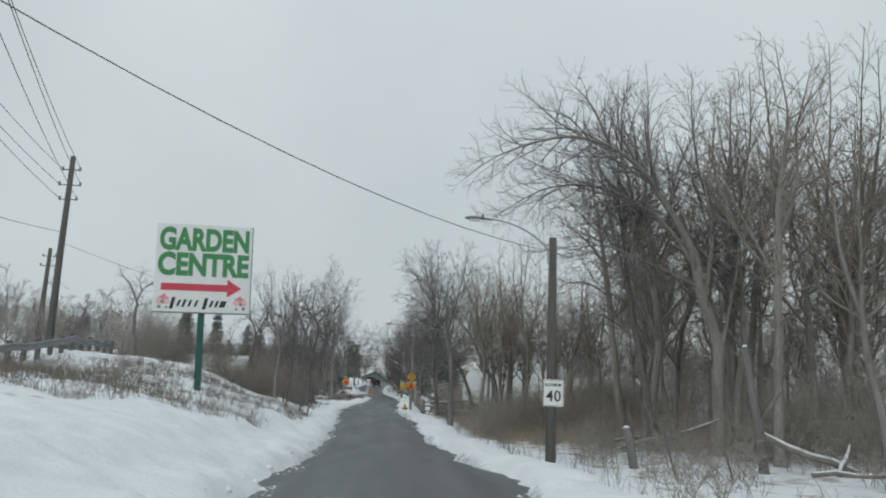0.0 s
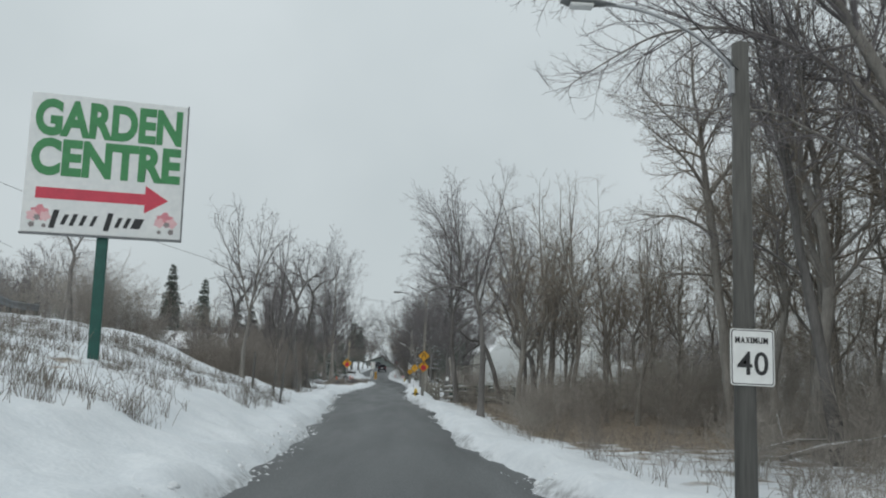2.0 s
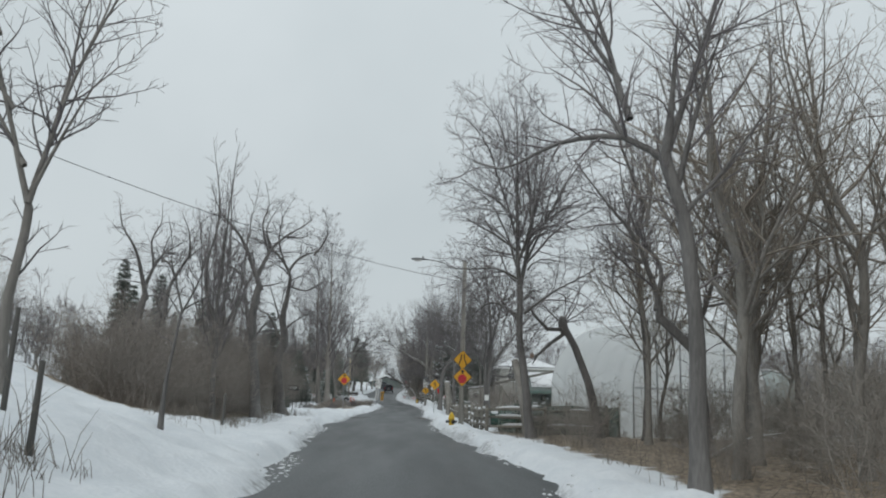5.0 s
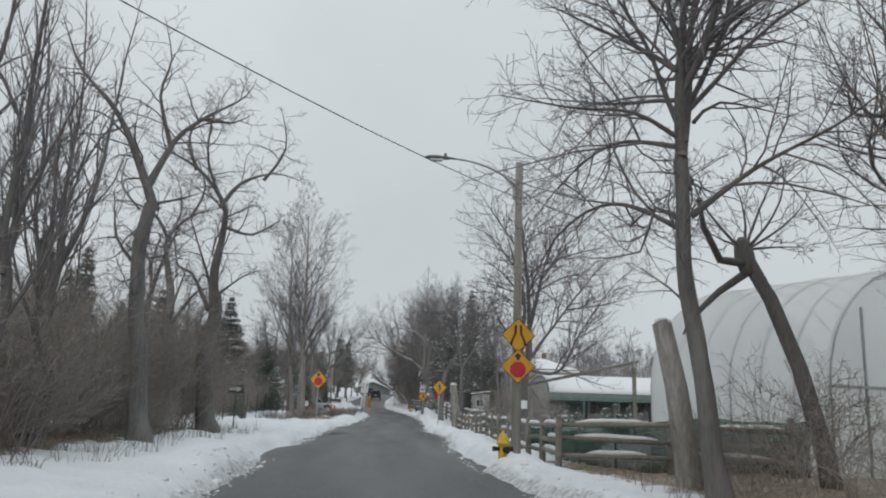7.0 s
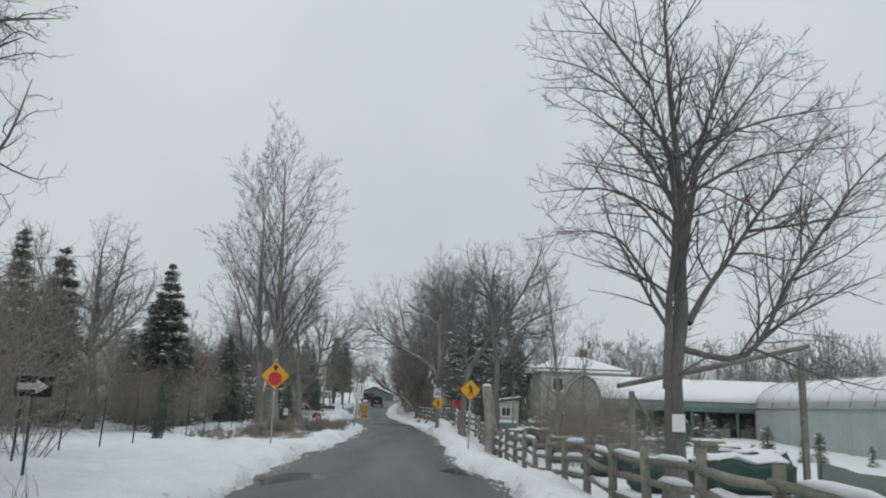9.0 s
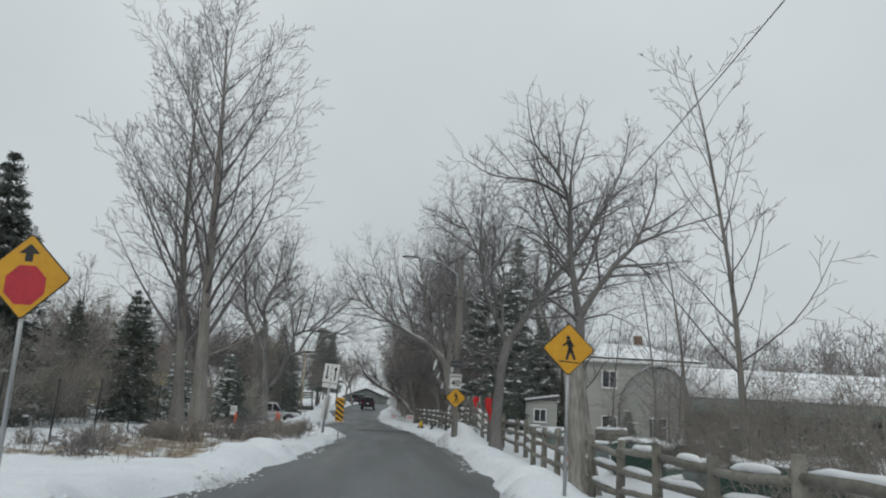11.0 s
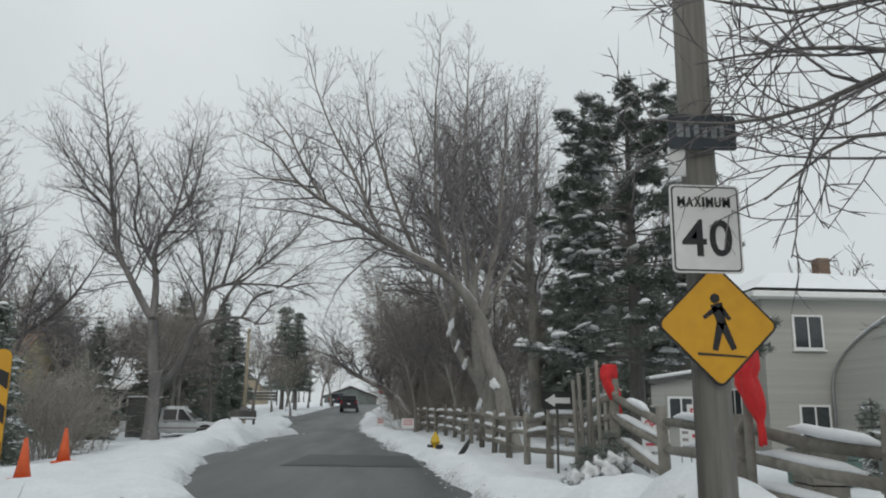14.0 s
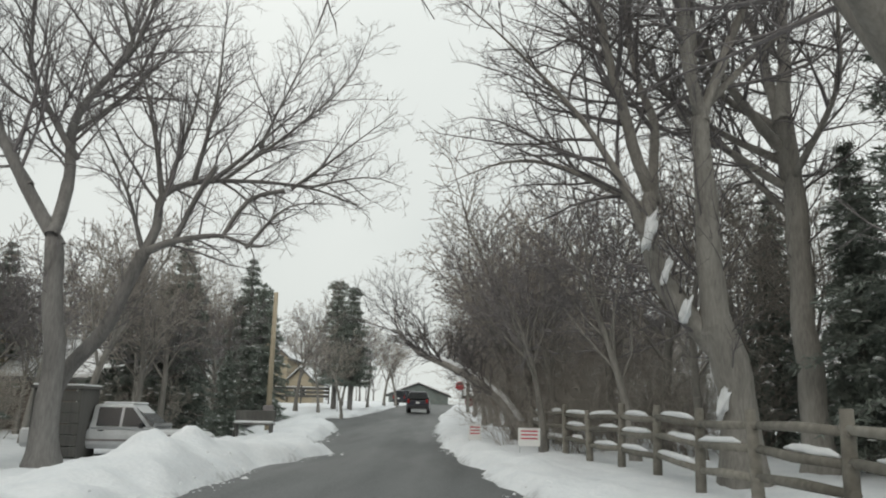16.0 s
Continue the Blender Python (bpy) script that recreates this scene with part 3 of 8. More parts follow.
def limb_tree(seed, limbs, trunk_mat=None, twig_mat=None, depth=0.4, snow=0.0, **kw):
    """A bare tree drawn as a trunk and limbs, each a radius and its bends as (x, z) or (x, y, z); all finer wood grows along them."""
    habit = dict(angle=(28, 62), reach=1.0, rise=0.3, kink=0.13, dense=1.0, twig=0.0055)
    habit.update(kw)
    rng = random.Random(seed)
    out = (([], []), ([], []), ([], []))
    made = []
    for i, (r0, *pts) in enumerate(limbs):
        if len(pts[0]) == 2:
            y0 = 0.0
            if made:
                near = min((q for path in made for q in path), key=lambda q: (q.x - pts[0][0]) ** 2 + (q.z - pts[0][1]) ** 2)
                y0 = near.y
            span = math.hypot(pts[-1][0] - pts[0][0], pts[-1][1] - pts[0][1])
            dy = rng.uniform(0.4, 1.0) * depth * span * (-1 if i % 2 else 1) if i else rng.uniform(-0.05, 0.05)
            pts = [(x, y0 + dy * (k / (len(pts) - 1)) ** 1.2, z) for k, (x, z) in enumerate(pts)]
        if i:
            # each limb roots a little way inside the wood that carries it
            p0, p1 = Vector(pts[0]), Vector(pts[1])
            pts = [tuple(p0 - (p1 - p0).normalized() * min(0.2, r0 * 1.2))] + list(pts[1:])
        path = bend_path(pts, 0.3 if i else 0.25)
        amp = 0.035 + 0.05 * min(r0 * 3, 1)
        jig = Vector((rng.uniform(0, 90), rng.uniform(0, 90), 0))
        path = [q + Vector((noise.noise(q * 0.9 + jig), noise.noise(q * 0.9 - jig), 0)) * amp * min(1, k / 4) for k, q in enumerate(path)]
        tip = pts[-1]
        follow = [l[0] for l in limbs[i + 1:] if math.hypot(l[1][0] - tip[0], l[1][-1] - tip[2]) < 0.45]
        end = max(follow) * 1.05 if follow else habit["twig"]
        n = len(path) - 1
        rad = [r0 + (end - r0) * (k / n) ** (0.85 if follow else 0.75) for k in range(n + 1)]
        if i == 0:
            rad = [r * (1 + 0.55 * math.exp(-2.2 * max(q.z, 0))) for r, q in zip(rad, path)]
        rad = [max(r, 0.006) * (1 + 0.12 * noise.noise(q * 1.7 + jig)) for r, q in zip(rad, path)]
        tube_raw(*out[0], [tuple(q) for q in path], rad, 10 if r0 > 0.15 else 7 if r0 > 0.08 else 5)
        if snow and i:
            k = 0
            while k < n - 1:
                j = min(n, k + rng.randrange(3, 9))
                d = path[j] - path[k]
                if rng.random() < snow and abs(d.z) < 0.8 * d.length and rad[j] > 0.02:
                    tube_raw(*out[2], [(q.x, q.y, q.z + w * 0.66) for q, w in zip(path[k:j + 1], rad[k:j + 1])], [w * (0.3 if e in (k, j) else 0.62) + 0.003 for e, w in enumerate(rad[k:j + 1], k)], 6)
                k = j
        sprout(rng, out, path, rad, 0, habit, 0.55 if i == 0 else 0.14)
        made.append(path)
    res = [mesh_from("trunk", *out[0], trunk_mat or BARK), mesh_from("crown", *out[1], twig_mat or TWIG)]
    if out[2][0]:
        res.append(mesh_from("snow", *out[2], SNOWCAP))
    return res


def wild_limbs(seed, h, r, spread, n=6, fork=0.42, lean=(0, 0), low=0.6):
    """Trunk and limbs of an unremarkable woodland tree."""
    rng = random.Random(seed)
    top = (lean[0] * h + rng.gauss(0, 0.2), lean[1] * h + rng.gauss(0, 0.2), fork * h)
    trunk = [(0, 0, -0.3)] + [(top[0] * f ** 1.4 + rng.gauss(0, 0.09), top[1] * f ** 1.4 + rng.gauss(0, 0.09), top[2] * f) for f in (0.35, 0.7)] + [top]
    limbs = [(r, *trunk)]
    a = rng.uniform(0, 6.28)
    for k in range(n):
        f = 1.0 if k < 2 else rng.uniform(low, 1.0)
        base = Vector(trunk[2]).lerp(Vector(top), max(0, (f - 0.7) / 0.3)) if f > 0.7 else Vector(trunk[1]).lerp(Vector(trunk[2]), (f - 0.35) / 0.35)
        a += 6.283 / n + rng.gauss(0, 0.5)
        reach = spread * (rng.uniform(0.25, 0.6) if k < 2 else rng.uniform(0.6, 1.1))
        zt = h * (rng.uniform(0.92, 1.02) if k < 2 else rng.uniform(0.62, 0.92))
        ox, oy = math.cos(a) * reach, math.sin(a) * reach
        pts = [tuple(base)] + [(base.x + ox * g + rng.gauss(0, 0.16), base.y + oy * g + rng.gauss(0, 0.16), base.z + (zt - base.z) * q) for g, q in ((0.42, 0.25), (0.72, 0.6), (1.0, 1.0))]
        limbs.append((r * (0.72 if k < 2 else rng.uniform(0.34, 0.52)), *pts))
    return limbs


class Kind:
    """Habit of a tree: per level the count, angle, length ratio, upward pull and wiggle of its branches."""

    def __init__(self, counts, angles, ratios, pull, wiggle, start, taper=0.35, twig=0.008, thin=0.62, light=False, trunk=1.0, top=0.1, fine=False):
        self.counts, self.angles, self.ratios, self.pull, self.wiggle, self.start = counts, angles, ratios, pull, wiggle, start
        self.taper, self.twig, self.thin, self.trunk, self.top = taper, twig, thin, trunk, top
        self.segs, self.sides = ((5, 4, 2, 1, 1, 1), (5, 3, 3, 3, 3, 3)) if light else ((10, 9, 6, 3, 2, 1), (10, 7, 4, 3, 3, 3)) if fine else ((9, 7, 4, 2, 1, 1), (9, 6, 3, 3, 3, 3))


def grow(rng, kind, out, p, d, length, r, level, bend=None, limbs=None, snow=0.0):
    segs = kind.segs[min(level, 5)]
    pts, rad = [tuple(p)], [r]
    d = Vector(d).normalized()
    p = Vector(p)
    end = r * kind.top if level == 0 else kind.twig * 0.7
    curl = Vector((0, 0, 0))
    wig = kind.wiggle[min(level, len(kind.wiggle) - 1)]
    pull = kind.pull[min(level, len(kind.pull) - 1)]
    dirs = [d.copy()]
    for i in range(segs):
        curl = curl * 0.55 + Vector((rng.gauss(0, wig), rng.gauss(0, wig), rng.gauss(0, wig * 0.7)))
        d = d + curl + Vector((0, 0, pull / segs))
        if bend is not None:
            d = d + Vector(bend) / segs
        d.normalize()
        p = p + d * (length / segs)
        pts.append(tuple(p))
        rad.append(r + (end - r) * ((i + 1) / segs) ** (0.8 if level else 0.7))
        dirs.append(d.copy())
    if level == 0:
        rad[0] *= 1.35
    sides = kind.sides[min(level, 5)]
    V, F = out[0] if level == 0 or (level == 1 and kind.trunk < 1) else out[1]
    if segs == 1 and level >= len(kind.counts):
        spike_raw(V, F, pts[0], pts[1], r * 1.25)
        return
    if level == 0 and kind.top > 0.3:
        # rounded-off end of the bole between its limbs
        pts.append(tuple(p + d * end * 0.9))
        rad.append(end * 0.25)
        tube_raw(V, F, pts, rad, sides)
        pts.pop()
        rad.pop()
        if not limbs:
            grow(rng, kind, out, p - d * end * 0.3, d, length * kind.ratios[0] * rng.uniform(0.9, 1.1), end * 0.92, 1, None, None, snow)
    else:
        tube_raw(V, F, pts, rad, sides)
    if snow and level in (1, 2):
        # snow lying along the upper side of flat limbs
        i = 0
        while i < segs:
            j = min(segs, i + rng.randrange(1, 4))
            if rng.random() < snow and all(abs(q.z) < 0.72 for q in dirs[i:j + 1]) and rad[j] > 0.016:
                tube_raw(*out[2], [(q[0], q[1], q[2] + w * 0.62) for q, w in zip(pts[i:j + 1], rad[i:j + 1])], [w * (0.35 if k in (i, j) else 0.68) + 0.004 for k, w in enumerate(rad[i:j + 1], i)], 5)
            i = j
    if level >= len(kind.counts):
        return
    if limbs:
        for t, cd, cl, k, cb in limbs:
            f = t * segs
            i = min(int(f), segs - 1)
            grow(rng, kind, out, Vector(pts[i]).lerp(Vector(pts[i + 1]), f - i), cd, cl, r * k, 1, cb, None, snow)
    n = kind.counts[level]
    if level == 0 and limbs:
        n = n // 3
    n = int(round(n * rng.uniform(0.85, 1.2)))
    az = rng.uniform(0, 6.28)
    st = kind.start[min(level, len(kind.start) - 1)]
    for c in range(n):
        t = st + (1 - st) * (c + rng.uniform(0.1, 0.9)) / n
        f = t * segs
        i = min(int(f), segs - 1)
        q = Vector(pts[i]).lerp(Vector(pts[i + 1]), f - i)
        rr = rad[i] + (rad[i + 1] - rad[i]) * (f - i)
        az += 2.4 + rng.gauss(0, 0.5)
        s, w = frame_of(dirs[i])
        ang = radians(kind.angles[min(level, len(kind.angles) - 1)] * rng.uniform(0.7, 1.25))
        cd = dirs[i] * math.cos(ang) + (s * math.cos(az) + w * math.sin(az)) * math.sin(ang)
        ratio = kind.ratios[min(level, len(kind.ratios) - 1)]
        fall = 0.15 if kind.trunk < 1 and level == 0 else 0.55
        cl = length * ratio * (1.05 - fall * (t - st) / (1.001 - st)) * rng.uniform(0.75, 1.2)
        cr = max(min(rr * kind.thin, r * 0.6), kind.twig)
        grow(rng, kind, out, q, cd, cl, cr, level + 1, None, None, snow)


OAK = Kind((7, 13, 10, 7), (40, 46, 46, 42), (1.2, 0.40, 0.5, 0.62), (0.05, 0.38, 0.12, 0.03), (0.05, 0.15, 0.18, 0.16), (0.55, 0.2, 0.08, 0.05), taper=0.2, twig=0.0078, thin=0.62, trunk=0.42, top=0.55)
POPLAR = Kind((24, 10, 6, 3), (44, 38, 38, 34), (0.44, 0.38, 0.46, 0.6), (0.02, 0.62, 0.3, 0.2), (0.015, 0.06, 0.09, 0.1), (0.2, 0.12, 0.1, 0.08), taper=0.2, twig=0.0085, thin=0.42)
SLIM = Kind((12, 6, 5, 3), (30, 34, 36, 36), (0.45, 0.42, 0.45, 0.5), (0.05, 0.3, 0.2, 0.1), (0.03, 0.07, 0.1, 0.1), (0.22, 0.15, 0.15, 0.15), taper=0.25, twig=0.0058, thin=0.5)
LARCH = Kind((20, 4, 3), (46, 44, 40), (0.3, 0.35, 0.5), (0.03, 0.5, 0.2), (0.015, 0.06, 0.1), (0.25, 0.25, 0.2), taper=0.25, twig=0.006, thin=0.4)
SHRUB = Kind((0, 8, 6), (32, 42, 48), (0.5, 0.52, 0.55), (0.1, 0.1, 0.02), (0.12, 0.18, 0.24), (0.15, 0.12, 0.1), taper=0.4, twig=0.0058, light=True, trunk=0.99)
FARTREE = Kind((7, 9, 7, 3), (38, 44, 44, 40), (1.05, 0.42, 0.5, 0.6), (0.05, 0.4, 0.12, 0.05), (0.05, 0.14, 0.16, 0.15), (0.5, 0.18, 0.08, 0.05), taper=0.22, twig=0.0145, thin=0.58, light=True, trunk=0.45, top=0.5)


def bare_tree(seed, kind, height, radius, lean=(0, 0), bend=None, stems=1, trunk_mat=None, twig_mat=None, limbs=None, snow=0.0):
    """Meshes of a leafless tree: trunk with limbs, the crown of finer branches, and snow on the limbs."""
    rng = random.Random(seed)
    out = (([], []), ([], []), ([], []))
    for s in range(stems):
        a = rng.uniform(0, 6.28)
        sp = 0.0 if stems == 1 else 0.16
        d = (lean[0] + sp * math.cos(a), lean[1] + sp * math.sin(a), 1)
        off = 0.0 if stems == 1 else radius * 0.9
        h = height * kind.trunk * (rng.uniform(0.85, 1.0) if s else 1.0)
        grow(rng, kind, out, (off * math.cos(a), off * math.sin(a), -0.25), d, h, radius, 0, bend, limbs, snow)
    res = [mesh_from("trunk", *out[0], trunk_mat or BARK), mesh_from("crown", *out[1], twig_mat or TWIG)]
    if out[2][0]:
        res.append(mesh_from("snow", *out[2], SNOWCAP))
    return res


def place_tree(meshes, x, y, rz=0.0, scale=1.0, label="", group="", name="tree", category="tree", z=None, squash=1.0):
    ob = thing(name, x, y, gz(x, y) if z is None else z, label, category, group, rz)
    ob.scale = (scale, scale, scale * squash)
    for nm, me in zip(("trunk", "crown", "snow"), meshes):
        c = new(nm, me)
        c.parent = ob
        if nm == "snow":
            tagged(c, "snow lying along the limbs", kind="stuff")
    return ob


def shrub_mesh(seed, height, stems, twig_mat, width=0.5):
    """Meshes of a leafless bush: its stems and its twigs."""
    rng = random.Random(seed)
    out = (([], []), ([], []))
    for s in range(stems):
        a, q = rng.uniform(0, 6.28), rng.uniform(0, width)
        grow(rng, SHRUB, out, (q * math.cos(a), q * math.sin(a), -0.1), (0.75 * math.cos(a) * rng.random(), 0.75 * math.sin(a) * rng.random(), 1), height * rng.uniform(0.5, 1.0), rng.uniform(0.010, 0.018), 1)
    return [mesh_from("stem", *out[0], twig_mat), mesh_from("crown", *out[1], twig_mat)]


def open_slope(x, y):
    """The snowy hollow beside the thicket, where nothing tall grows."""
    return 42 < y < 125 and -0.66 < (x - 0.25) / (y - 39.9) < -0.45


BANK = []


def place_shrub(meshes, x, y, rz, scale, label, group, far=False):
    """A bush of its own, or, far off, one more clump of the brush that is joined at the end."""
    if open_slope(x, y):
        return None
    if far:
        BANK.append((meshes, x, y, rz, scale))
        return None
    ob = thing("bush", x, y, gz(x, y), label, "bush", group, rz)
    ob.scale = (scale, scale, scale)
    for nm, me in zip(("stem", "crown"), meshes):
        c = new(nm, me)
        c.parent = ob
    return ob


def join_brush(name, material, label):
    """All the far brush as one tangle."""
    vs, fs, n0 = [], [], 0
    for meshes, x, y, rz, k in BANK:
        for me in meshes:
            co = np.zeros(len(me.vertices) * 3)
            me.vertices.foreach_get("co", co)
            co = co.reshape(-1, 3) * k
            c, e = math.cos(radians(rz)), math.sin(radians(rz))
            vs.append(np.stack([co[:, 0] * c - co[:, 1] * e + x, co[:, 0] * e + co[:, 1] * c + y, co[:, 2] + gz(x, y)], 1))
            fs.extend([tuple(i + n0 for i in p.vertices) for p in me.polygons])
            n0 += len(co)
    tagged(new(name, mesh_from(name, np.concatenate(vs).tolist(), fs, material)), label, "brush", kind="stuff")


def conifer(seed, height, width, needle, snow=0.0, droop=0.25, base=0.08, tiers=None, tuft=0.18, ragged=0.5, inner=0.2, dense=26, blades=7, hang=-0.25, power=0.8, pad_size=1.0):
    """Trunk, needle boughs and snow pads of an evergreen."""
    rng = random.Random(seed)
    TV, TF, NV, NF, SV, SF = [], [], [], [], [], []
    tube_raw(TV, TF, [(0, 0, -0.2), (0.02, 0, height * 0.5), (0, 0.02, height)], [height * 0.02 + 0.03, height * 0.012 + 0.02, 0.012], 7)
    tiers = tiers or int(height * 3.0)
    for t in range(tiers):
        f = (t + rng.random() * 0.7) / tiers
        z = height * (base + (1 - base) * f)
        reach = width * (1 - f) ** power * rng.uniform(1 - ragged, 1.08) + 0.08
        nb = 6 if f < 0.8 else 5
        a0 = rng.uniform(0, 6.28)
        for b in range(nb):
            a = a0 + 6.283 * b / nb + rng.gauss(0, 0.25)
            L = reach * rng.uniform(0.7, 1.1)
            ca, sa = math.cos(a), math.sin(a)
            up = 0.25 * (f - 0.3)
            ends = [(ca * L * q, sa * L * q, z + L * (up * q - droop * q * q)) for q in (0, 0.5, 1.0)]
            tube_raw(TV, TF, ends, [0.022, 0.014, 0.006], 3)
            k = max(6, int(L * dense))
            for j in range(k):
                q = inner + (1 - inner) * (j + rng.random()) / k
                w = L * 0.34 * (1.15 - q) + 0.06
                s = rng.uniform(-1, 1) * w
                cx, cy = ca * L * q - sa * s, sa * L * q + ca * s
                cz = z + L * (up * q - droop * q * q) + rng.gauss(0, 0.05) - abs(s) * 0.25
                # a spray: slim blades pointing outwards and hanging a little
                for _ in range(blades):
                    th, ph = a + rng.gauss(0, 1.0), rng.gauss(hang, 0.5)
                    lx_, ly_, lz_ = math.cos(th) * math.cos(ph), math.sin(th) * math.cos(ph), math.sin(ph)
                    le, wd = tuft * rng.uniform(0.7, 1.4), tuft * rng.uniform(0.1, 0.2)
                    ox, oy, oz = cx + rng.gauss(0, tuft * 0.3), cy + rng.gauss(0, tuft * 0.3), cz + rng.gauss(0, tuft * 0.25)
                    tz = rng.uniform(-wd, wd)
                    i = len(NV)
                    NV.extend([(ox - ly_ * wd, oy + lx_ * wd, oz + tz), (ox + ly_ * wd, oy - lx_ * wd, oz - tz), (ox + lx_ * le, oy + ly_ * le, oz + lz_ * le)])
                    NF.append((i, i + 1, i + 2))
                if rng.random() < snow and q > 0.45:
                    i = len(SV)
                    rr, hh = rng.uniform(0.06, 0.16) * pad_size, rng.uniform(0.02, 0.05) * pad_size
                    tx, ty = rng.gauss(0, 0.15), rng.gauss(0, 0.15)
                    for rf, zf in ((1.0, 0.0), (0.85, 0.55), (0.45, 0.9)):
                        for e in range(7):
                            ux, uy = math.cos(e * 0.8976) * rr * rf * rng.uniform(0.65, 1.35), math.sin(e * 0.8976) * rr * rf * rng.uniform(0.65, 1.35)
                            SV.append((cx + ux, cy + uy, cz + 0.03 + hh * zf * 1.6 + ux * tx + uy * ty))
                    SV.append((cx, cy, cz + 0.03 + hh * 1.6))
                    for q_ in (0, 7):
                        SF.extend([(i + q_ + e, i + q_ + (e + 1) % 7, i + q_ + 7 + (e + 1) % 7, i + q_ + 7 + e) for e in range(7)])
                    SF.extend([(i + 14 + e, i + 14 + (e + 1) % 7, i + 21) for e in range(7)] + [tuple(i + e for e in range(6, -1, -1))])
    res = [mesh_from("trunk", TV, TF, BARKDARK), mesh_from("foliage", NV, NF, needle, False)]
    if SV:
        res.append(mesh_from("snow", SV, SF, SNOWCAP))
    return res


def place_conifer(meshes, x, y, label, rz=0.0, scale=1.0, z=None, group="", name="conifer_tree"):
    ob = thing(name, x, y, gz(x, y) if z is None else z, label, "conifer", group, rz)
    ob.scale = (scale, scale, scale)
    for nm, me in zip(("trunk", "foliage", "snow"), meshes):
        c = new(nm, me)
        c.parent = ob
        if nm == "snow":
            tagged(c, "pads of snow on the boughs", kind="stuff")
    return ob


# single trees that stand out: radius, then the bends of each limb
MAPLE_LIMBS = ((0.16, (0, -0.3), (-0.3, 2.1), (-0.5, 3.7), (-0.5, 5.3)),
    (0.104, (-0.5, 5.3), (-0.7, 6.6), (-0.8, 8.1), (-1.0, 11.7)),
    (0.104, (-0.5, 5.4), (-0.2, 6.6), (0.1, 8.1), (0.8, 11.8)),
    (0.072, (-0.6, 6.3), (-0.3, 7.5), (-0.2, 10.8)),
    (0.056, (-0.5, 4.2), (-0.9, 4.5), (-1.1, 3.8), (-1.9, 3.7)),
    (0.048, (-0.6, 5.6), (-1.4, 5.9), (-2.4, 5.8), (-3.6, 5.8)),
    (0.056, (-0.8, 6.6), (-1.4, 7.1), (-2.8, 7.9)),
    (0.064, (-0.3, 4.4), (0.6, 5.1), (1.8, 5.8), (3.0, 6.7)),
    (0.04, (-0.2, 6.0), (0.3, 6.4), (1.6, 6.3)),
    (0.056, (-0.1, 7.2), (0.8, 8.1), (2.3, 8.9)),
    (0.048, (-0.7, 7.5), (-1.5, 8.3), (-2.8, 9.2)))
FORK_LIMBS = ((0.235, (0, -0.3), (-0.0, 2.6), (0.2, 4.0), (0.2, 5.0)),
    (0.13, (0.2, 4.9), (0.1, 6.7), (-0.3, 9.2), (-0.5, 10.8), (-0.7, 11.7)),
    (0.12, (0.2, 5.0), (0.6, 6.4), (1.0, 8.0), (2.0, 10.2), (2.6, 11.3)),
    (0.11, (-0.1, 2.6), (-0.2, 4.1), (-0.2, 6.1), (-0.8, 8.0), (-1.4, 9.8)),
    (0.085, (0.4, 3.9), (1.2, 5.0), (2.6, 6.8), (4.6, 9.2)),
    (0.075, (0.2, 3.3), (1.4, 3.2), (2.3, 4.9), (3.6, 6.9), (4.8, 7.9)),
    (0.045, (1.4, 3.2), (2.5, 4.0), (4.1, 5.2)),
    (0.05, (-0.3, 4.1), (-0.9, 4.9), (-1.6, 5.4), (-2.8, 5.3)),
    (0.05, (-0.2, 5.3), (-0.9, 6.2), (-1.6, 6.5), (-2.8, 6.4)),
    (0.05, (-0.2, 6.0), (-1.0, 7.1), (-2.0, 7.7), (-2.8, 8.0)))
BEHIND_STUMP_LIMBS = ((0.165, (0, -0.3), (0, 2.2), (-0.0, 3.6), (-0.0, 4.3)),
    (0.115, (-0.0, 4.3), (-0.3, 5.9), (-0.4, 7.2), (-0.8, 8.0), (-1.5, 8.7), (-1.8, 9.9)),
    (0.115, (-0.0, 4.3), (0.6, 5.2), (1.2, 6.0), (1.7, 6.5), (2.1, 7.3), (2.5, 8.5), (2.6, 9.6)),
    (0.06, (-0.4, 7.2), (-0.4, 8.4), (-0.2, 9.5)),
    (0.055, (1.1, 5.8), (2.0, 6.0), (3.6, 6.3)),
    (0.05, (1.7, 6.5), (2.8, 7.0), (4.1, 7.4)),
    (0.055, (-0.1, 5.2), (-0.9, 6.3), (-1.8, 6.8), (-2.5, 6.6)),
    (0.055, (-0.5, 7.4), (-1.4, 7.8), (-2.5, 7.8), (-3.4, 8.2)),
    (0.05, (-0.8, 8.0), (-0.7, 9.0), (-0.8, 9.8)),
    (0.065, (-0.0, 4.2), (-0.6, 4.6), (-1.2, 4.9), (-1.9, 5.4)),
    (0.05, (-0.3, 5.9), (0.3, 6.8), (0.8, 8.1)),
    (0.04, (0.0, 4.2), (0.8, 4.4), (1.5, 4.0)))
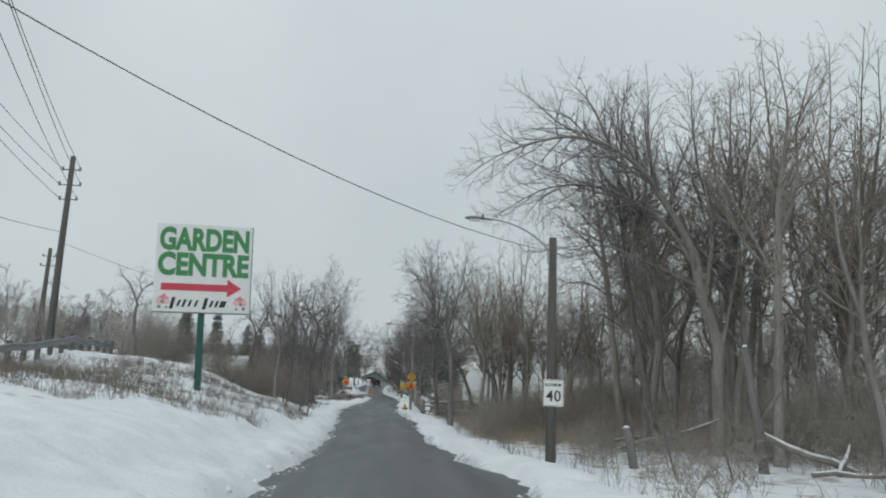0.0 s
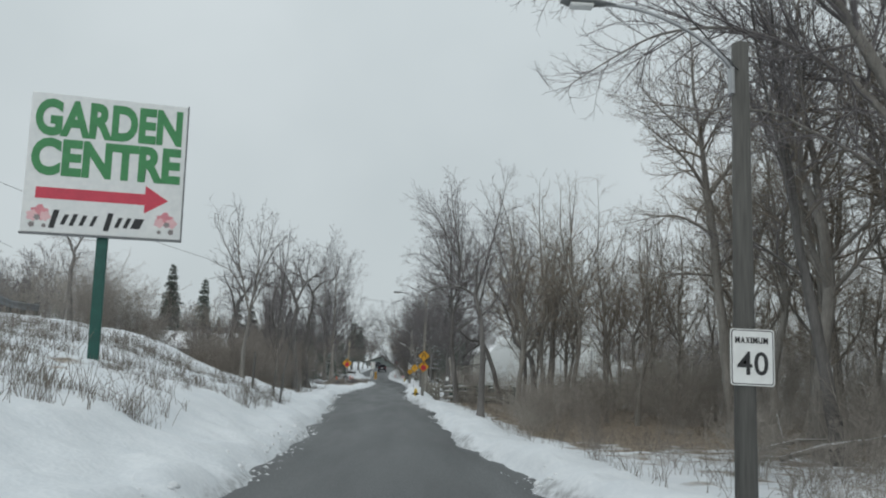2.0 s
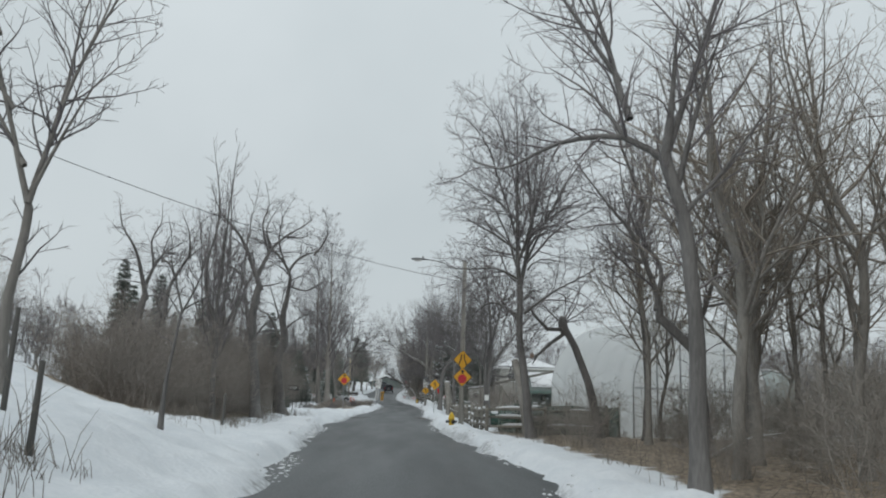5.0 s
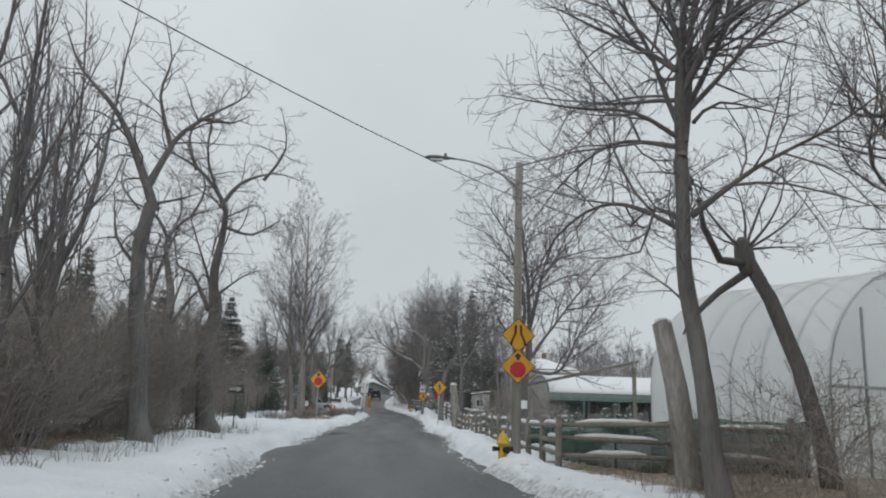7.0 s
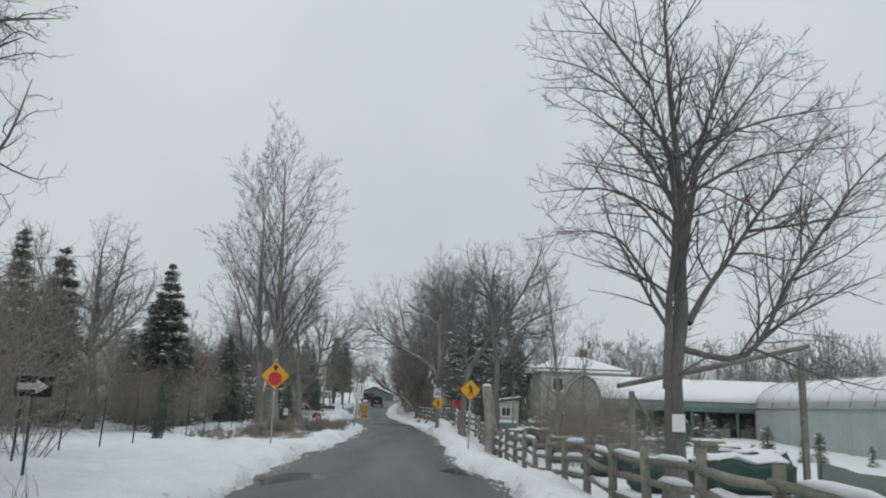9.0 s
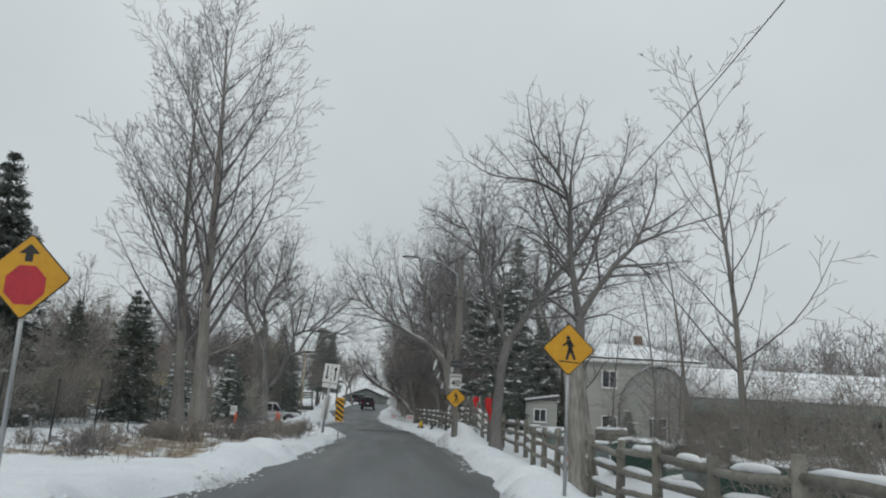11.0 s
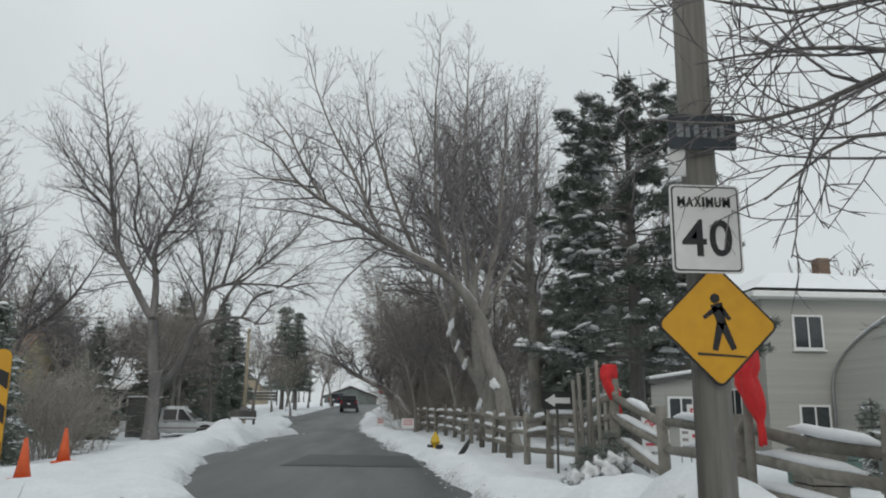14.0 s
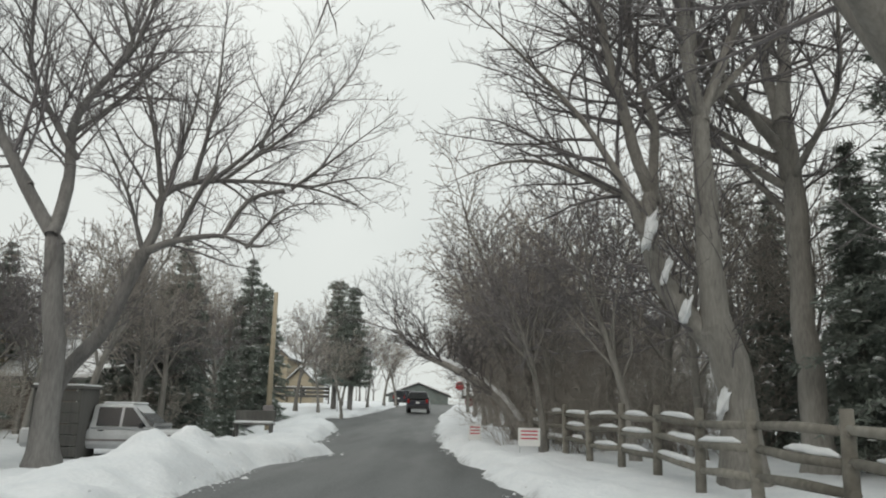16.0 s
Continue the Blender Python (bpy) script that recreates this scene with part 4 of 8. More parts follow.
LEANER_LIMBS = ((0.213, (0, -0.3), (-0.0, 1.5), (0.1, 2.8), (0.2, 3.7), (0.4, 4.2)),
    (0.164, (0.4, 4.2), (1.0, 5.2), (1.6, 6.1), (2.3, 7.1), (3.1, 8.3), (3.7, 9.4), (4.2, 10.8), (4.4, 12.3)),
    (0.09, (1.3, 5.7), (2.4, 6.4), (3.5, 6.9), (5.4, 7.3)),
    (0.1, (0.3, 4.1), (0.0, 4.7), (-0.4, 5.4), (-0.7, 6.1), (-0.9, 7.2), (-1.5, 8.4), (-2.1, 9.3), (-2.2, 10.4)),
    (0.06, (-0.9, 7.2), (-0.9, 8.5), (-0.8, 9.9), (-0.7, 10.9)),
    (0.05, (-1.0, 7.5), (-1.8, 7.9), (-3.0, 8.6)),
    (0.05, (-1.5, 8.4), (-2.3, 8.7), (-2.9, 9.1)),
    (0.05, (0.8, 4.3), (1.5, 4.2), (2.3, 3.9)))
LEANER_UPPER_LIMBS = ((0.07, (0.1, 4.6), (0.1, 5.9), (0.2, 6.9), (0.0, 8.2), (-0.2, 9.6), (-0.4, 11.1)),
    (0.075, (1.6, 6.1), (1.8, 7.1), (1.6, 8.3), (1.1, 9.7), (0.8, 11.2)),
    (0.07, (2.6, 7.5), (2.5, 8.9), (2.8, 10.4), (2.7, 11.9)),
    (0.06, (2.3, 7.1), (3.4, 7.3), (4.4, 7.9), (5.5, 8.8)),
    (0.055, (3.4, 8.8), (4.5, 9.6), (5.6, 10.9)),
    (0.05, (-0.7, 6.2), (-0.1, 7.4), (0.5, 8.7), (0.8, 9.9)),
    (0.05, (1.3, 5.8), (2.3, 5.7), (3.0, 5.1)))
GNARLED_LIMBS = ((0.29, (0, -0.3), (-0.4, 2.6), (-0.1, 3.7), (-0.2, 4.6)),
    (0.2, (-0.2, 4.6), (-0.2, 5.4), (0.1, 6.9), (-0.0, 7.6), (-0.9, 8.7), (-2.4, 9.4)),
    (0.1, (0, 7.5), (0.5, 8.3), (1.6, 8.8), (2.6, 8.6)),
    (0.07, (1.3, 8.6), (2.0, 9.6), (1.8, 10.9)),
    (0.1, (-0.4, 4.1), (-1.1, 5.3), (-1.7, 5.6), (-2.1, 6.9)),
    (0.08, (-0.3, 4.7), (-0.7, 6.0), (-1.0, 7.1)),
    (0.07, (0.1, 6.8), (1.0, 6.6), (1.9, 7.2), (2.4, 7.0)),
    (0.06, (-0.0, 4.6), (0.8, 5.2), (1.4, 5.4)),
    (0.08, (-0.9, 8.7), (-1.3, 9.9), (-0.7, 11.3)),
    (0.07, (-0.0, 7.6), (-0.5, 8.9), (-0.3, 10.3), (0.4, 11.4)))
GNARLED2_LIMBS = ((0.22, (0, -0.3), (-0.5, 4.2), (-0.3, 5.8)),
    (0.15, (-0.3, 5.8), (-0.7, 6.9), (-1.3, 8.1), (-2.1, 9.0), (-2.5, 10.2)),
    (0.12, (-0.4, 6.3), (0.1, 7.5), (0.7, 8.2), (1.7, 9.0), (1.9, 9.6)),
    (0.08, (0, 7.4), (-0.3, 8.6), (0, 9.5), (-0.2, 10.5)),
    (0.07, (-0.5, 4.2), (-1.2, 5.0), (-1.5, 6.3)),
    (0.06, (-0.3, 5.8), (0.4, 5.9), (1.0, 6.0)),
    (0.06, (0.7, 8.2), (1.4, 8.2), (1.9, 8.6)))
ARCH_LIMBS = ((0.234, (0, -0.3), (0.2, 3.4), (-0.4, 5.9), (-0.7, 7.4)),
    (0.171, (-0.7, 7.4), (-1.5, 8.7), (-2.7, 10.2), (-4.0, 11.0), (-5.6, 11.2), (-7.2, 10.7), (-8.5, 10.0), (-9.4, 9.2)),
    (0.117, (-0.5, 6.6), (-1.8, 8.6), (-3.9, 9.8), (-5.7, 9.9), (-7.1, 9.3), (-8.4, 8.4)),
    (0.108, (-0.3, 5.7), (-0.1, 8.2), (-0.9, 11.2), (-1.2, 13.8)),
    (0.09, (-2.7, 10.2), (-3.4, 12.0), (-3.2, 14.1)),
    (0.09, (-4.0, 11.0), (-4.8, 12.4), (-5.8, 13.1)),
    (0.09, (0.2, 3.5), (1.2, 7.0), (1.7, 10.7), (2.0, 14.5)),
    (0.063, (-0.5, 6.1), (-3.3, 7.1), (-4.8, 7.2), (-7.4, 6.7)))
UPRIGHT_ARCH_LIMBS = ((0.2, (0, -0.3), (-0.6, 3.3), (-1.0, 5.7), (-1.4, 9.2), (-1.5, 12.8)),
    (0.08, (-1.0, 5.6), (-2.0, 8.9), (-2.8, 11.7)),
    (0.08, (-1.2, 7.1), (-0.1, 10.0), (0.3, 13.3)),
    (0.05, (-0.8, 4.2), (-2.3, 5.0), (-3.4, 4.6)))
OVERHANG_LIMBS = ((0.139, (0, -0.3), (-0.0, 1.9), (-0.1, 3.8), (-0.4, 5.1)),
    (0.0928, (-0.4, 5.1), (-0.4, 5.7), (-0.4, 7.0)),
    (0.0754, (-0.4, 5.0), (-1.0, 5.4), (-2.0, 5.3), (-2.9, 4.9), (-3.5, 5.2)),
    (0.0696, (-0.2, 4.7), (0, 5.7), (0.3, 7.0)),
    (0.0464, (-1.0, 5.4), (-1.4, 6.1), (-2.1, 6.7)),
    (0.058, (-0.2, 4.1), (0.4, 4.8), (1.0, 5.8)))
VTREE_LIMBS = ((0.152, (0, -0.3), (-0.3, 2.4), (-0.6, 3.0), (-1.3, 3.7)),
    (0.12, (-1.3, 3.7), (-1.4, 4.2), (-1.8, 5.1), (-2.3, 5.9), (-3.4, 7.1), (-4.1, 7.9)),
    (0.096, (-1.4, 4.0), (-1.2, 5.1), (-1.6, 5.9), (-2.1, 7.2), (-2.2, 8.7)),
    (0.096, (-0.6, 3.0), (-0.2, 3.8), (0.1, 5.1), (0, 6.6), (-0.9, 8.0)),
    (0.056, (-1.8, 5.1), (-2.7, 5.6), (-3.3, 5.3)))
ARCHED_LEFT_LIMBS = ((0.22, (0, -0.3), (-0.1, 1.9), (1.0, 3.5), (1.5, 4.9), (1.7, 5.3)),
    (0.13, (1.7, 5.3), (2.5, 5.6), (3.8, 5.7), (4.5, 5.4), (5.1, 5.4), (5.4, 5.6)),
    (0.15, (1.7, 5.3), (1.9, 6.0), (1.9, 6.9), (2.4, 7.3), (3.3, 7.5), (5.6, 7.4), (7.3, 6.8)),
    (0.1, (1.9, 6.9), (1.5, 9.2), (0.8, 11.7)),
    (0.1, (2.0, 7.1), (2.2, 9.3), (2.3, 12.0)),
    (0.09, (2.6, 7.4), (3.2, 9.6), (3.6, 12.0)),
    (0.09, (3.1, 7.5), (4.0, 8.5), (5.4, 10.1)),
    (0.07, (2.5, 5.6), (3.0, 6.6), (3.6, 7.4)),
    (0.06, (3.8, 5.7), (4.3, 6.7), (5.1, 7.1)),
    (0.08, (1.7, 5.3), (1.2, 7.1), (0.2, 9.1)),
    (0.06, (4.5, 5.4), (5.4, 6.5), (6.6, 6.7)),
    (0.06, (1.0, 11.0), (0.6, 12.8), (0.4, 14.4)))
ARCHED_OUTER_LIMBS = ((0.07, (3.3, 7.5), (5.0, 9.0), (6.4, 10.6), (7.0, 12.4)),
    (0.06, (5.2, 7.4), (6.6, 8.4), (8.0, 9.4)),
    (0.06, (4.2, 8.6), (4.9, 10.8), (5.6, 13.0)),
    (0.05, (5.6, 7.4), (7.2, 7.6), (8.2, 7.2)))
LEFT_FORK_LIMBS = ((0.27, (0, -0.3), (-0.0, 2.1), (-0.3, 4.9)),
    (0.18, (-0.3, 4.9), (-1.5, 7.2), (-1.9, 9.3), (-1.9, 11.2), (-2.4, 15.4)),
    (0.17, (-0.3, 5.1), (-0.4, 6.2), (-0.8, 8.2), (-0.4, 9.8), (-0.3, 11.4), (0.0, 15.8)),
    (0.1, (-0.5, 7.1), (-1.4, 8.9), (-1.2, 10.7), (-1.6, 12.7)),
    (0.1, (-0.9, 6.1), (-2.2, 7.7), (-3.3, 9.2)),
    (0.08, (-0.4, 9.8), (0.6, 10.8), (1.4, 14.4)),
    (0.08, (-0.7, 7.8), (0.6, 9.4), (1.6, 11.6)),
    (0.07, (-1.9, 9.0), (-3.4, 10.8), (-4.4, 13.0)))
BIG_LIMBS = ((0.34, (0, -0.3), (-0.1, 1.9), (-0.4, 2.9)),
    (0.3, (-0.4, 2.9), (-0.5, 5.0), (-0.6, 6.8)),
    (0.24, (-0.2, 2.2), (-1.0, 3.3), (-1.5, 4.5), (-1.3, 5.6)),
    (0.15, (-1.3, 5.5), (-1.9, 6.9), (-2.6, 9.5), (-3.6, 14.2)),
    (0.13, (-1.3, 5.6), (-1.1, 7.3), (-1.4, 9.5), (-1.5, 15.4)),
    (0.14, (-0.6, 6.8), (-1.0, 8.0), (-1.2, 10.3), (-1.0, 16.8)),
    (0.13, (-0.6, 6.8), (-0.6, 8.4), (0.0, 16.4)),
    (0.13, (-0.6, 6.8), (0, 8.4), (0.6, 10.0), (2.0, 15.2)),
    (0.1, (-0.6, 6.9), (0.6, 8.2), (2.0, 9.3), (3.2, 10.3)),
    (0.12, (-1.5, 4.5), (-2.1, 5.9), (-3.1, 7.3), (-4.5, 8.7), (-5.4, 9.4)),
    (0.1, (-1.4, 5.2), (-3.0, 6.1), (-4.2, 6.3), (-5.4, 5.9)))
SWEEPING_LIMBS = ((0.28, (0, -0.3), (-0.3, 1.8), (-0.7, 2.9), (-1.0, 4.1)),
    (0.2, (-1.0, 4.1), (-1.5, 4.8), (-2.4, 5.5), (-3.9, 6.2), (-5.5, 7.1), (-6.7, 7.8), (-7.4, 8.6), (-8.4, 9.0)),
    (0.14, (-1.0, 4.1), (-1.4, 5.9), (-1.4, 8.2), (-1.4, 12.6)),
    (0.14, (-1.0, 4.1), (-0.6, 6.0), (-0.4, 7.9), (-0.2, 11.6)),
    (0.09, (-0.8, 4.5), (0.0, 5.9), (0.6, 7.4), (0.9, 9.4)),
    (0.1, (-1.6, 4.9), (-2.4, 7.0), (-2.6, 9.6), (-2.5, 12.6)),
    (0.09, (-3.0, 5.8), (-4.0, 8.3), (-4.7, 10.8), (-4.9, 12.5)),
    (0.085, (-4.0, 6.2), (-4.9, 8.0), (-6.1, 10.4), (-6.6, 12.1)),
    (0.08, (-5.5, 7.1), (-6.1, 7.7), (-7.1, 9.6), (-8.4, 11.2)),
    (0.06, (-6.7, 7.8), (-7.8, 7.8), (-8.6, 7.6)))
LONE_LIMBS = ((0.085, (0, -0.3), (0.0, 1.3), (0.1, 2.6)),
    (0.055, (0.1, 2.6), (-0.4, 4.6), (-0.5, 6.4), (-0.6, 6.9)),
    (0.055, (0.1, 2.7), (0.2, 4.4), (0.1, 6.2), (0.1, 7.0)),
    (0.05, (0.1, 3.0), (0.7, 4.8), (1.3, 5.7), (1.7, 5.7)),
    (0.045, (-0.0, 3.2), (-0.9, 4.4), (-1.7, 4.7)),
    (0.04, (-0.2, 4.0), (-1.1, 5.6), (-1.3, 6.7)),
    (0.04, (0.2, 4.2), (0.6, 6.0), (0.5, 7.1)),
    (0.04, (0.1, 2.8), (0.9, 4.3), (1.6, 4.6)),
    (0.035, (-0.4, 5.0), (-1.0, 6.3), (-0.9, 6.9)))
POD_LIMBS = ((0.045, (0, -0.4), (-0.03, 0.64), (0.08, 1.5), (0.18, 2.1)),
    (0.022, (0.18, 2.1), (0.01, 2.7), (-0.06, 3.0), (-0.05, 3.35), (-0.1, 3.7)),
    (0.014, (-0.06, 3.0), (-0.27, 3.05), (-0.41, 3.3)),
    (0.024, (0.18, 2.1), (0.38, 2.5), (0.5, 2.8), (0.55, 3.05), (0.75, 3.5)),
    (0.014, (0.49, 2.9), (0.41, 3.2)),
    (0.014, (0.15, 2.05), (-0.09, 2.4), (-0.32, 2.55)),
    (0.018, (0.2, 2.15), (0.6, 2.4), (1.0, 2.55), (1.35, 2.8)))
maple = limb_tree(11, MAPLE_LIMBS + ((0.06, (-0.5, 0.0, 4.1), (-1.2, 1.5, 4.9), (-1.9, 3.0, 4.6), (-2.2, 4.4, 3.7)), (0.055, (-0.6, 0.0, 5.5), (-1.0, 2.0, 6.2), (-1.6, 4.0, 6.0), (-2.2, 5.6, 5.1)), (0.05, (-0.4, 0.0, 4.8), (0.3, 1.8, 5.5), (0.6, 3.6, 5.2)),
    (0.06, (-0.5, 5.6), (-1.4, 8.2), (-2.6, 9.3), (-3.6, 9.4)), (0.06, (-0.6, 6.6), (-1.9, 10.1), (-3.1, 11.1)), (0.05, (-0.7, 8.0), (-1.5, 11.3), (-2.6, 12.8)), (0.06, (-0.2, 6.4), (0.9, 8.8), (1.8, 10.3), (2.3, 12.2)), (0.06, (-0.3, 7.5), (-0.4, 11.0), (-0.5, 13.6))), BARKDARK, reach=1.0, rise=0.1, dense=1.1)
place_tree(maple, 4.8, 64.4, 0, 1.0, "tall bare maple with dark upright trunk by the roadside")
fork = limb_tree(12, FORK_LIMBS + ((0.06, (0.9, 7.4), (2.2, 9.2), (3.6, 10.8)), (0.05, (1.0, 8.0), (2.6, 8.6), (4.4, 8.9)), (0.055, (-0.3, 7.0), (-1.6, 8.9), (-2.9, 9.7)), (0.05, (0.2, 6.4), (1.6, 7.2), (3.4, 7.3)),
    (0.05, (-0.6, 8.6), (-1.8, 10.4), (-2.4, 11.6)), (0.05, (2.0, 6.0), (3.4, 6.2), (4.9, 6.6))), BARKDARK, reach=0.9, rise=0.35, dense=1.15)
place_tree(fork, 5.34, 86.2, 0, 1.0, "large bare maple with many upright limbs from a low fork")
LEANER_SIDE_LIMBS = ((0.034, (0.1, 0.0, 3.2), (-0.45, 0.4, 3.6), (-1.0, 0.6, 3.7), (-1.7, 0.7, 3.6)),
    (0.036, (0.2, 0.0, 3.6), (-0.5, 0.4, 3.5), (-1.0, 0.6, 3.3), (-1.5, 0.7, 3.2), (-2.0, 0.8, 3.25)),
    (0.032, (0.2, 0.0, 3.7), (-0.4, 0.4, 4.0), (-1.0, 0.6, 3.95), (-1.8, 0.7, 4.1)),
    (0.03, (0.1, 0.0, 2.7), (-0.5, 0.5, 3.1), (-0.9, 0.6, 3.0), (-1.3, 0.7, 2.7)),
    (0.03, (0.3, 0.0, 3.9), (1.0, -0.3, 3.6), (1.8, -0.4, 3.5), (2.5, -0.4, 3.1)))
leaner = limb_tree(13, LEANER_LIMBS + LEANER_UPPER_LIMBS + LEANER_SIDE_LIMBS, BARKDARK, reach=1.05, rise=0.1, dense=1.08)
place_tree(leaner, 3.79, 119.3, 0, 1.0, "bare tree with a thick trunk bending over beside the fence")
behind = limb_tree(15, BEHIND_STUMP_LIMBS, BARKDARK, reach=1.0, rise=0.2)
place_tree(behind, 4.6, 109.3, 0, 1.0, "dark bare tree standing behind a big stump")
arch = limb_tree(27, ARCH_LIMBS, BARK, reach=1.15, rise=0.25, dense=0.92)
place_tree(arch, 13.06, 31.5, 0, 1.0, "bare tree whose crown arches out over the road")
upright = limb_tree(28, UPRIGHT_ARCH_LIMBS, BARKDARK, snow=0.2)
place_tree(upright, 11.44, 33.0, 0, 1.0, "slim dark bare tree at the front of the wood")
overhang = limb_tree(14, OVERHANG_LIMBS + ((0.07, (-0.9, 5.8), (-1.2, 7.6), (-1.6, 10.3)), (0.065, (-0.4, 5.0), (0.2, 7.4), (0.6, 10.0)), (0.055, (-1.0, 6.5), (-2.0, 8.2), (-3.0, 9.4))), BARKDARK, reach=1.05, rise=0.3)
place_tree(overhang, 4.64, 48.1, 0, 1.0, "tall dark bare tree reaching over the road")
vtree = limb_tree(29, VTREE_LIMBS + ((0.08, (-1.6, 7.2), (-2.4, 9.0), (-3.0, 10.4)), (0.08, (-1.5, 6.5), (-1.0, 9.0), (-0.8, 11.0))), BARKDARK)
place_tree(vtree, 8.71, 58.3, 0, 1.0, "dark bare tree forking low into crooked stems")
slim = limb_tree(34, wild_limbs(34, 11.5, 0.13, 2.0, 6, 0.62), BARKDARK)
place_tree(slim, 9.0, 65.2, 0, 1.0, "slim upright bare tree beside the hoop house")
gnarled = limb_tree(18, GNARLED_LIMBS, BARKDARK, reach=0.85, rise=0.1, kink=0.26, angle=(35, 80), dense=1.1)
place_tree(gnarled, -6.26, 79.5, 0, 1.0, "gnarled bare tree with twisted limbs")
gnarled_tall = limb_tree(19, GNARLED2_LIMBS, BARKDARK, reach=0.85, rise=0.1, kink=0.24, angle=(35, 80), dense=1.1)
place_tree(gnarled_tall, -6.14, 72.0, 0, 1.0, "gnarled bare tree rising out of a thicket")
place_tree(gnarled_tall, -9.4, 66.5, 40, 0.75, "gnarled bare tree deep in the thicket")
place_tree(gnarled, -11.6, 74.5, 130, 0.85, "twisted bare tree behind the thicket")
place_tree(gnarled, -9.4, 84.0, 205, 1.0, "gnarled bare tree at the far end of the thicket")
place_tree(gnarled_tall, -11.0, 87.0, 110, 0.9, "twisted bare tree behind the thicket")
whip = limb_tree(35, wild_limbs(35, 10.6, 0.11, 1.3, 7, 0.34, (0.01, 0), 0.5), BARKDARK, dense=0.75, reach=0.7, rise=0.8, angle=(18, 40))
place_tree(whip, -6.5, 65.6, 0, 1.0, "tall upright bare tree in the thicket", "upright trees of the thicket")
place_tree(whip, -7.3, 68.8, 120, 0.98, "tall upright bare tree in the thicket", "upright trees of the thicket")
place_tree(whip, -8.6, 71.4, 220, 0.9, "tall upright bare tree in the thicket", "upright trees of the thicket")
lone = limb_tree(22, LONE_LIMBS, BARK, dense=0.8, reach=0.85, rise=0.5)
place_tree(lone, -5.12, 47.6, 0, 1.0, "small bare tree with a round upswept crown on the snowy bank")
pod_tree = limb_tree(23, POD_LIMBS, BARKDARK, depth=0.3, dense=0.45, reach=0.5, rise=0.5, twig=0.006)
o = place_tree(pod_tree, -4.0, 51.3, 0, 1.0, "thin leaning bare tree hung with long dry seed pods")
PV, PF = [], []
prng = random.Random(231)
for x, y, z, n in ((0.0, 0.1, 3.25, 7), (0.42, 0.1, 3.3, 6), (0.15, -0.1, 2.95, 6), (0.95, 0.1, 2.6, 6), (1.25, 0.1, 2.8, 7), (0.6, -0.1, 2.5, 4)):
    for _ in range(n):
        a, b, c = x + prng.gauss(0, 0.07), y + prng.gauss(0, 0.07), z + prng.gauss(0, 0.05)
        l = prng.uniform(0.16, 0.3)
        tube_raw(PV, PF, [(a, b, c), (a + prng.gauss(0, 0.015), b, c - l * 0.5), (a + prng.gauss(0, 0.03), b, c - l)], [0.003, 0.006, 0.003], 4)
pods = new("seed_pods", mesh_from("seed_pods", PV, PF, TWIG))
pods.parent = o
tagged(pods, "long dry seed pods hanging in clusters", kind="stuff")
place_tree(gnarled_tall, -15.6, 56.0, 10, 0.6, "bushy bare tree on the hill behind the sign")
left_fork = limb_tree(24, LEFT_FORK_LIMBS, BARKDARK, reach=1.1)
place_tree(left_fork, -10.22, 152.0, 0, 1.1, "large forked bare tree behind the parked pickup")
arched = limb_tree(25, ARCHED_LEFT_LIMBS + ARCHED_OUTER_LIMBS, BARKDARK, snow=0.3, reach=0.95, dense=1.1)
place_tree(arched, -10.42, 153.0, 0, 1.0, "bare tree leaning out towards the road")
round_crown = limb_tree(36, wild_limbs(36, 12.5, 0.26, 4.6, 9, 0.4), BARKDARK, dense=1.1)
place_tree(round_crown, -14.2, 146.5, 150, 0.95, "bare tree with a rounded crown in the yard")
big = limb_tree(16, BIG_LIMBS, BARK, depth=0.2, snow=0.3, reach=1.15, dense=1.0)
place_tree(big, 4.41, 148.2, 0, 1.0, "very large bare tree with upright limbs forking high up")
big_high = limb_tree(17, wild_limbs(17, 17.5, 0.3, 4.6, 9, 0.45, (0.03, 0.02)), BARK, snow=0.3, dense=0.9)
place_tree(big_high, 7.0, 150.8, 130, 1.0, "large bare tree with snow caught on its limbs")
sweeping = limb_tree(26, SWEEPING_LIMBS, BARK, snow=0.85, reach=1.15, rise=0.4, dense=0.88)
place_tree(big_high, 11.8, 150.0, 250, 0.85, "large bare tree behind the pine with an open crown")
place_tree(sweeping, 4.1, 140.0, 0, 1.0, "thick-trunked bare tree with a long snowy limb over the road")
deep = limb_tree(37, ((0.19, (0, -0.3), (-0.4, 3.9), (-0.7, 6.9), (-0.9, 8.5)),
    (0.13, (-0.9, 8.5), (-1.2, 9.9), (-1.8, 12.2), (-2.1, 14.6)),
    (0.08, (-0.7, 6.9), (-1.9, 7.6), (-3.6, 7.3)),
    (0.09, (-0.9, 8.5), (-2.1, 9.7), (-3.8, 10.5)),
    (0.06, (-0.6, 5.5), (-2.2, 5.5), (-3.5, 4.9)),
    (0.11, (-0.8, 8.4), (0.4, 10.3), (1.5, 13.1)),
    (0.07, (-1.2, 9.9), (-2.5, 11.5), (-3.4, 13.1)),
    (0.08, (-0.6, 5.6), (0.7, 7.0), (2.2, 8.2))), BARK, WOODTWIG, reach=1.2, dense=1.1)
place_tree(deep, 12.65, 41.75, 0, 1.0, "tall dark bare tree with a wide crown in the wood")
place_tree(deep, 17.0, 38.0, 140, 1.05, "tall dark bare tree deep in the wood")
place_tree(deep, 16.2, 50.5, 220, 0.95, "wide bare tree at the back of the wood")
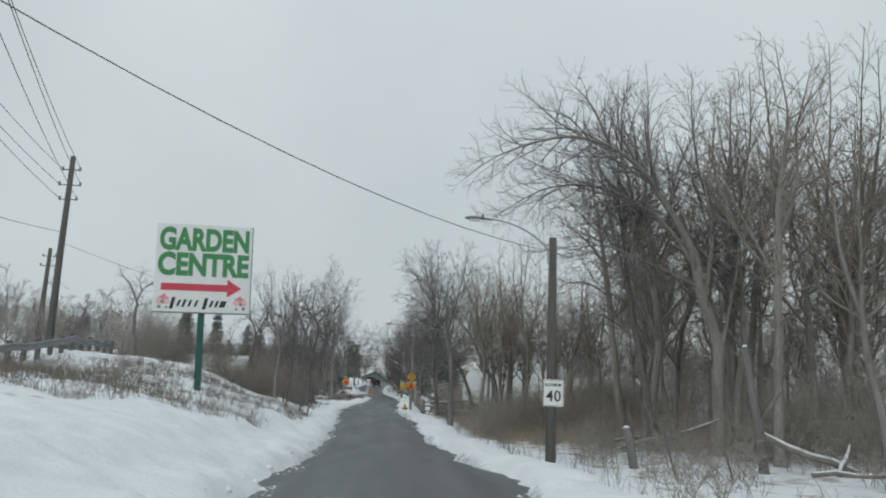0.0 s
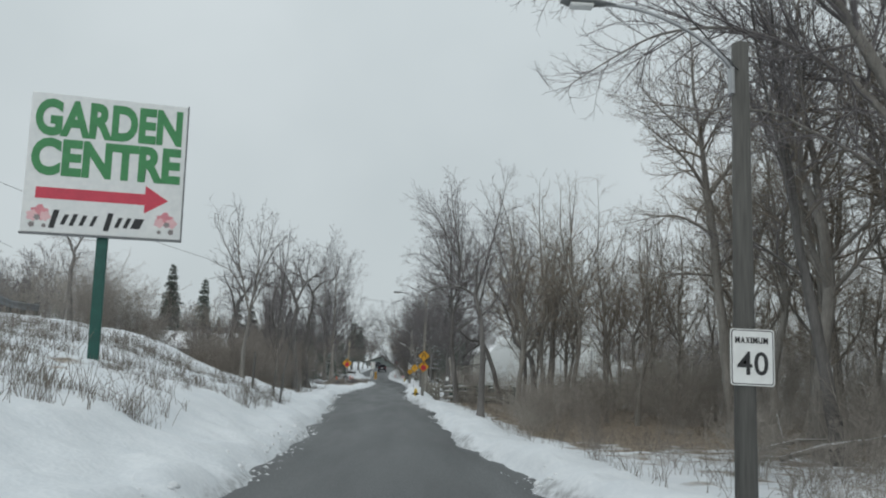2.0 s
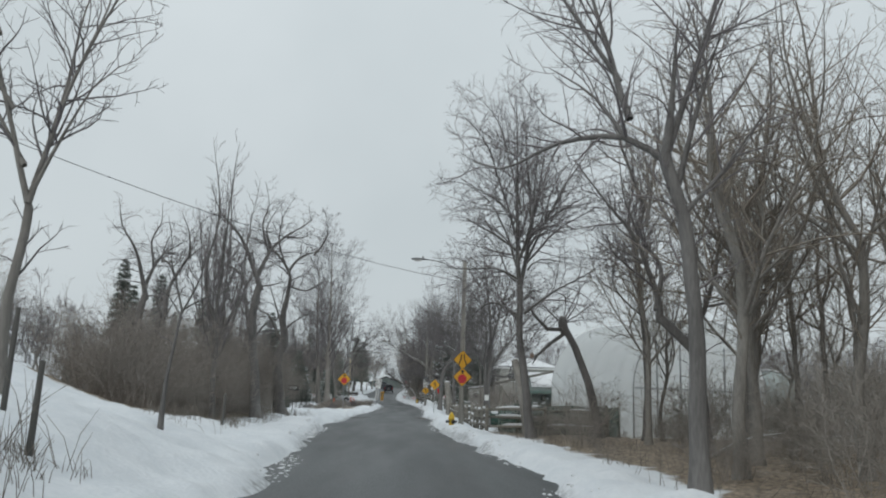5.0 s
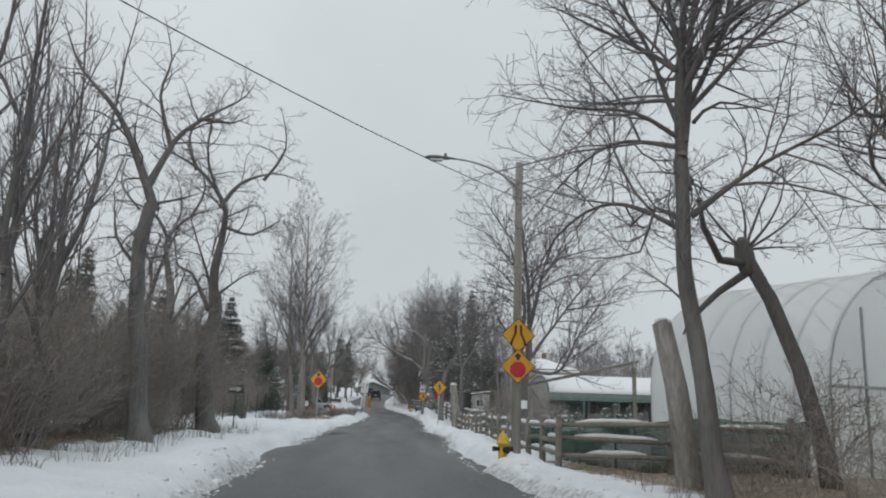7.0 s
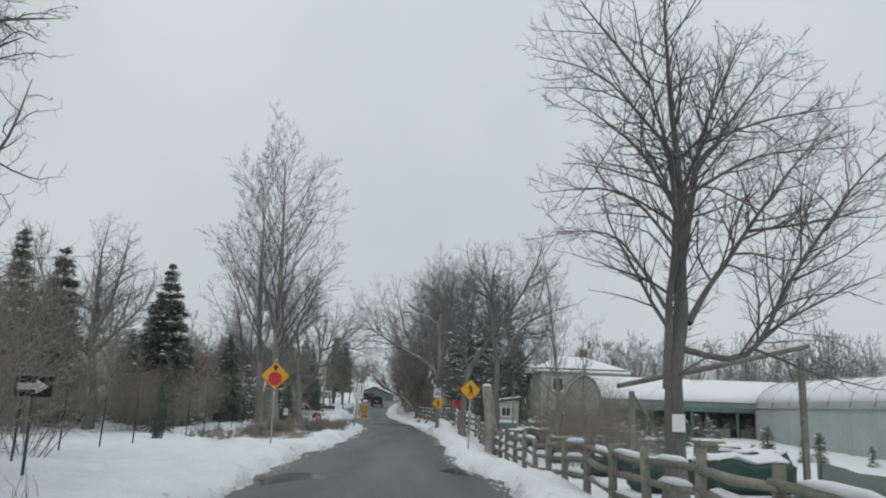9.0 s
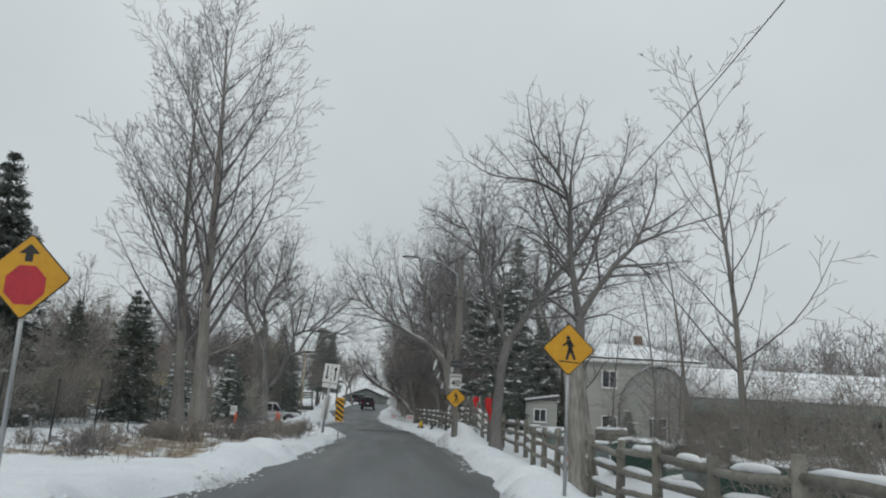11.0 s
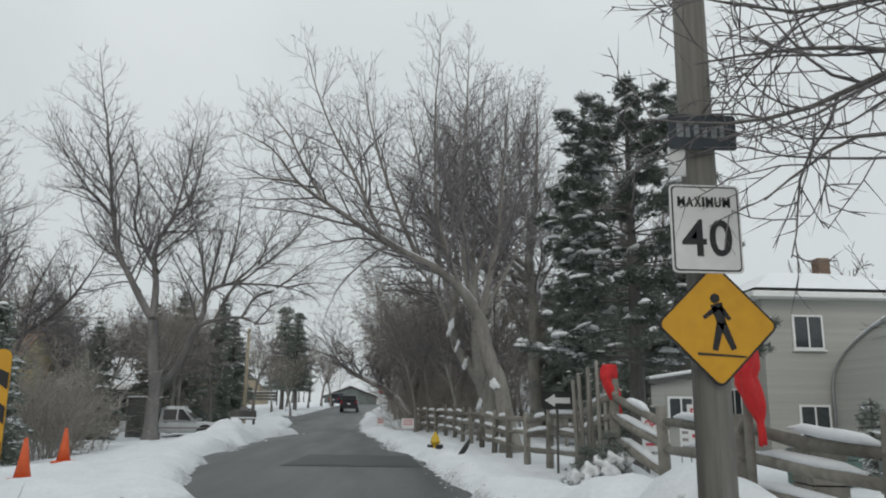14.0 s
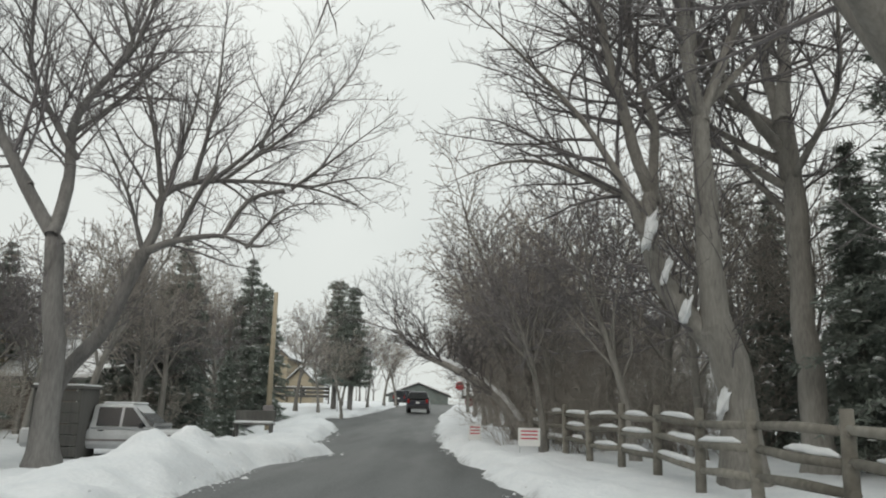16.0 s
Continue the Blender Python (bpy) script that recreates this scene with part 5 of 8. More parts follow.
wood_end = [limb_tree(140 + i, wild_limbs(140 + i, 12.5, 0.12, 3.0, 7, 0.38, (0.01, 0), 0.6), BARK, WOODTWIG, dense=0.55) for i in range(2)]
place_tree(round_crown, -14.0, 107.0, 40, 0.8, "rounded bare tree behind the wire fence")
larch = bare_tree(33, LARCH, 9.6, 0.1, lean=(-0.04, 0), trunk_mat=BARK)
place_tree(larch, 6.7, 104.0, 0, 1.0, "slender young bare tree with upswept side branches", name="sapling")
for i, (x, y, s_) in enumerate(((14.6, 33.0, 1.3), (18.2, 34.2, 1.42), (21.4, 36.4, 1.5), (9.0, 56, 1.06), (9.4, 52, 1.0), (9.9, 48, .72), (12.9, 54, .85), (13.6, 50, .82))):
    place_tree(wood_end[i % 2], x, y, 97 * i, s_, "bare tree with a full crown at the end of the wood", "trees at the end of the wood")
pop = bare_tree(20, POPLAR, 17.5, 0.34, trunk_mat=BARKPALE)
o = place_tree(pop, -8.2, 122.4, 0, 1.0, "tall columnar bare poplar with pale trunk")
side = limb_tree(220, ((0.06, (0.1, 0, 2.9), (1.1, -0.5, 3.3), (2.1, -0.9, 3.8), (2.9, -0.9, 4.4), (3.7, -0.9, 5.0), (4.4, -0.9, 5.5), (5.3, -0.9, 5.6)),
    (0.02, (2.9, -0.9, 4.4), (3.5, -1.1, 4.4), (4.2, -1.2, 4.35)),
    (0.026, (3.2, -0.9, 4.7), (3.9, -0.7, 5.5), (4.4, -0.6, 6.2), (4.7, -0.5, 6.6)),
    (0.02, (3.7, -0.9, 5.0), (4.6, -1.0, 5.0), (5.2, -1.1, 5.4)),
    (0.04, (0.1, 0, 3.4), (1.2, -0.5, 4.0), (2.0, -0.7, 4.7), (2.7, -0.8, 5.6), (3.1, -0.8, 6.3)),
    (0.018, (2.8, -0.9, 4.3), (3.6, -0.6, 3.9), (4.2, -0.5, 3.9))), BARKPALE, reach=0.7, rise=0.4, dense=0.9)
for nm, me in zip(("side_limb", "side_crown"), side):
    c = new(nm, me)
    c.parent = o
pop2 = bare_tree(21, POPLAR, 15.0, 0.3, lean=(-0.04, 0), trunk_mat=BARKPALE)
place_tree(pop2, -9.2, 123.2, 0, 1.0, "columnar bare poplar beside a taller one")

# woods on the low ground
wood_set = [limb_tree(40 + i, wild_limbs(40 + i, h, r, sp, 6, fk, (random.uniform(-.06, .06), random.uniform(-.05, .05))), BARK, WOODTWIG, dense=0.75) for i, (h, r, sp, fk) in enumerate(((12.5, .15, 3.0, .45), (11, .12, 2.2, .5), (13.5, .17, 3.4, .4), (10, .10, 2.0, .4), (12, .14, 2.6, .55)))]
rng = random.Random(5)
spots = []
tries = 0
while len(spots) < 66 and tries < 6000:
    tries += 1
    y = rng.uniform(17, 66)
    x = float(right_x(y)) + (6.5 if y < 50 else 3.4) + rng.random() ** 1.2 * 22
    if y < 27 and x < 12:
        continue
    if y > 60 and x < 7.5:
        continue
    if (x - 12.2) ** 2 + (y - 75.2) ** 2 < 60:
        continue
    if all((x - a) ** 2 + (y - b) ** 2 > 1.8 ** 2 for a, b in spots + [(5.98, 25.7), (4.64, 48.1), (4.8, 64.4), (8.71, 58.3), (12.65, 41.75), (13.06, 31.5)]):
        spots.append((x, y))
for i, (x, y) in enumerate(spots):
    s = rng.uniform(0.75, 1.0) * (0.8 if y > 50 else 1.0 if y > 40 or x < 11 else 1.3)
    place_tree(wood_set[rng.randrange(5)], x, y, rng.uniform(0, 360), s, "slender bare woodland tree with grey bark", "trees of the roadside wood")
for i, (x, y, s_) in enumerate(((9.2, 57.0, .8), (11.0, 60.5, .75), (8.4, 62.8, .66), (12.8, 57.6, .85), (13.6, 63.0, .8), (15.5, 59.5, .9), (9.8, 65.6, .6))):
    place_tree(wood_set[i % 5], x, y, 77 * i, s_, "slender bare woodland tree with grey bark", "trees of the roadside wood")

# thickets and bushes
bush_brown = [shrub_mesh(60 + i, 2.6, 17, BRUSH, 0.7) for i in range(3)]
bush_red = [shrub_mesh(70 + i, 3.8, 20, TWIGRED, 0.9) for i in range(3)]
bush_grey = [shrub_mesh(80 + i, 4.4, 18, TWIGRED, 0.8) for i in range(2)]
rng = random.Random(6)
for i in range(92):
    y = rng.uniform(26, 68)
    x = float(right_x(y)) + 2.4 + rng.random() ** 1.1 * 15
    if (x - 5.98) ** 2 + (y - 25.7) ** 2 < 1.5 or (y < 25.7 and x < 7.2):
        continue
    if i % 3 == 0:
        place_shrub(bush_grey[i % 2], x, y, rng.uniform(0, 360), rng.uniform(0.3, 0.55), "leafless grey brushwood thicket bush", "bushes under the roadside wood")
    else:
        place_shrub(bush_brown[i % 3], x, y, rng.uniform(0, 360), rng.uniform(0.4, 1.05), "leafless brown brushwood thicket bush", "bushes under the roadside wood")
for i in range(64):
    y = rng.uniform(54, 82)
    x = float(left_x(y)) - 4.0 - rng.random() * 7.5 - (1.2 if y < 57 else 0)
    place_shrub((bush_red, bush_grey)[i % 3 == 0][i % 2], x, y, rng.uniform(0, 360), rng.uniform(0.65, 1.0), "dense reddish-brown leafless thicket bush", "bushes of the roadside thicket")
for i in range(14):
    y = rng.uniform(60, 82)
    x = float(left_x(y)) - 4.4 - rng.random() * 5
    place_shrub(bush_grey[i % 2], x, y, rng.uniform(0, 360), rng.uniform(0.75, 1.1), "tall tangled grey bush of the roadside thicket", "bushes of the roadside thicket")
for i in range(16):
    y = rng.uniform(72, 92)
    x = -7.6 - rng.random() * 6
    place_shrub(bush_grey[i % 2], x, y, rng.uniform(0, 360), rng.uniform(0.95, 1.3), "tall tangled grey bush of the roadside thicket", "bushes of the roadside thicket")
for i in range(6):
    y = rng.uniform(50, 60)
    x = -7.5 - rng.random() * 6
    place_shrub(bush_grey[i % 2], x, y, rng.uniform(0, 360), rng.uniform(0.3, 0.5), "leafless grey thicket bush on the slope", "bushes of the slope thicket")
for i in range(13):
    y = rng.uniform(156, 192)
    x = float(right_x(y)) + 3.0 + rng.random() * 6
    place_shrub(bush_grey[i % 2], x, y, rng.uniform(0, 360), rng.uniform(0.7, 1.2), "tangled grey leafless bush behind the fence", "bushes under the big trees")
for i in range(14):
    y = rng.uniform(156, 185)
    x = float(right_x(y)) + 2.6 + rng.random() * 6
    place_shrub((bush_red, bush_brown)[i % 2][i % 3], x, y, rng.uniform(0, 360), rng.uniform(0.8, 1.2), "tangled brown leafless bush under big trees", "bushes under the big trees")
for i in range(30):
    y = rng.uniform(134, 180)
    x = -9.5 - rng.random() * 9 - (2 if y > 150 else 0)
    if 153 < y < 160 or abs(x + 0.2 + 24.8 * (y - 107) / 58) < 2.6:
        continue
    place_shrub(bush_brown[i % 3], x, y, rng.uniform(0, 360), rng.uniform(0.9, 1.5), "leafless brown garden bush", "bushes of the front garden")
for i in range(14):
    y = rng.uniform(88, 118)
    x = -12 - rng.random() * 8
    place_shrub(bush_grey[i % 2], x, y, rng.uniform(0, 360), rng.uniform(0.7, 1.0), "leafless grey bush between young spruces", "bushes among the spruces")

for i in range(16):
    y = rng.uniform(46, 66)
    x = 9 + rng.random() * 11
    place_shrub(bush_grey[i % 2], x, y, rng.uniform(0, 360), rng.uniform(0.7, 1.1), "tall leafless grey bush inside the wood", "bushes under the roadside wood", far=True)
low_shrub = [shrub_mesh(86 + i, 0.7, 20, m_, 0.6) for i, m_ in enumerate((TWIGRED, BRUSH, TWIG))]
for i in range(26):
    y = rng.uniform(102, 124)
    x = float(left_x(y)) - 1.1 - rng.random() * 4.6
    place_shrub(low_shrub[i % 3], x, y, rng.uniform(0, 360), rng.uniform(0.6, 1.15), "low grey-brown shrub in a snowy bed", "low shrubs of the garden bed")
for i in range(7):
    y = rng.uniform(60, 83)
    x = float(left_x(y)) - 3.4 - rng.random() * 1.6
    place_shrub(bush_brown[i % 3], x, y, rng.uniform(0, 360), rng.uniform(0.45, 0.75), "brown leafless bush at the edge of the thicket", "bushes of the roadside thicket")

thin_brush = [shrub_mesh(160 + i, 1.3, 9, BRUSH, 0.8) for i in range(2)]
for i in range(15):
    y = rng.uniform(16, 30)
    x = float(right_x(y)) + 2.2 + rng.random() * 11
    place_shrub(thin_brush[i % 2], x, y, rng.uniform(0, 360), rng.uniform(0.5, 1.1), "thin leafless brush standing in snow", "bushes under the roadside wood")

# dense brush closing the back of the wood
rng = random.Random(57)
for i in range(74):
    y = rng.uniform(22, 74)
    x = 15 + rng.random() * 22
    if (x - 12.7) ** 2 + (y - 75.4) ** 2 < 60:
        continue
    place_shrub((bush_red[i % 3], bush_grey[i % 2], bush_brown[i % 3])[i % 3], x, y, rng.uniform(0, 360), rng.uniform(0.8, 1.35), "dense brown brush at the back of the wood", "bushes at the back of the wood", far=True)

# trees further along both sides
far_set = [bare_tree(100 + i, FARTREE, h, r, lean=(random.uniform(-.06, .06), 0), twig_mat=(TWIGRED, TWIG)[i % 2]) for i, (h, r) in enumerate(((12, .2), (10.5, .17), (13, .22), (11, .18)))]
rng = random.Random(7)
for i in range(64):
    y = rng.uniform(152, 228)
    x = float(right_x(y)) + 2.6 + rng.random() ** 1.5 * 14
    place_tree(far_set[i % 4], x, y, rng.uniform(0, 360), rng.uniform(0.7, 0.95), "bare roadside tree with brownish twigs", "bare trees beyond the farm")
for i, (x, y, s_) in enumerate(((-13.2, 141, .6), (-16, 143, .7), (-12.4, 158.5, .75), (-15.5, 161, .8), (-18.5, 156, .85), (-13.8, 165.5, .8), (-20, 150, .8), (-11.3, 169, .7))):
    place_tree(far_set[i % 4], x, y, 71 * i, s_, "bare brown garden tree near the pickup", "bare trees of the front garden")
for i in range(50):
    y = rng.uniform(158, 245)
    x = float(left_x(y)) - 6.5 - rng.random() ** 1.3 * 22
    place_tree(far_set[i % 4], x, y, rng.uniform(0, 360), rng.uniform(0.7, 0.95), "bare garden tree with grey twigs", "bare trees of the far gardens")
for i, (x, y, s_) in enumerate(((-8.0, 186, .62), (-10.2, 190, .75), (-12.4, 193, .8), (-8.4, 206, .8), (-7.6, 214, .85), (-11.2, 209, .9), (-6.9, 222, .8))):
    place_tree(far_set[i % 4], x, y, 53 * i, s_, "bare brownish tree beside the cedars", "bare trees round the cedars")
for i in range(26):
    y = rng.uniform(88, 150)
    x = -14 - rng.random() * 18
    place_tree(far_set[i % 4], x, y, rng.uniform(0, 360), rng.uniform(0.55, 0.8), "bare tree behind the young spruces", "bare trees on the far slope")
for i in range(30):
    y = rng.uniform(66, 98)
    x = -21 - rng.random() * 22
    if open_slope(x, y):
        continue
    place_tree(far_set[1 + 2 * (i % 2)], x, y, rng.uniform(0, 360), rng.uniform(0.5, 0.7), "bare tree of the hill wood behind the signboard", "bare trees of the hill wood")
for i in range(9):
    y = rng.uniform(72, 100)
    x = 13 + rng.random() * 22
    if x < 20 and y < 84:
        continue
    place_tree(far_set[i % 4], x, y + 60, rng.uniform(0, 360), rng.uniform(0.5, 0.7), "small bare tree behind the farm sheds", "bare trees behind the farm")

for i, (x, y, s_) in enumerate(((8.2, 111, .8), (9.4, 117.5, .75), (7.6, 124.5, .7), (11.5, 121, .8), (10.5, 127, .75), (13, 126, .8))):
    place_tree(larch, x, y, 63 * i, s_, "slender young bare tree of the nursery yard", "young trees of the yard", name="sapling")

# evergreens
spr = conifer(90, 8.0, 2.5, NEEDLE, 0.05)
spr_slim = conifer(91, 9.0, 1.8, NEEDLE, 0.03, droop=0.35)
spr_snow = conifer(92, 4.2, 1.35, NEEDLE, 0.35, droop=0.3)
pine = conifer(93, 7.9, 2.9, NEEDLEBLUE, 0.085, droop=-0.1, base=0.26, tiers=15, tuft=0.13, ragged=0.5, inner=0.5, dense=34, blades=11, hang=0.2, power=0.3, pad_size=1.35)
place_conifer(pine, 5.15, 130.9, "snow-flecked pine with grey-green needles beside the fence")
place_conifer(spr, -14.4, 117.0, "dark green young spruce", 20, 0.9)
place_conifer(spr, -12.4, 127.5, "dark green spruce behind the poplars", 80, 0.72)
place_conifer(spr_slim, -28.8, 116.7, "dark narrow spruce on the slope", 0, (14.2 - gz(-28.8, 116.7)) / 9)
place_conifer(spr_slim, -22.9, 110.2, "dark narrow spruce with drooping boughs", 60, (11.8 - gz(-22.9, 110.2)) / 9)
place_conifer(spr_snow, -10.0, 136.8, "small spruce with snow on its boughs", 0)
place_conifer(spr_snow, -12.2, 134.0, "small bushy spruce dusted with snow", 90, 1.05)
place_conifer(spr_slim, 8.3, 151.2, "dark spruce among the large bare trees", 90, 0.85)
place_conifer(spr_slim, 7.7, 141.8, "dark spruce behind the bare trees", 0, 0.66)
spr_tall = conifer(96, 14.9, 2.7, NEEDLE, 0.05, droop=0.3, base=0.13, dense=15, power=0.6, ragged=0.6)
place_conifer(spr_tall, 9.0, 148.8, "very tall dark spruce behind the large bare trees", 30)
place_conifer(spr_slim, 8.0, 139.8, "dark snow-dusted spruce by the deck", 140, 0.6)
for i, (x, y, s) in enumerate(((10.4, 154.5, .9), (9.0, 157.5, .9))):
    place_conifer((spr, spr_slim)[i % 2], x, y, "dark evergreen behind the rail fence with snow flecks", 65 * i, s, group="evergreens behind the fence")
cedar = conifer(95, 10.0, 2.3, NEEDLE, 0.0, droop=0.05, base=0.2, power=0.42, ragged=0.6, dense=22)
place_conifer(cedar, -9.0, 198.0, "dense dark cedar beside the road", 0, 1.0)
place_conifer(cedar, -10.6, 200.0, "dense dark cedar of a pair", 50, 1.08)
place_conifer(spr, -9.8, 165.2, "small dark spruce beside the drive", 0, 0.44)
place_conifer(spr, -15.0, 168.0, "dark spruce in the garden", 100, 1.0)
place_conifer(spr_slim, -24.0, 232.0, "tall dark spruce behind the tan house", 0, 1.6)
place_conifer(spr, -9.0, 134.6, "dense low spruce by the drive", 70, 0.42)
for i, (x, y, s) in enumerate(((-33, 132, 1.4), (-29, 136, 1.1), (-10.6, 106, .28), (-11.8, 112, .34), (-16, 101, .6), (-18.4, 108, (9.3 - gz(-18.4, 108)) / 9), (-17.0, 109.5, (8.6 - gz(-17.0, 109.5)) / 8), (-9.2, 101, .2))):
    place_conifer((spr, spr_slim)[i % 2], x, y, "dark green spruce on the snowy slope", 50 * i, s, group="spruces on the slope")

rng = random.Random(52)
for i in range(30):
    y = rng.uniform(56, 82)
    x = -14.5 - rng.random() * 18
    place_shrub(bush_grey[i % 2], x, y, rng.uniform(0, 360), rng.uniform(0.8, 1.2), "dense grey leafless bush on the hill", "bushes of the hill woods", far=True)

spr_wide = conifer(94, 9.0, 2.9, NEEDLE, 0.04, droop=0.2, base=0.05, ragged=0.4)
for i, (x, y, s) in enumerate(((-14.2, 172, 1.05), (-11.9, 179, .9), (-13.4, 182, 1.1), (-22.5, 171, 1.0), (-13.0, 152.5, .6))):
    place_conifer(spr_wide, x, y, "broad dark evergreen behind the pickup", 70 * i, s, group="evergreens behind the pickup")
for i, (x, y, s) in enumerate(((-13.2, 114.5, .98), (-11.4, 123.0, .62), (-16.8, 120, .62), (-20.5, 118, .68), (-23.5, 121, .8), (-15.0, 126, .6))):
    place_conifer(spr_wide, x, y, "broad dark evergreen behind the wire fence", 83 * i, s, group="evergreens behind the wire fence")
rng = random.Random(46)
for i in range(34):
    y = rng.uniform(106, 126)
    x = -10.8 - rng.random() * 15
    place_shrub((bush_brown[i % 3], bush_grey[i % 2])[i % 2], x, y, rng.uniform(0, 360), rng.uniform(0.7, 1.15), "tangled leafless bush between evergreens", "bushes among the spruces")
for i in range(11):
    y = rng.uniform(87, 99)
    x = -10.8 - rng.random() * 4.5
    place_shrub((bush_brown[i % 3], bush_grey[i % 2])[i % 3 == 0], x, y, rng.uniform(0, 360), rng.uniform(0.6, 0.95), "brown leafless bush at the end of the thicket", "bushes of the roadside thicket")
for i in range(15):
    y = rng.uniform(99, 113)
    x = 5.9 + (y - 99) * 0.16 + rng.random() * 3.2
    place_shrub((bush_grey[i % 2], bush_brown[i % 3])[i % 3 == 1], x, y, rng.uniform(0, 360), rng.uniform(0.55, 0.9), "thin grey leafless bush behind the rail fence", "bushes behind the fence")
for i, (x, y, s) in enumerate(((10.6, 146.6, .9), (12.5, 155, 1.0))):
    place_conifer(spr_wide, x, y, "dense grey-green evergreen behind the rail fence", 50 * i, s, group="evergreens behind the fence")

join_brush("far_brush", BRUSH, "tangled leafless brush behind the wood and on the hill")

# far woods along the horizon
rng = random.Random(8)
fw = bare_tree(30, Kind((8, 5, 3), (38, 40, 42), (0.42, 0.5, 0.5), (0.05, 0.25, 0.15), (0.04, 0.1, 0.13), (0.18, 0.15, 0.15), taper=0.25, twig=0.026, thin=0.5, light=True), 10, 0.16)
fv = np.concatenate([np.array([v.co[:] for v in me.vertices]) for me in fw])
nf0 = len(fw[0].vertices)
ff = [tuple(p.vertices) for p in fw[0].polygons] + [tuple(i + nf0 for i in p.vertices) for p in fw[1].polygons]
ff = np.array([t for f in ff for t in ((f[:3],) if len(f) == 3 else ((f[0], f[1], f[2]), (f[0], f[2], f[3])))])
FV, FF, nb = [], [], 0
for i in range(770):
    k = i % 7 if i < 540 else 7 if i < 700 else 8
    if k == 7:
        y, x = rng.uniform(158, 205), rng.uniform(20, 92)
    elif k == 8:
        y, x = rng.uniform(60, 92), -rng.uniform(16, 48)
    elif k < 2:
        y, x = rng.uniform(60, 330), -rng.uniform(38, 110)
    elif k < 4:
        y, x = rng.uniform(150, 290), rng.uniform(30, 120)
    elif k == 4:
        y, x = rng.uniform(225, 330), rng.uniform(-50, 50)
        if -11 < x < 5:
            x += 20
    elif k == 5:
        y, x = rng.uniform(10, 66), rng.uniform(30, 60)
    else:
        y, x = rng.uniform(66, 135), -rng.uniform(19, 58)
    if k < 2 and y < 150:
        x -= 12
    if open_slope(x, y) and y < 110:
        continue
    a, s = rng.uniform(0, 6.28), rng.uniform(0.6, 1.0) * (1.25 if k in (2, 3) else 1.1 if k == 7 else 0.5 if k == 8 else 0.62 if k == 6 else 1)
    c, sn = math.cos(a) * s, math.sin(a) * s
    v = fv.copy()
    v[:, 0], v[:, 1], v[:, 2] = fv[:, 0] * c - fv[:, 1] * sn + x, fv[:, 0] * sn + fv[:, 1] * c + y, fv[:, 2] * s + gz(x, y)
    FV.append(v)
    FF.append(ff + nb)
    nb += len(v)
woods = new("far_woods", mesh_from("far_woods", np.concatenate(FV).tolist(), np.concatenate(FF).tolist(), TWIG))
tagged(woods, "grey belt of leafless woodland along the horizon", "woodland", kind="stuff")

# dry weeds poking through the snow
rng = random.Random(9)
WV, WF = [], []


def weed(x, y, h):
    z = gz(x, y) - 0.03
    for _ in range(rng.randrange(2, 6)):
        ax, ay = rng.gauss(0, 0.34), rng.gauss(0, 0.34)
        hh = h * rng.uniform(0.5, 1.1)
        ox, oy = x + rng.gauss(0, 0.08), y + rng.gauss(0, 0.08)
        tube_raw(WV, WF, [(ox, oy, z), (ox + ax * hh * 0.5, oy + ay * hh * 0.5, z + hh * 0.6), (ox + ax * hh * 1.3, oy + ay * hh * 1.3, z + hh)], [0.005, 0.004, 0.002], 3)


for _ in range(6500):
    y = rng.uniform(21, 45)
    x = -2.6 - rng.random() ** 0.9 * 10.5 - max(0, 27 - y) * 0.45
    clump = rough_noise(x * 0.4, y * 0.3, 12) * 0.6 + rough_noise(x * 1.3, y * 0.9, 13) * 0.4
    if clump > 0.5:
        weed(x, y, rng.uniform(0.12, 0.35) if rng.random() < .7 else rng.uniform(0.4, 0.95))
for _ in range(260):
    y = rng.uniform(103, 124)
    x = float(left_x(y)) - rng.uniform(1.3, 5.2)
    weed(x, y, rng.uniform(0.2, 0.45))
for _ in range(420):
    y = rng.uniform(16, 70)
    x = float(right_x(y)) + rng.uniform(1.7, 6)
    weed(x, y, rng.uniform(0.2, 0.7))
for _ in range(260):
    y = rng.uniform(54, 82)
    x = float(left_x(y)) - rng.uniform(1.8, 4)
    weed(x, y, rng.uniform(0.2, 0.5))
tagged(new("weeds", mesh_from("weeds", WV, WF, DRYGRASS)), "dry grey-brown weed stalks standing in the snow", "weeds", kind="stuff")


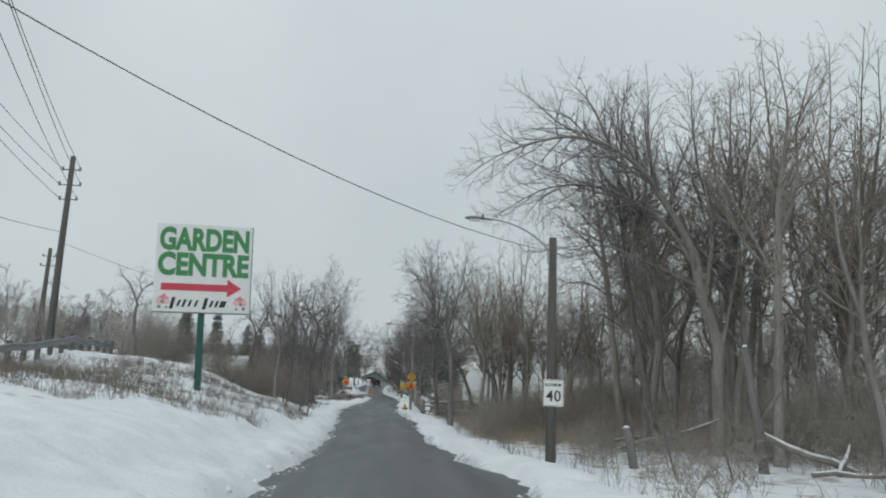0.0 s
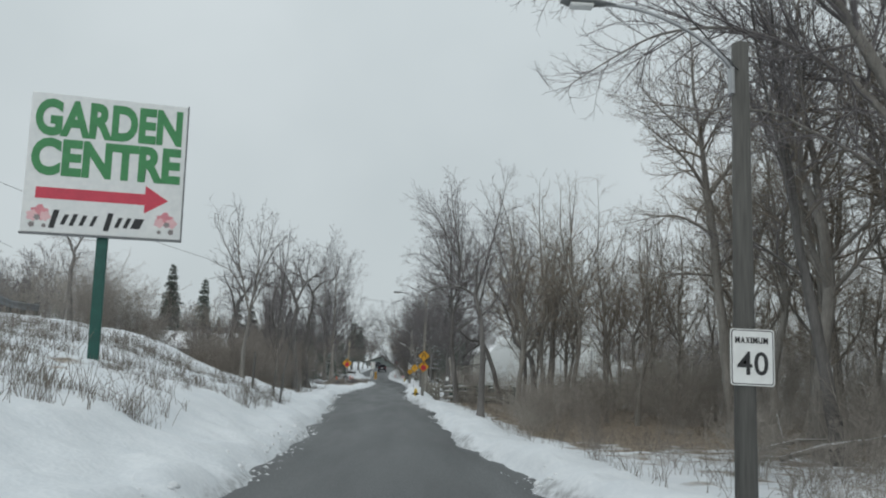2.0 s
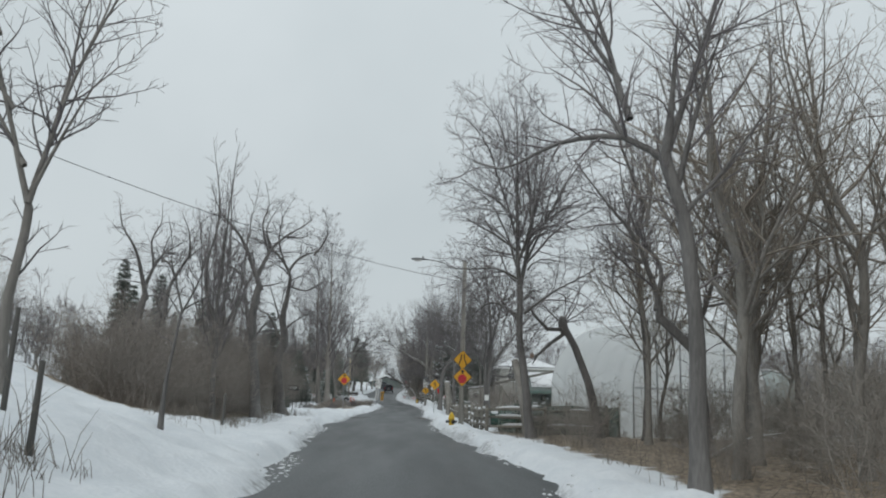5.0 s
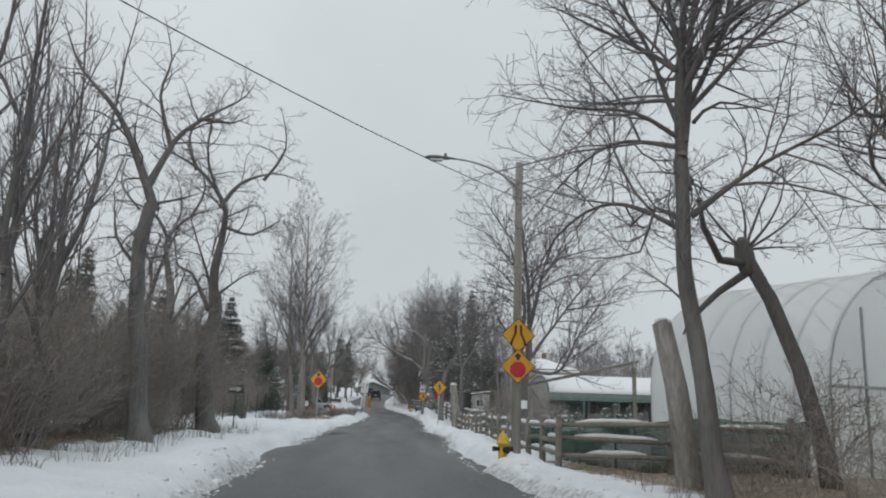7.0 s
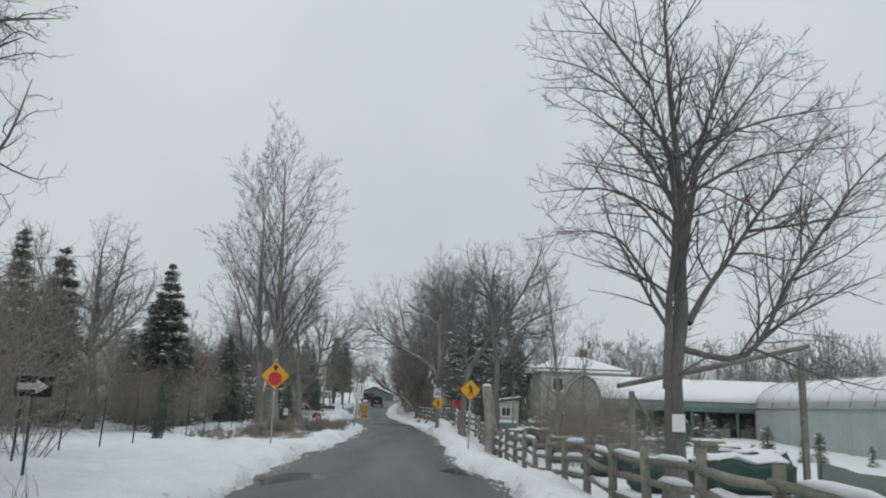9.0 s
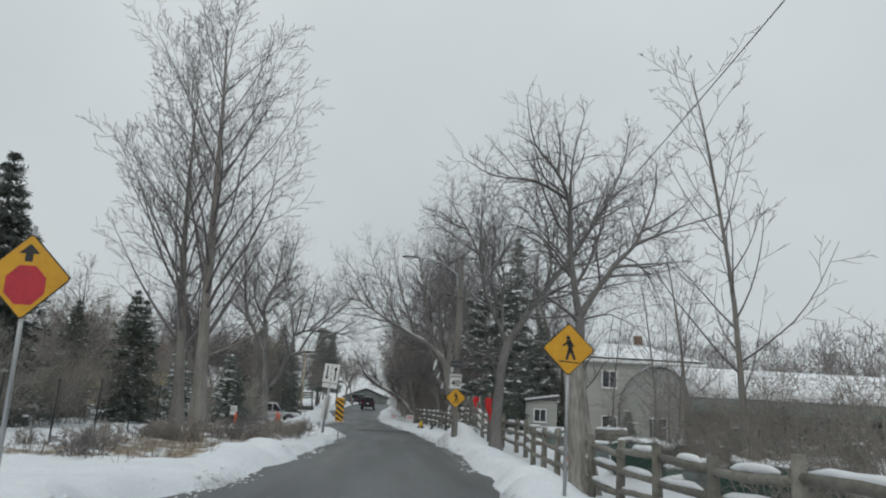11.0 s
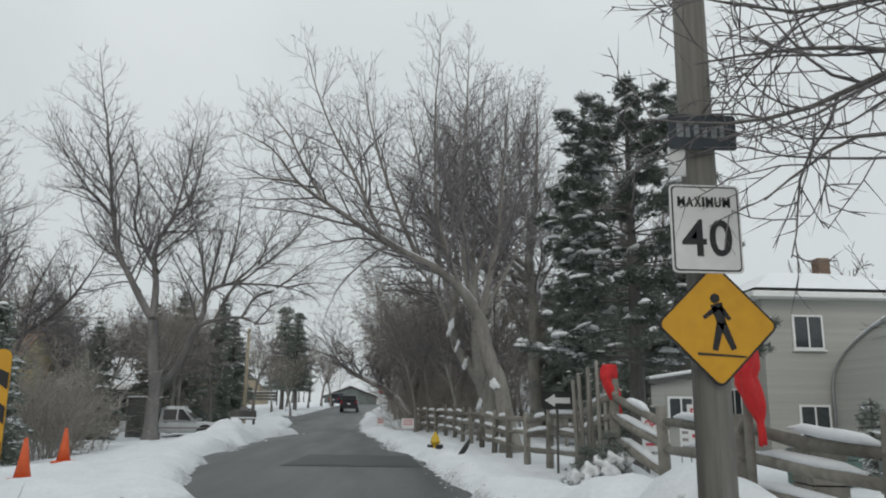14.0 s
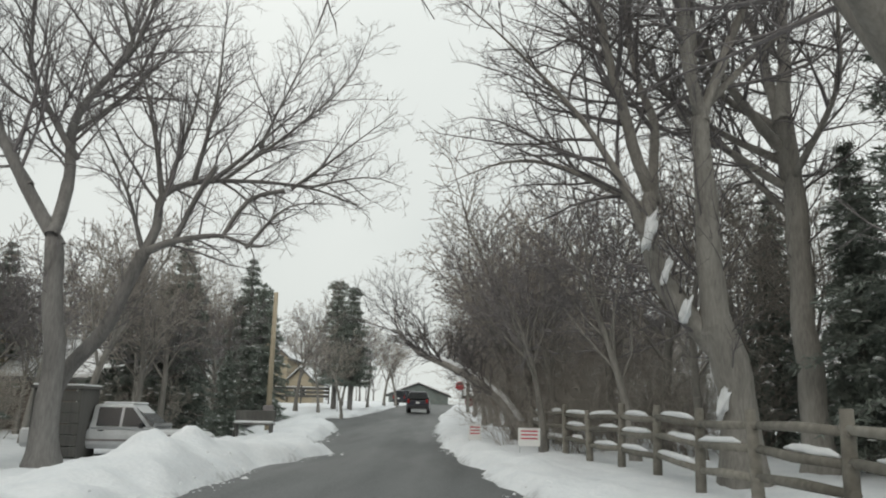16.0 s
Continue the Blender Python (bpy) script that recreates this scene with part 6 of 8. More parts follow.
# ---- poles, lamps and wires ----
def street_lamp(x, y, top, lamp_x, lamp_z, material, label, arm_z, lamp_y=None, girth=1.0):
    z = gz(x, y) - 0.3
    ob = thing("street_lamp", x, y, z, label, "street lamp")
    h = top - z
    part("pole", bar([(0, 0, 0), (0, 0, h * 0.5), (0, 0, h)], [0.15 * girth, 0.135 * girth, 0.115 * girth], 12), material, ob)
    dx, dy = lamp_x - x, (lamp_y or y) - y
    za, zl = arm_z - z, lamp_z - z
    n = 9
    pts = [(dx * (k / n), dy * (k / n), za + (zl - za) * math.sin(math.pi / 2 * (k / n) ** 0.75)) for k in range(n + 1)]
    part("arm", bar(pts, 0.028, 8), STEEL, ob, "thin curved steel arm")
    part("brace", bar([(dx * 0.04, dy * 0.04, za + 0.28), pts[3]], 0.012, 6), STEEL, ob)
    part("bracket", slab((0.0 + math.copysign(0.13, dx), 0, za), (0.06, 0.12, 0.4), 0.01), STEEL, ob)
    head = bmesh.new()
    s = math.copysign(1, dx)
    prof = [(-0.02, .035), (0.1, .06), (0.28, .10), (0.5, .135), (0.66, .12), (0.78, .05)]
    rings = []
    for a, r in prof:
        rings.append([head.verts.new((dx + s * (a - 0.15), dy + math.cos(k * math.pi / 5) * r, zl + math.sin(k * math.pi / 5) * r * (0.55 if math.sin(k * math.pi / 5) > 0 else 0.35))) for k in range(10)])
    for a, b in zip(rings, rings[1:]):
        for k in range(10):
            head.faces.new((a[k], a[(k + 1) % 10], b[(k + 1) % 10], b[k])).smooth = True
    head.faces.new(rings[0][::-1])
    head.faces.new(rings[-1])
    bmesh.ops.recalc_face_normals(head, faces=head.faces)
    lh = part("lamp_head", head, LAMPGREY, ob, "grey cobra-head lamp housing")
    part("lens", slab((dx + s * 0.33, dy, zl - 0.05), (0.34, 0.17, 0.06), 0.02), WHITE, lh)
    part("photocell", bar([(dx + s * 0.1, dy, zl + 0.04), (dx + s * 0.1, dy, zl + 0.13)], 0.04, 8), LAMPGREY, lh)
    return ob


street_lamp(5.98, 25.73, 6.62, 3.99, 7.1, POLEDARK, "dark wooden pole with a curved street lamp arm at the wood", 6.05)
street_lamp(2.79, 71.7, 7.33, 0.98, 7.36, POLEWOOD, "weathered wooden pole with a curved street lamp arm", 6.6, None, 0.8)
street_lamp(2.29, 120.5, 7.36, 0.46, 7.42, POLEWOOD, "weathered wooden street lamp pole carrying road signs", 6.45, 121.0, 0.85)
street_lamp(0.6, 200.5, 9.2, -1.6, 9.3, POLEWOOD, "far wooden street lamp pole", 8.4)


def wire(a, b, sag, r=0.012, name="overhead_wire"):
    n = 16
    pts = [tuple(Vector(a).lerp(Vector(b), k / n) - Vector((0, 0, sag * 4 * (k / n) * (1 - k / n)))) for k in range(n + 1)]
    bm = bar(pts, r, 5)
    return tagged(part(name, bm, WIRE), "thin black overhead cable", "wire", "overhead cables")


wire((5.95, 25.7, 6.2), (-9, 6.5, 8.92), 1.1, 0.010)
wire((2.75, 71.7, 6.4), (-16.6, 45.6, 9.0), 1.0, 0.010)
wire((2.85, 71.7, 6.9), (5.2, 112.0, 6.6), 0.5, 0.009)


def utility_pole(x, y, top, label, arms=(0.75, 1.6, 2.4)):
    z = gz(x, y) - 0.3
    ob = thing("utility_pole", x, y, z, label, "utility pole")
    h = top - z
    part("pole", bar([(0, 0, 0), (0.02, 0, h * 0.5), (0.1, 0, h)], [0.2, 0.17, 0.13], 10), POLEDARK, ob)
    for k, d in enumerate(arms):
        w = 0.55 if k % 2 else 0.45
        ar = part("crossarm", bar([(0.08 - w, 0, h - d), (0.08 + w, 0, h - d)], 0.03, 6), POLEDARK, ob)
        for s in (-1, 1):
            bm = bmesh.new()
            for q in range(3):
                tube(bm, [(0.08 + s * w, 0, h - d - 0.04 + 0.08 * q), (0.08 + s * w, 0, h - d + 0.02 + 0.08 * q)], [0.07, 0.045], 8)
            part("insulator", bm, GREYINK, ar, "dark ribbed insulator")
    return ob


utility_pole(-16.7, 45.6, 13.8, "tall dark wooden utility pole with insulators on three arms")
utility_pole(-24.6, 62.0, 11.2, "dark wooden utility pole behind a taller one", (0.6, 1.3))
for s, (dz, ox) in enumerate(((0.75, -.45), (0.75, .53), (1.6, -.5), (1.6, .6), (2.4, -.4), (2.4, .5))):
    wire((-16.6 + ox, 45.6, 13.8 - dz), (-5.0 + ox * 4.5, 2.0, 13.0 - dz * 0.4), 0.8, 0.014)
wire((-16.7, 45.6, 9.6), (-15, 10, 8.6), 0.8, 0.014)
wire((-16.7, 45.6, 9.2), (-20.9, 54, 9.0), 0.3, 0.012)
wire((-20.9, 54, 9.2), (-26, 70, 9.0), 0.4, 0.012)


# ---- guard rail ----
def guard_rail():
    ob = thing("guard_rail", -15.2, 45, 0, "dull steel guard rail on wooden posts along the upper road", "guard rail")
    ys_ = np.linspace(26, 54, 16)
    def rx_(y):
        return -12.3 - (y - 26) * 0.145 + 15.2
    bm = bmesh.new()
    prof = ((-.16, 0), (-.11, .045), (-.04, 0), (.04, 0), (.11, .045), (.16, 0))
    rows_ = []
    for y in ys_:
        x = rx_(y)
        z = gz(x - 15.2, y) + 0.62
        rows_.append([bm.verts.new((x + o, y - 45, z + q)) for q, o in prof])
    for a, b in zip(rows_, rows_[1:]):
        for k in range(5):
            bm.faces.new((a[k], a[k + 1], b[k + 1], b[k]))
    thicken(bm, 0.012)
    part("rail", bm, RAILSTEEL, ob)
    for y in ys_:
        x = rx_(y)
        z = gz(x - 15.2, y)
        part("post", slab((x - 0.12, y - 45, z + 0.38), (0.18, 0.2, 0.95), 0.015), POLEDARK, ob)


guard_rail()


# ---- signs ----
def post_round(ob, x, y, z0, z1, r=0.03, material=None, name="post"):
    return part(name, bar([(x, y, z0), (x, y, z1)], r, 8), material or STEEL, ob)


def face_plate(name, outline, material, parent, y=0.0, t=0.006, label=""):
    return part(name, plate(outline, y - t, y), material, parent, label)


def arrow_shape(cx, z0, z1, w, up=True, head=0.3):
    h = z1 - z0
    hz = h * head
    o = [(cx - w / 2, z0), (cx + w / 2, z0), (cx + w / 2, z1 - hz), (cx + w * 1.4, z1 - hz), (cx, z1), (cx - w * 1.4, z1 - hz), (cx - w / 2, z1 - hz)]
    return o if up else [(x, z0 + z1 - z) for x, z in o][::-1]


def octagon(r, cz):
    return [(r * math.cos(radians(22.5 + 45 * k)), cz + r * math.sin(radians(22.5 + 45 * k))) for k in range(8)]


def diamond_sign(parent, side, cz, y, symbol):
    board = face_plate("sign_face", diamond(side, 0.05, cz), BLACK, parent, y, 0.01)
    amber = face_plate("amber_sheet", diamond(side - 0.03, 0.04, cz), YELLOW, board, y - 0.010, 0.004, "amber reflective sheeting")
    f = y - 0.0142
    if symbol == "stop":
        face_plate("octagon_symbol", octagon(side * 0.34, cz - side * 0.14), REDPAINT, board, f, 0.004, "red octagon symbol")
        face_plate("arrow_symbol", arrow_shape(0, cz + side * 0.24, cz + side * 0.53, side * 0.12, True, 0.55), BLACK, board, f, 0.004, "black arrow symbol")
    elif symbol == "narrow":
        for s in (-1, 1):
            ln = [(0.30, -.42), (0.24, -.2), (0.12, 0.05), (0.10, 0.4)]
            o = [(s * (x * side) - 0.028, cz + z * side) for x, z in ln] + [(s * (x * side) + 0.028, cz + z * side) for x, z in ln[::-1]]
            face_plate("edge_symbol", o, BLACK, board, f, 0.004, "black road edge symbol")
    else:
        k = side
        # walking symbol: a plain pictogram of bars
        part("symbol", bar([(-0.02 * k, f - 0.004, cz + .30 * k), (-0.02 * k, f, cz + .30 * k)], 0.055 * k, 12), BLACK, board, "black round symbol")
        for a, b, w in (((-.01, .24), (.05, .0), .07), ((.0, .2), (-.16, .08), .03), ((.03, .21), (.14, .06), .03), ((.03, .02), (-.05, -.28), .045), ((.05, .02), (.17, -.27), .045), ((-.25, -.32), (.3, -.35), .014)):
            p, q = Vector((a[0] * k, a[1] * k)), Vector((b[0] * k, b[1] * k))
            d = (q - p).normalized()
            nrm = Vector((-d.y, d.x)) * w * k
            o = [(v.x, v.y + cz) for v in (p + nrm, p - nrm, q - nrm * 0.7, q + nrm * 0.7)]
            face_plate("symbol", o, BLACK, board, f, 0.004)
    return board


def speed_sign(parent, cx, cz, y, k=1.0):
    b = face_plate("sign_face", rounded(0.6 * k, 0.75 * k, 0.04 * k, 4, cx, cz), WHITE, parent, y, 0.008, "white sheet with black border")
    face_plate("border", rounded(0.57 * k, 0.72 * k, 0.035 * k, 4, cx, cz), BLACK, b, y - 0.0085, 0.002)
    face_plate("sheet", rounded(0.545 * k, 0.695 * k, 0.03 * k, 4, cx, cz), WHITE, b, y - 0.011, 0.002)
    for i, ch in enumerate("MAXIMUM"):
        w = (0.062, 0.056, 0.056, 0.018, 0.062, 0.052, 0.062)[i] * k
        x0 = (-0.205, -0.133, -0.065, -0.016, 0.037, 0.108, 0.180)[i] * k
        lettering("letter", ch, 0.135, cx + x0, cz + 0.225 * k, y - 0.017, BLACK, b, 0.003, 1, (w, 0.085 * k))
    lettering("numeral", "4", 0.40, cx - 0.11 * k, cz - 0.08 * k, y - 0.017, BLACK, b, 0.004, 1, (0.205 * k, 0.31 * k))
    lettering("numeral", "0", 0.40, cx + 0.115 * k, cz - 0.08 * k, y - 0.017, BLACK, b, 0.004, 1, (0.19 * k, 0.31 * k))
    return b


# limit sign on the first pole
o = thing("speed_limit_sign", 5.98, 25.56, 0, "white speed limit sign reading maximum 40 on a dark pole", "road sign", "speed limit signs")
speed_sign(o, 0.03, 2.13, 0)
# warning signs on the second pole
o = thing("warning_signs", 2.79, 71.53, 0, "two amber diamond warning signs on a wooden pole", "road sign")
diamond_sign(o, 0.6, 2.89, 0, "narrow")
diamond_sign(o, 0.6, 2.14, -0.005, "stop")
# stop-ahead sign on the left
o = thing("stop_ahead_sign", -4.5, 98.0, 0.0, "amber diamond sign with red octagon on a thin post", "road sign")
post_round(o, 0, 0.03, -0.3, 2.9, 0.028)
diamond_sign(o, 0.72, 2.3, 0, "stop")
# crossing sign on its own post
o = thing("crossing_sign", 2.36, 101.6, gz(2.36, 101.6), "amber diamond walking sign on a leaning steel post", "road sign", "crossing signs")
o.matrix_basis = pose(2.58, 101.6, -0.2, 0, 0.6, 0)
post_round(o, 0, 0.03, -0.3, 2.75, 0.03)
diamond_sign(o, 0.62, 2.34, 0, "walk")
# signs on the third pole
o = thing("speed_limit_sign", 2.28, 120.32, 0, "white speed limit sign reading maximum 40 above a crossing sign", "road sign", "speed limit signs")
speed_sign(o, -0.04, 2.36, 0, 0.8)
o = thing("crossing_sign", 2.28, 120.33, 0, "amber diamond walking sign on a wooden pole", "road sign", "crossing signs")
diamond_sign(o, 0.58, 1.72, 0, "walk")
o = thing("street_name_sign", 2.28, 120.33, 0, "dark street name blade with pale worn lettering bars", "street sign")
b = face_plate("blade", rounded(0.47, 0.25, 0.02, 3, -0.02, 3.04), NAVY, o, 0, 0.01)
for k, (w, h) in enumerate(((.045, .10), (.03, .07), (.035, .09), (.03, .07), (.04, .07), (.03, .10))):
    face_plate("lettering_bar", [(-0.2 + 0.06 * k, 3.0), (-0.2 + 0.06 * k + w, 3.0), (-0.2 + 0.06 * k + w, 3.0 + h), (-0.2 + 0.06 * k, 3.0 + h)], GREYINK2, b, -0.0105, 0.003)
part("bracket", slab((-0.2, 0.02, 2.83), (0.12, 0.02, 0.2), 0.004), WHITE, o)

# lane sign, blank plate and striped marker on the island
o = thing("lane_sign", -2.95, 120.2, gz(-2.95, 120.2), "white two-way traffic sign with black arrows on a grey post", "road sign")
o.matrix_basis = pose(-2.88, 120.2, -0.2, 0, 4.5, 0)
post_round(o, 0, 0.05, -0.3, 2.9, 0.055)
b = face_plate("sign_face", rounded(0.62, 0.76, 0.03, 3, 0, 2.62), WHITE, o, 0, 0.008)
face_plate("border", rounded(0.60, 0.74, 0.03, 3, 0, 2.62), BLACK, b, -0.0085, 0.002)
face_plate("sheet", rounded(0.58, 0.72, 0.025, 3, 0, 2.62), WHITE, b, -0.011, 0.002)
face_plate("arrow_symbol", arrow_shape(-0.16, 2.35, 2.9, 0.05, False, 0.25), BLACK, b, -0.0135, 0.003)
face_plate("arrow_symbol", arrow_shape(0.16, 2.35, 2.9, 0.05, True, 0.25), BLACK, b, -0.0135, 0.003)
for q in range(3):
    face_plate("dash_symbol", [(-.012, 2.33 + .22 * q), (.012, 2.33 + .22 * q), (.012, 2.45 + .22 * q), (-.012, 2.45 + .22 * q)], BLACK, b, -0.0135, 0.003)
face_plate("lower_plate", rounded(0.58, 0.16, 0.02, 3, 0, 2.14), WHITE, o, 0.01, 0.006)
face_plate("blank_plate", rounded(0.30, 0.92, 0.02, 3, -0.02, 1.30), WHITE, o, 0.12, 0.006, "back of a narrow white plate")
o = thing("striped_marker", -2.25, 120.3, 0.02, "yellow and black diagonal striped hazard marker", "road sign")
post_round(o, 0, 0.03, -0.3, 1.2, 0.028)
b = face_plate("sign_face", rounded(0.32, 0.92, 0.05, 4, 0, 1.02), YELLOW, o, 0, 0.008)
for q in range(5):
    z0 = 0.66 + 0.2 * q - 0.06
    o4 = [(-.155, z0 + .16), (-.155, z0 + .06), (.155, z0 - .16), (.155, z0 - .06)]
    o4 = [(x, min(max(z, 0.575), 1.465)) for x, z in o4]
    face_plate("stripe", o4, BLACK, b, -0.0085, 0.003)


# arrow boards
def arrow_board(x, y, z, w, h, flip, label, post=True):
    ob = thing("arrow_sign", x, y, gz(x, y), label, "arrow sign", "black arrow boards")
    zz = z - gz(x, y)
    b = part("board", slab((0, 0, zz), (w, 0.02, h), 0.004), BLACK, ob)
    s = -1 if flip else 1
    o = [(s * (-w * .42), zz - h * .16), (s * (w * .08), zz - h * .16), (s * (w * .08), zz - h * .36), (s * (w * .42), zz), (s * (w * .08), zz + h * .36), (s * (w * .08), zz + h * .16), (s * (-w * .42), zz + h * .16)]
    face_plate("arrow_symbol", o, WHITE, b, -0.0105, 0.003, "white arrow")
    if post:
        post_round(ob, 0, 0.03, -0.2, zz, 0.025, POLEDARK)


arrow_board(-6.35, 84.0, 1.5, 0.62, 0.34, False, "black board with white arrow by the wire fence")
arrow_board(3.62, 131.3, 1.45, 0.62, 0.36, True, "black board with white arrow on the rail fence")

# garden centre billboard
GS = thing("billboard", -6.38, 34.98, gz(-6.38, 34.98), "white garden centre billboard with green letters and red arrow", "billboard")
GZ = 6.51 - gz(-6.38, 34.98)
GS.matrix_basis = pose(-6.38 + 0.03 * GZ, 34.98, gz(-6.38, 34.98), 0, -1.76, 14.5)
part("post", slab((0, 0.12, 2.3), (0.26, 0.2, 5.0), 0.015), GREENPOST, GS, "dark green steel post")
bd = part("board", slab((0, 0, GZ), (3.7, 0.16, 3.54), 0.012), BOARDWHITE, GS)
part("edge_trim", slab((1.865, 0, GZ), (0.03, 0.19, 3.58), 0.004), RAILSTEEL, bd)
part("edge_trim", slab((0, 0, GZ - 1.79), (3.76, 0.19, 0.04), 0.004), RAILSTEEL, bd)
lettering("lettering", "GARDEN", 1.06, 0.0, GZ + 1.15, -0.086, SIGNGREEN, bd, 0.048, 1, (3.46, 0.96))
lettering("lettering", "CENTRE", 1.06, 0.0, GZ + 0.14, -0.086, SIGNGREEN, bd, 0.048, 1, (3.5, 0.96))
ar_ = GZ - 0.78
face_plate("arrow_symbol", [(-1.58, ar_ - .14), (0.94, ar_ - .14), (0.94, ar_ - .36), (1.5, ar_), (0.94, ar_ + .36), (0.94, ar_ + .14), (-1.58, ar_ + .14)], SIGNRED, bd, -0.082, 0.004, "red arrow pointing aside")
# script line: slanted dark bars
for k, (x, w, h) in enumerate(((-1.12, .13, .46), (-.88, .1, .26), (-.68, .1, .3), (-.46, .1, .26), (-.22, .09, .26), (.12, .13, .46), (.36, .1, .26), (.56, .1, .26), (.80, .22, .26))):
    z0 = GZ - 1.42
    face_plate("lettering_bar", [(x - w / 2 - .05, z0 - h / 2), (x + w / 2 - .05, z0 - h / 2), (x + w / 2 + .05, z0 + h / 2), (x - w / 2 + .05, z0 + h / 2)], BLACK, bd, -0.082, 0.004)
for sx in (-1, 1):
    for q, (dx, dz, r, m_) in enumerate(((0, 0.10, .19, PINK), (.16, .02, .13, PINKPALE), (-.13, .02, .12, PINKPALE), (.05, -.02, .07, GREYINK), (0.16, -.2, .07, GREYINK), (-.12, -.22, .05, GREYINK))):
        o8 = [(sx * 1.45 + sx * dx + r * math.cos(k * .449) * (1 + .22 * math.sin(k * 2.3 + q)), GZ - 1.38 + dz + r * math.sin(k * .449) * (1 + .22 * math.sin(k * 2.3 + q))) for k in range(14)]
        face_plate("flower_print", o8, m_, bd, -0.082 - 0.001 * q, 0.003)


# ---- fences ----
def rail_fence():
    fy = [70, 90, 105, 115, 119, 124, 131, 139, 150, 160]
    fx = [4.0, 4.0, 4.15, 4.5, 4.75, 4.2, 3.95, 3.6, 3.1, 1.9]
    ob = thing("rail_fence", 4, 110, 0, "weathered split-rail fence with snow on its rails", "fence")
    rngf = random.Random(3)
    pts = [(8.9, 70.2), (6.4, 71.2)]
    y = 72.5
    while y < 161:
        pts.append((float(np.interp(y, fy, fx)), y))
        y += 2.25 + rngf.uniform(-.1, .1)
    for i, (x, y) in enumerate(pts):
        z = gz(x, y)
        h = 1.26 + rngf.uniform(-.06, .1)
        lx_, ly_ = rngf.gauss(0, .035), rngf.gauss(0, .04)
        bm = bmesh.new()
        tube(bm, [(x - 4, y - 110, z - 0.3), (x - 4 + lx_ * .5, y - 110 + ly_ * .5, z + h * .5), (x - 4 + lx_, y - 110 + ly_, z + h)], [0.095, 0.088, 0.075], 7)
        part("post", bm, FENCEWOOD, ob)
        if i + 1 == len(pts):
            break
        x2, y2 = pts[i + 1]
        z2 = gz(x2, y2)
        for q, rz_ in enumerate((0.38, 0.74, 1.08)):
            a = Vector((x - 4, y - 110 - .12, z + rz_ + rngf.gauss(0, .03)))
            b2 = Vector((x2 - 4, y2 - 110 + .12, z2 + rz_ + rngf.gauss(0, .03)))
            mid = a.lerp(b2, .5) + Vector((rngf.gauss(0, .02), 0, rngf.gauss(0, .02)))
            rl = part("rail", bar([tuple(a), tuple(mid), tuple(b2)], [.056, .074, .056], 6), FENCEWOOD, ob)
            if rngf.random() < 0.8:
                s0, s1 = rngf.uniform(0, .3), rngf.uniform(.6, 1)
                pp = [tuple(a.lerp(b2, s0 + (s1 - s0) * k / 5) + Vector((0, 0, .056 + (.012 if k in (0, 5) else rngf.uniform(.025, .045))))) for k in range(6)]
                part("snow", bar(pp, [.018, .055, .064, .06, .055, .015], 6), SNOWCAP, rl, "strip of snow on the rail")


rail_fence()


def netting():
    """Green shade netting on slim posts, behind the first bays of the rail fence."""
    ob = thing("shade_netting", 6, 76, 0, "dark green see-through shade netting on slim posts", "netting fence")
    line = [(9.6, 70.9), (7.4, 71.4), (5.3, 72.0), (5.1, 75.0), (5.2, 78.0), (5.5, 81.0)]
    rngn = random.Random(23)
    for i, (x, y) in enumerate(line):
        z = gz(x, y)
        part("post", bar([(x - 6, y - 76, z - .3), (x - 6, y - 76, z + 1.45)], .03, 6), FENCEWOOD, ob)
        if i + 1 == len(line):
            break
        x2, y2 = line[i + 1]
        bm, n = bmesh.new(), 8
        cols = []
        for k in range(n + 1):
            f = k / n
            px_, py_ = x + (x2 - x) * f, y + (y2 - y) * f
            zg, sag = gz(px_, py_), .09 * math.sin(math.pi * f) + rngn.uniform(0, .03)
            cols.append([bm.verts.new((px_ - 6 + .03 * math.sin(3 * f + q), py_ - 76, zg + .02 + (1.3 - sag) * q / 4)) for q in range(5)])
        for a, b in zip(cols, cols[1:]):
            for q in range(4):
                bm.faces.new((a[q], b[q], b[q + 1], a[q + 1])).smooth = True
        thicken(bm, .006)
        part("net", bm, MESHGREEN, ob)


netting()


def wire_fence():
    ob = thing("wire_fence", -9, 100, 0, "dark steel posts of a wire fence in the snow", "fence")
    pts = [(-8.3, 87.8), (-8.9, 91.6), (-9.1, 95), (-9.1, 98), (-9.0, 101), (-8.9, 104), (-8.9, 107), (-8.9, 110), (-8.9, 113), (-8.9, 116), (-8.9, 119)]
    for x, y in pts:
        z = gz(x, y)
        part("post", bar([(x + 9, y - 100, z - .2), (x + 9 + .06, y - 100, z + 1.55)], .024, 6), BLACK, ob)
    for h in (.5, 1.0, 1.45):
        bm = bmesh.new()
        tube(bm, [(x + 9 + .03, y - 100, gz(x, y) + h) for x, y in pts], .004, 4)
        part("strand", bm, WIRE, ob)


wire_fence()
for i, (x, y, h) in enumerate(((-2.6, 41.5, 1.0), (-3.4, 45.0, .95), (-4.1, 56.5, .8), (-4.5, 46.6, 1.25), (-3.9, 43.5, 1.15))):
    o = thing("marker_post", x, y, gz(x, y), "dark slim wooden marker post in the snow", "post", "roadside posts")
    part("stake", bar([(0, 0, -.2), (.03, 0, h)], [.04, .03], 6), POLEDARK, o)


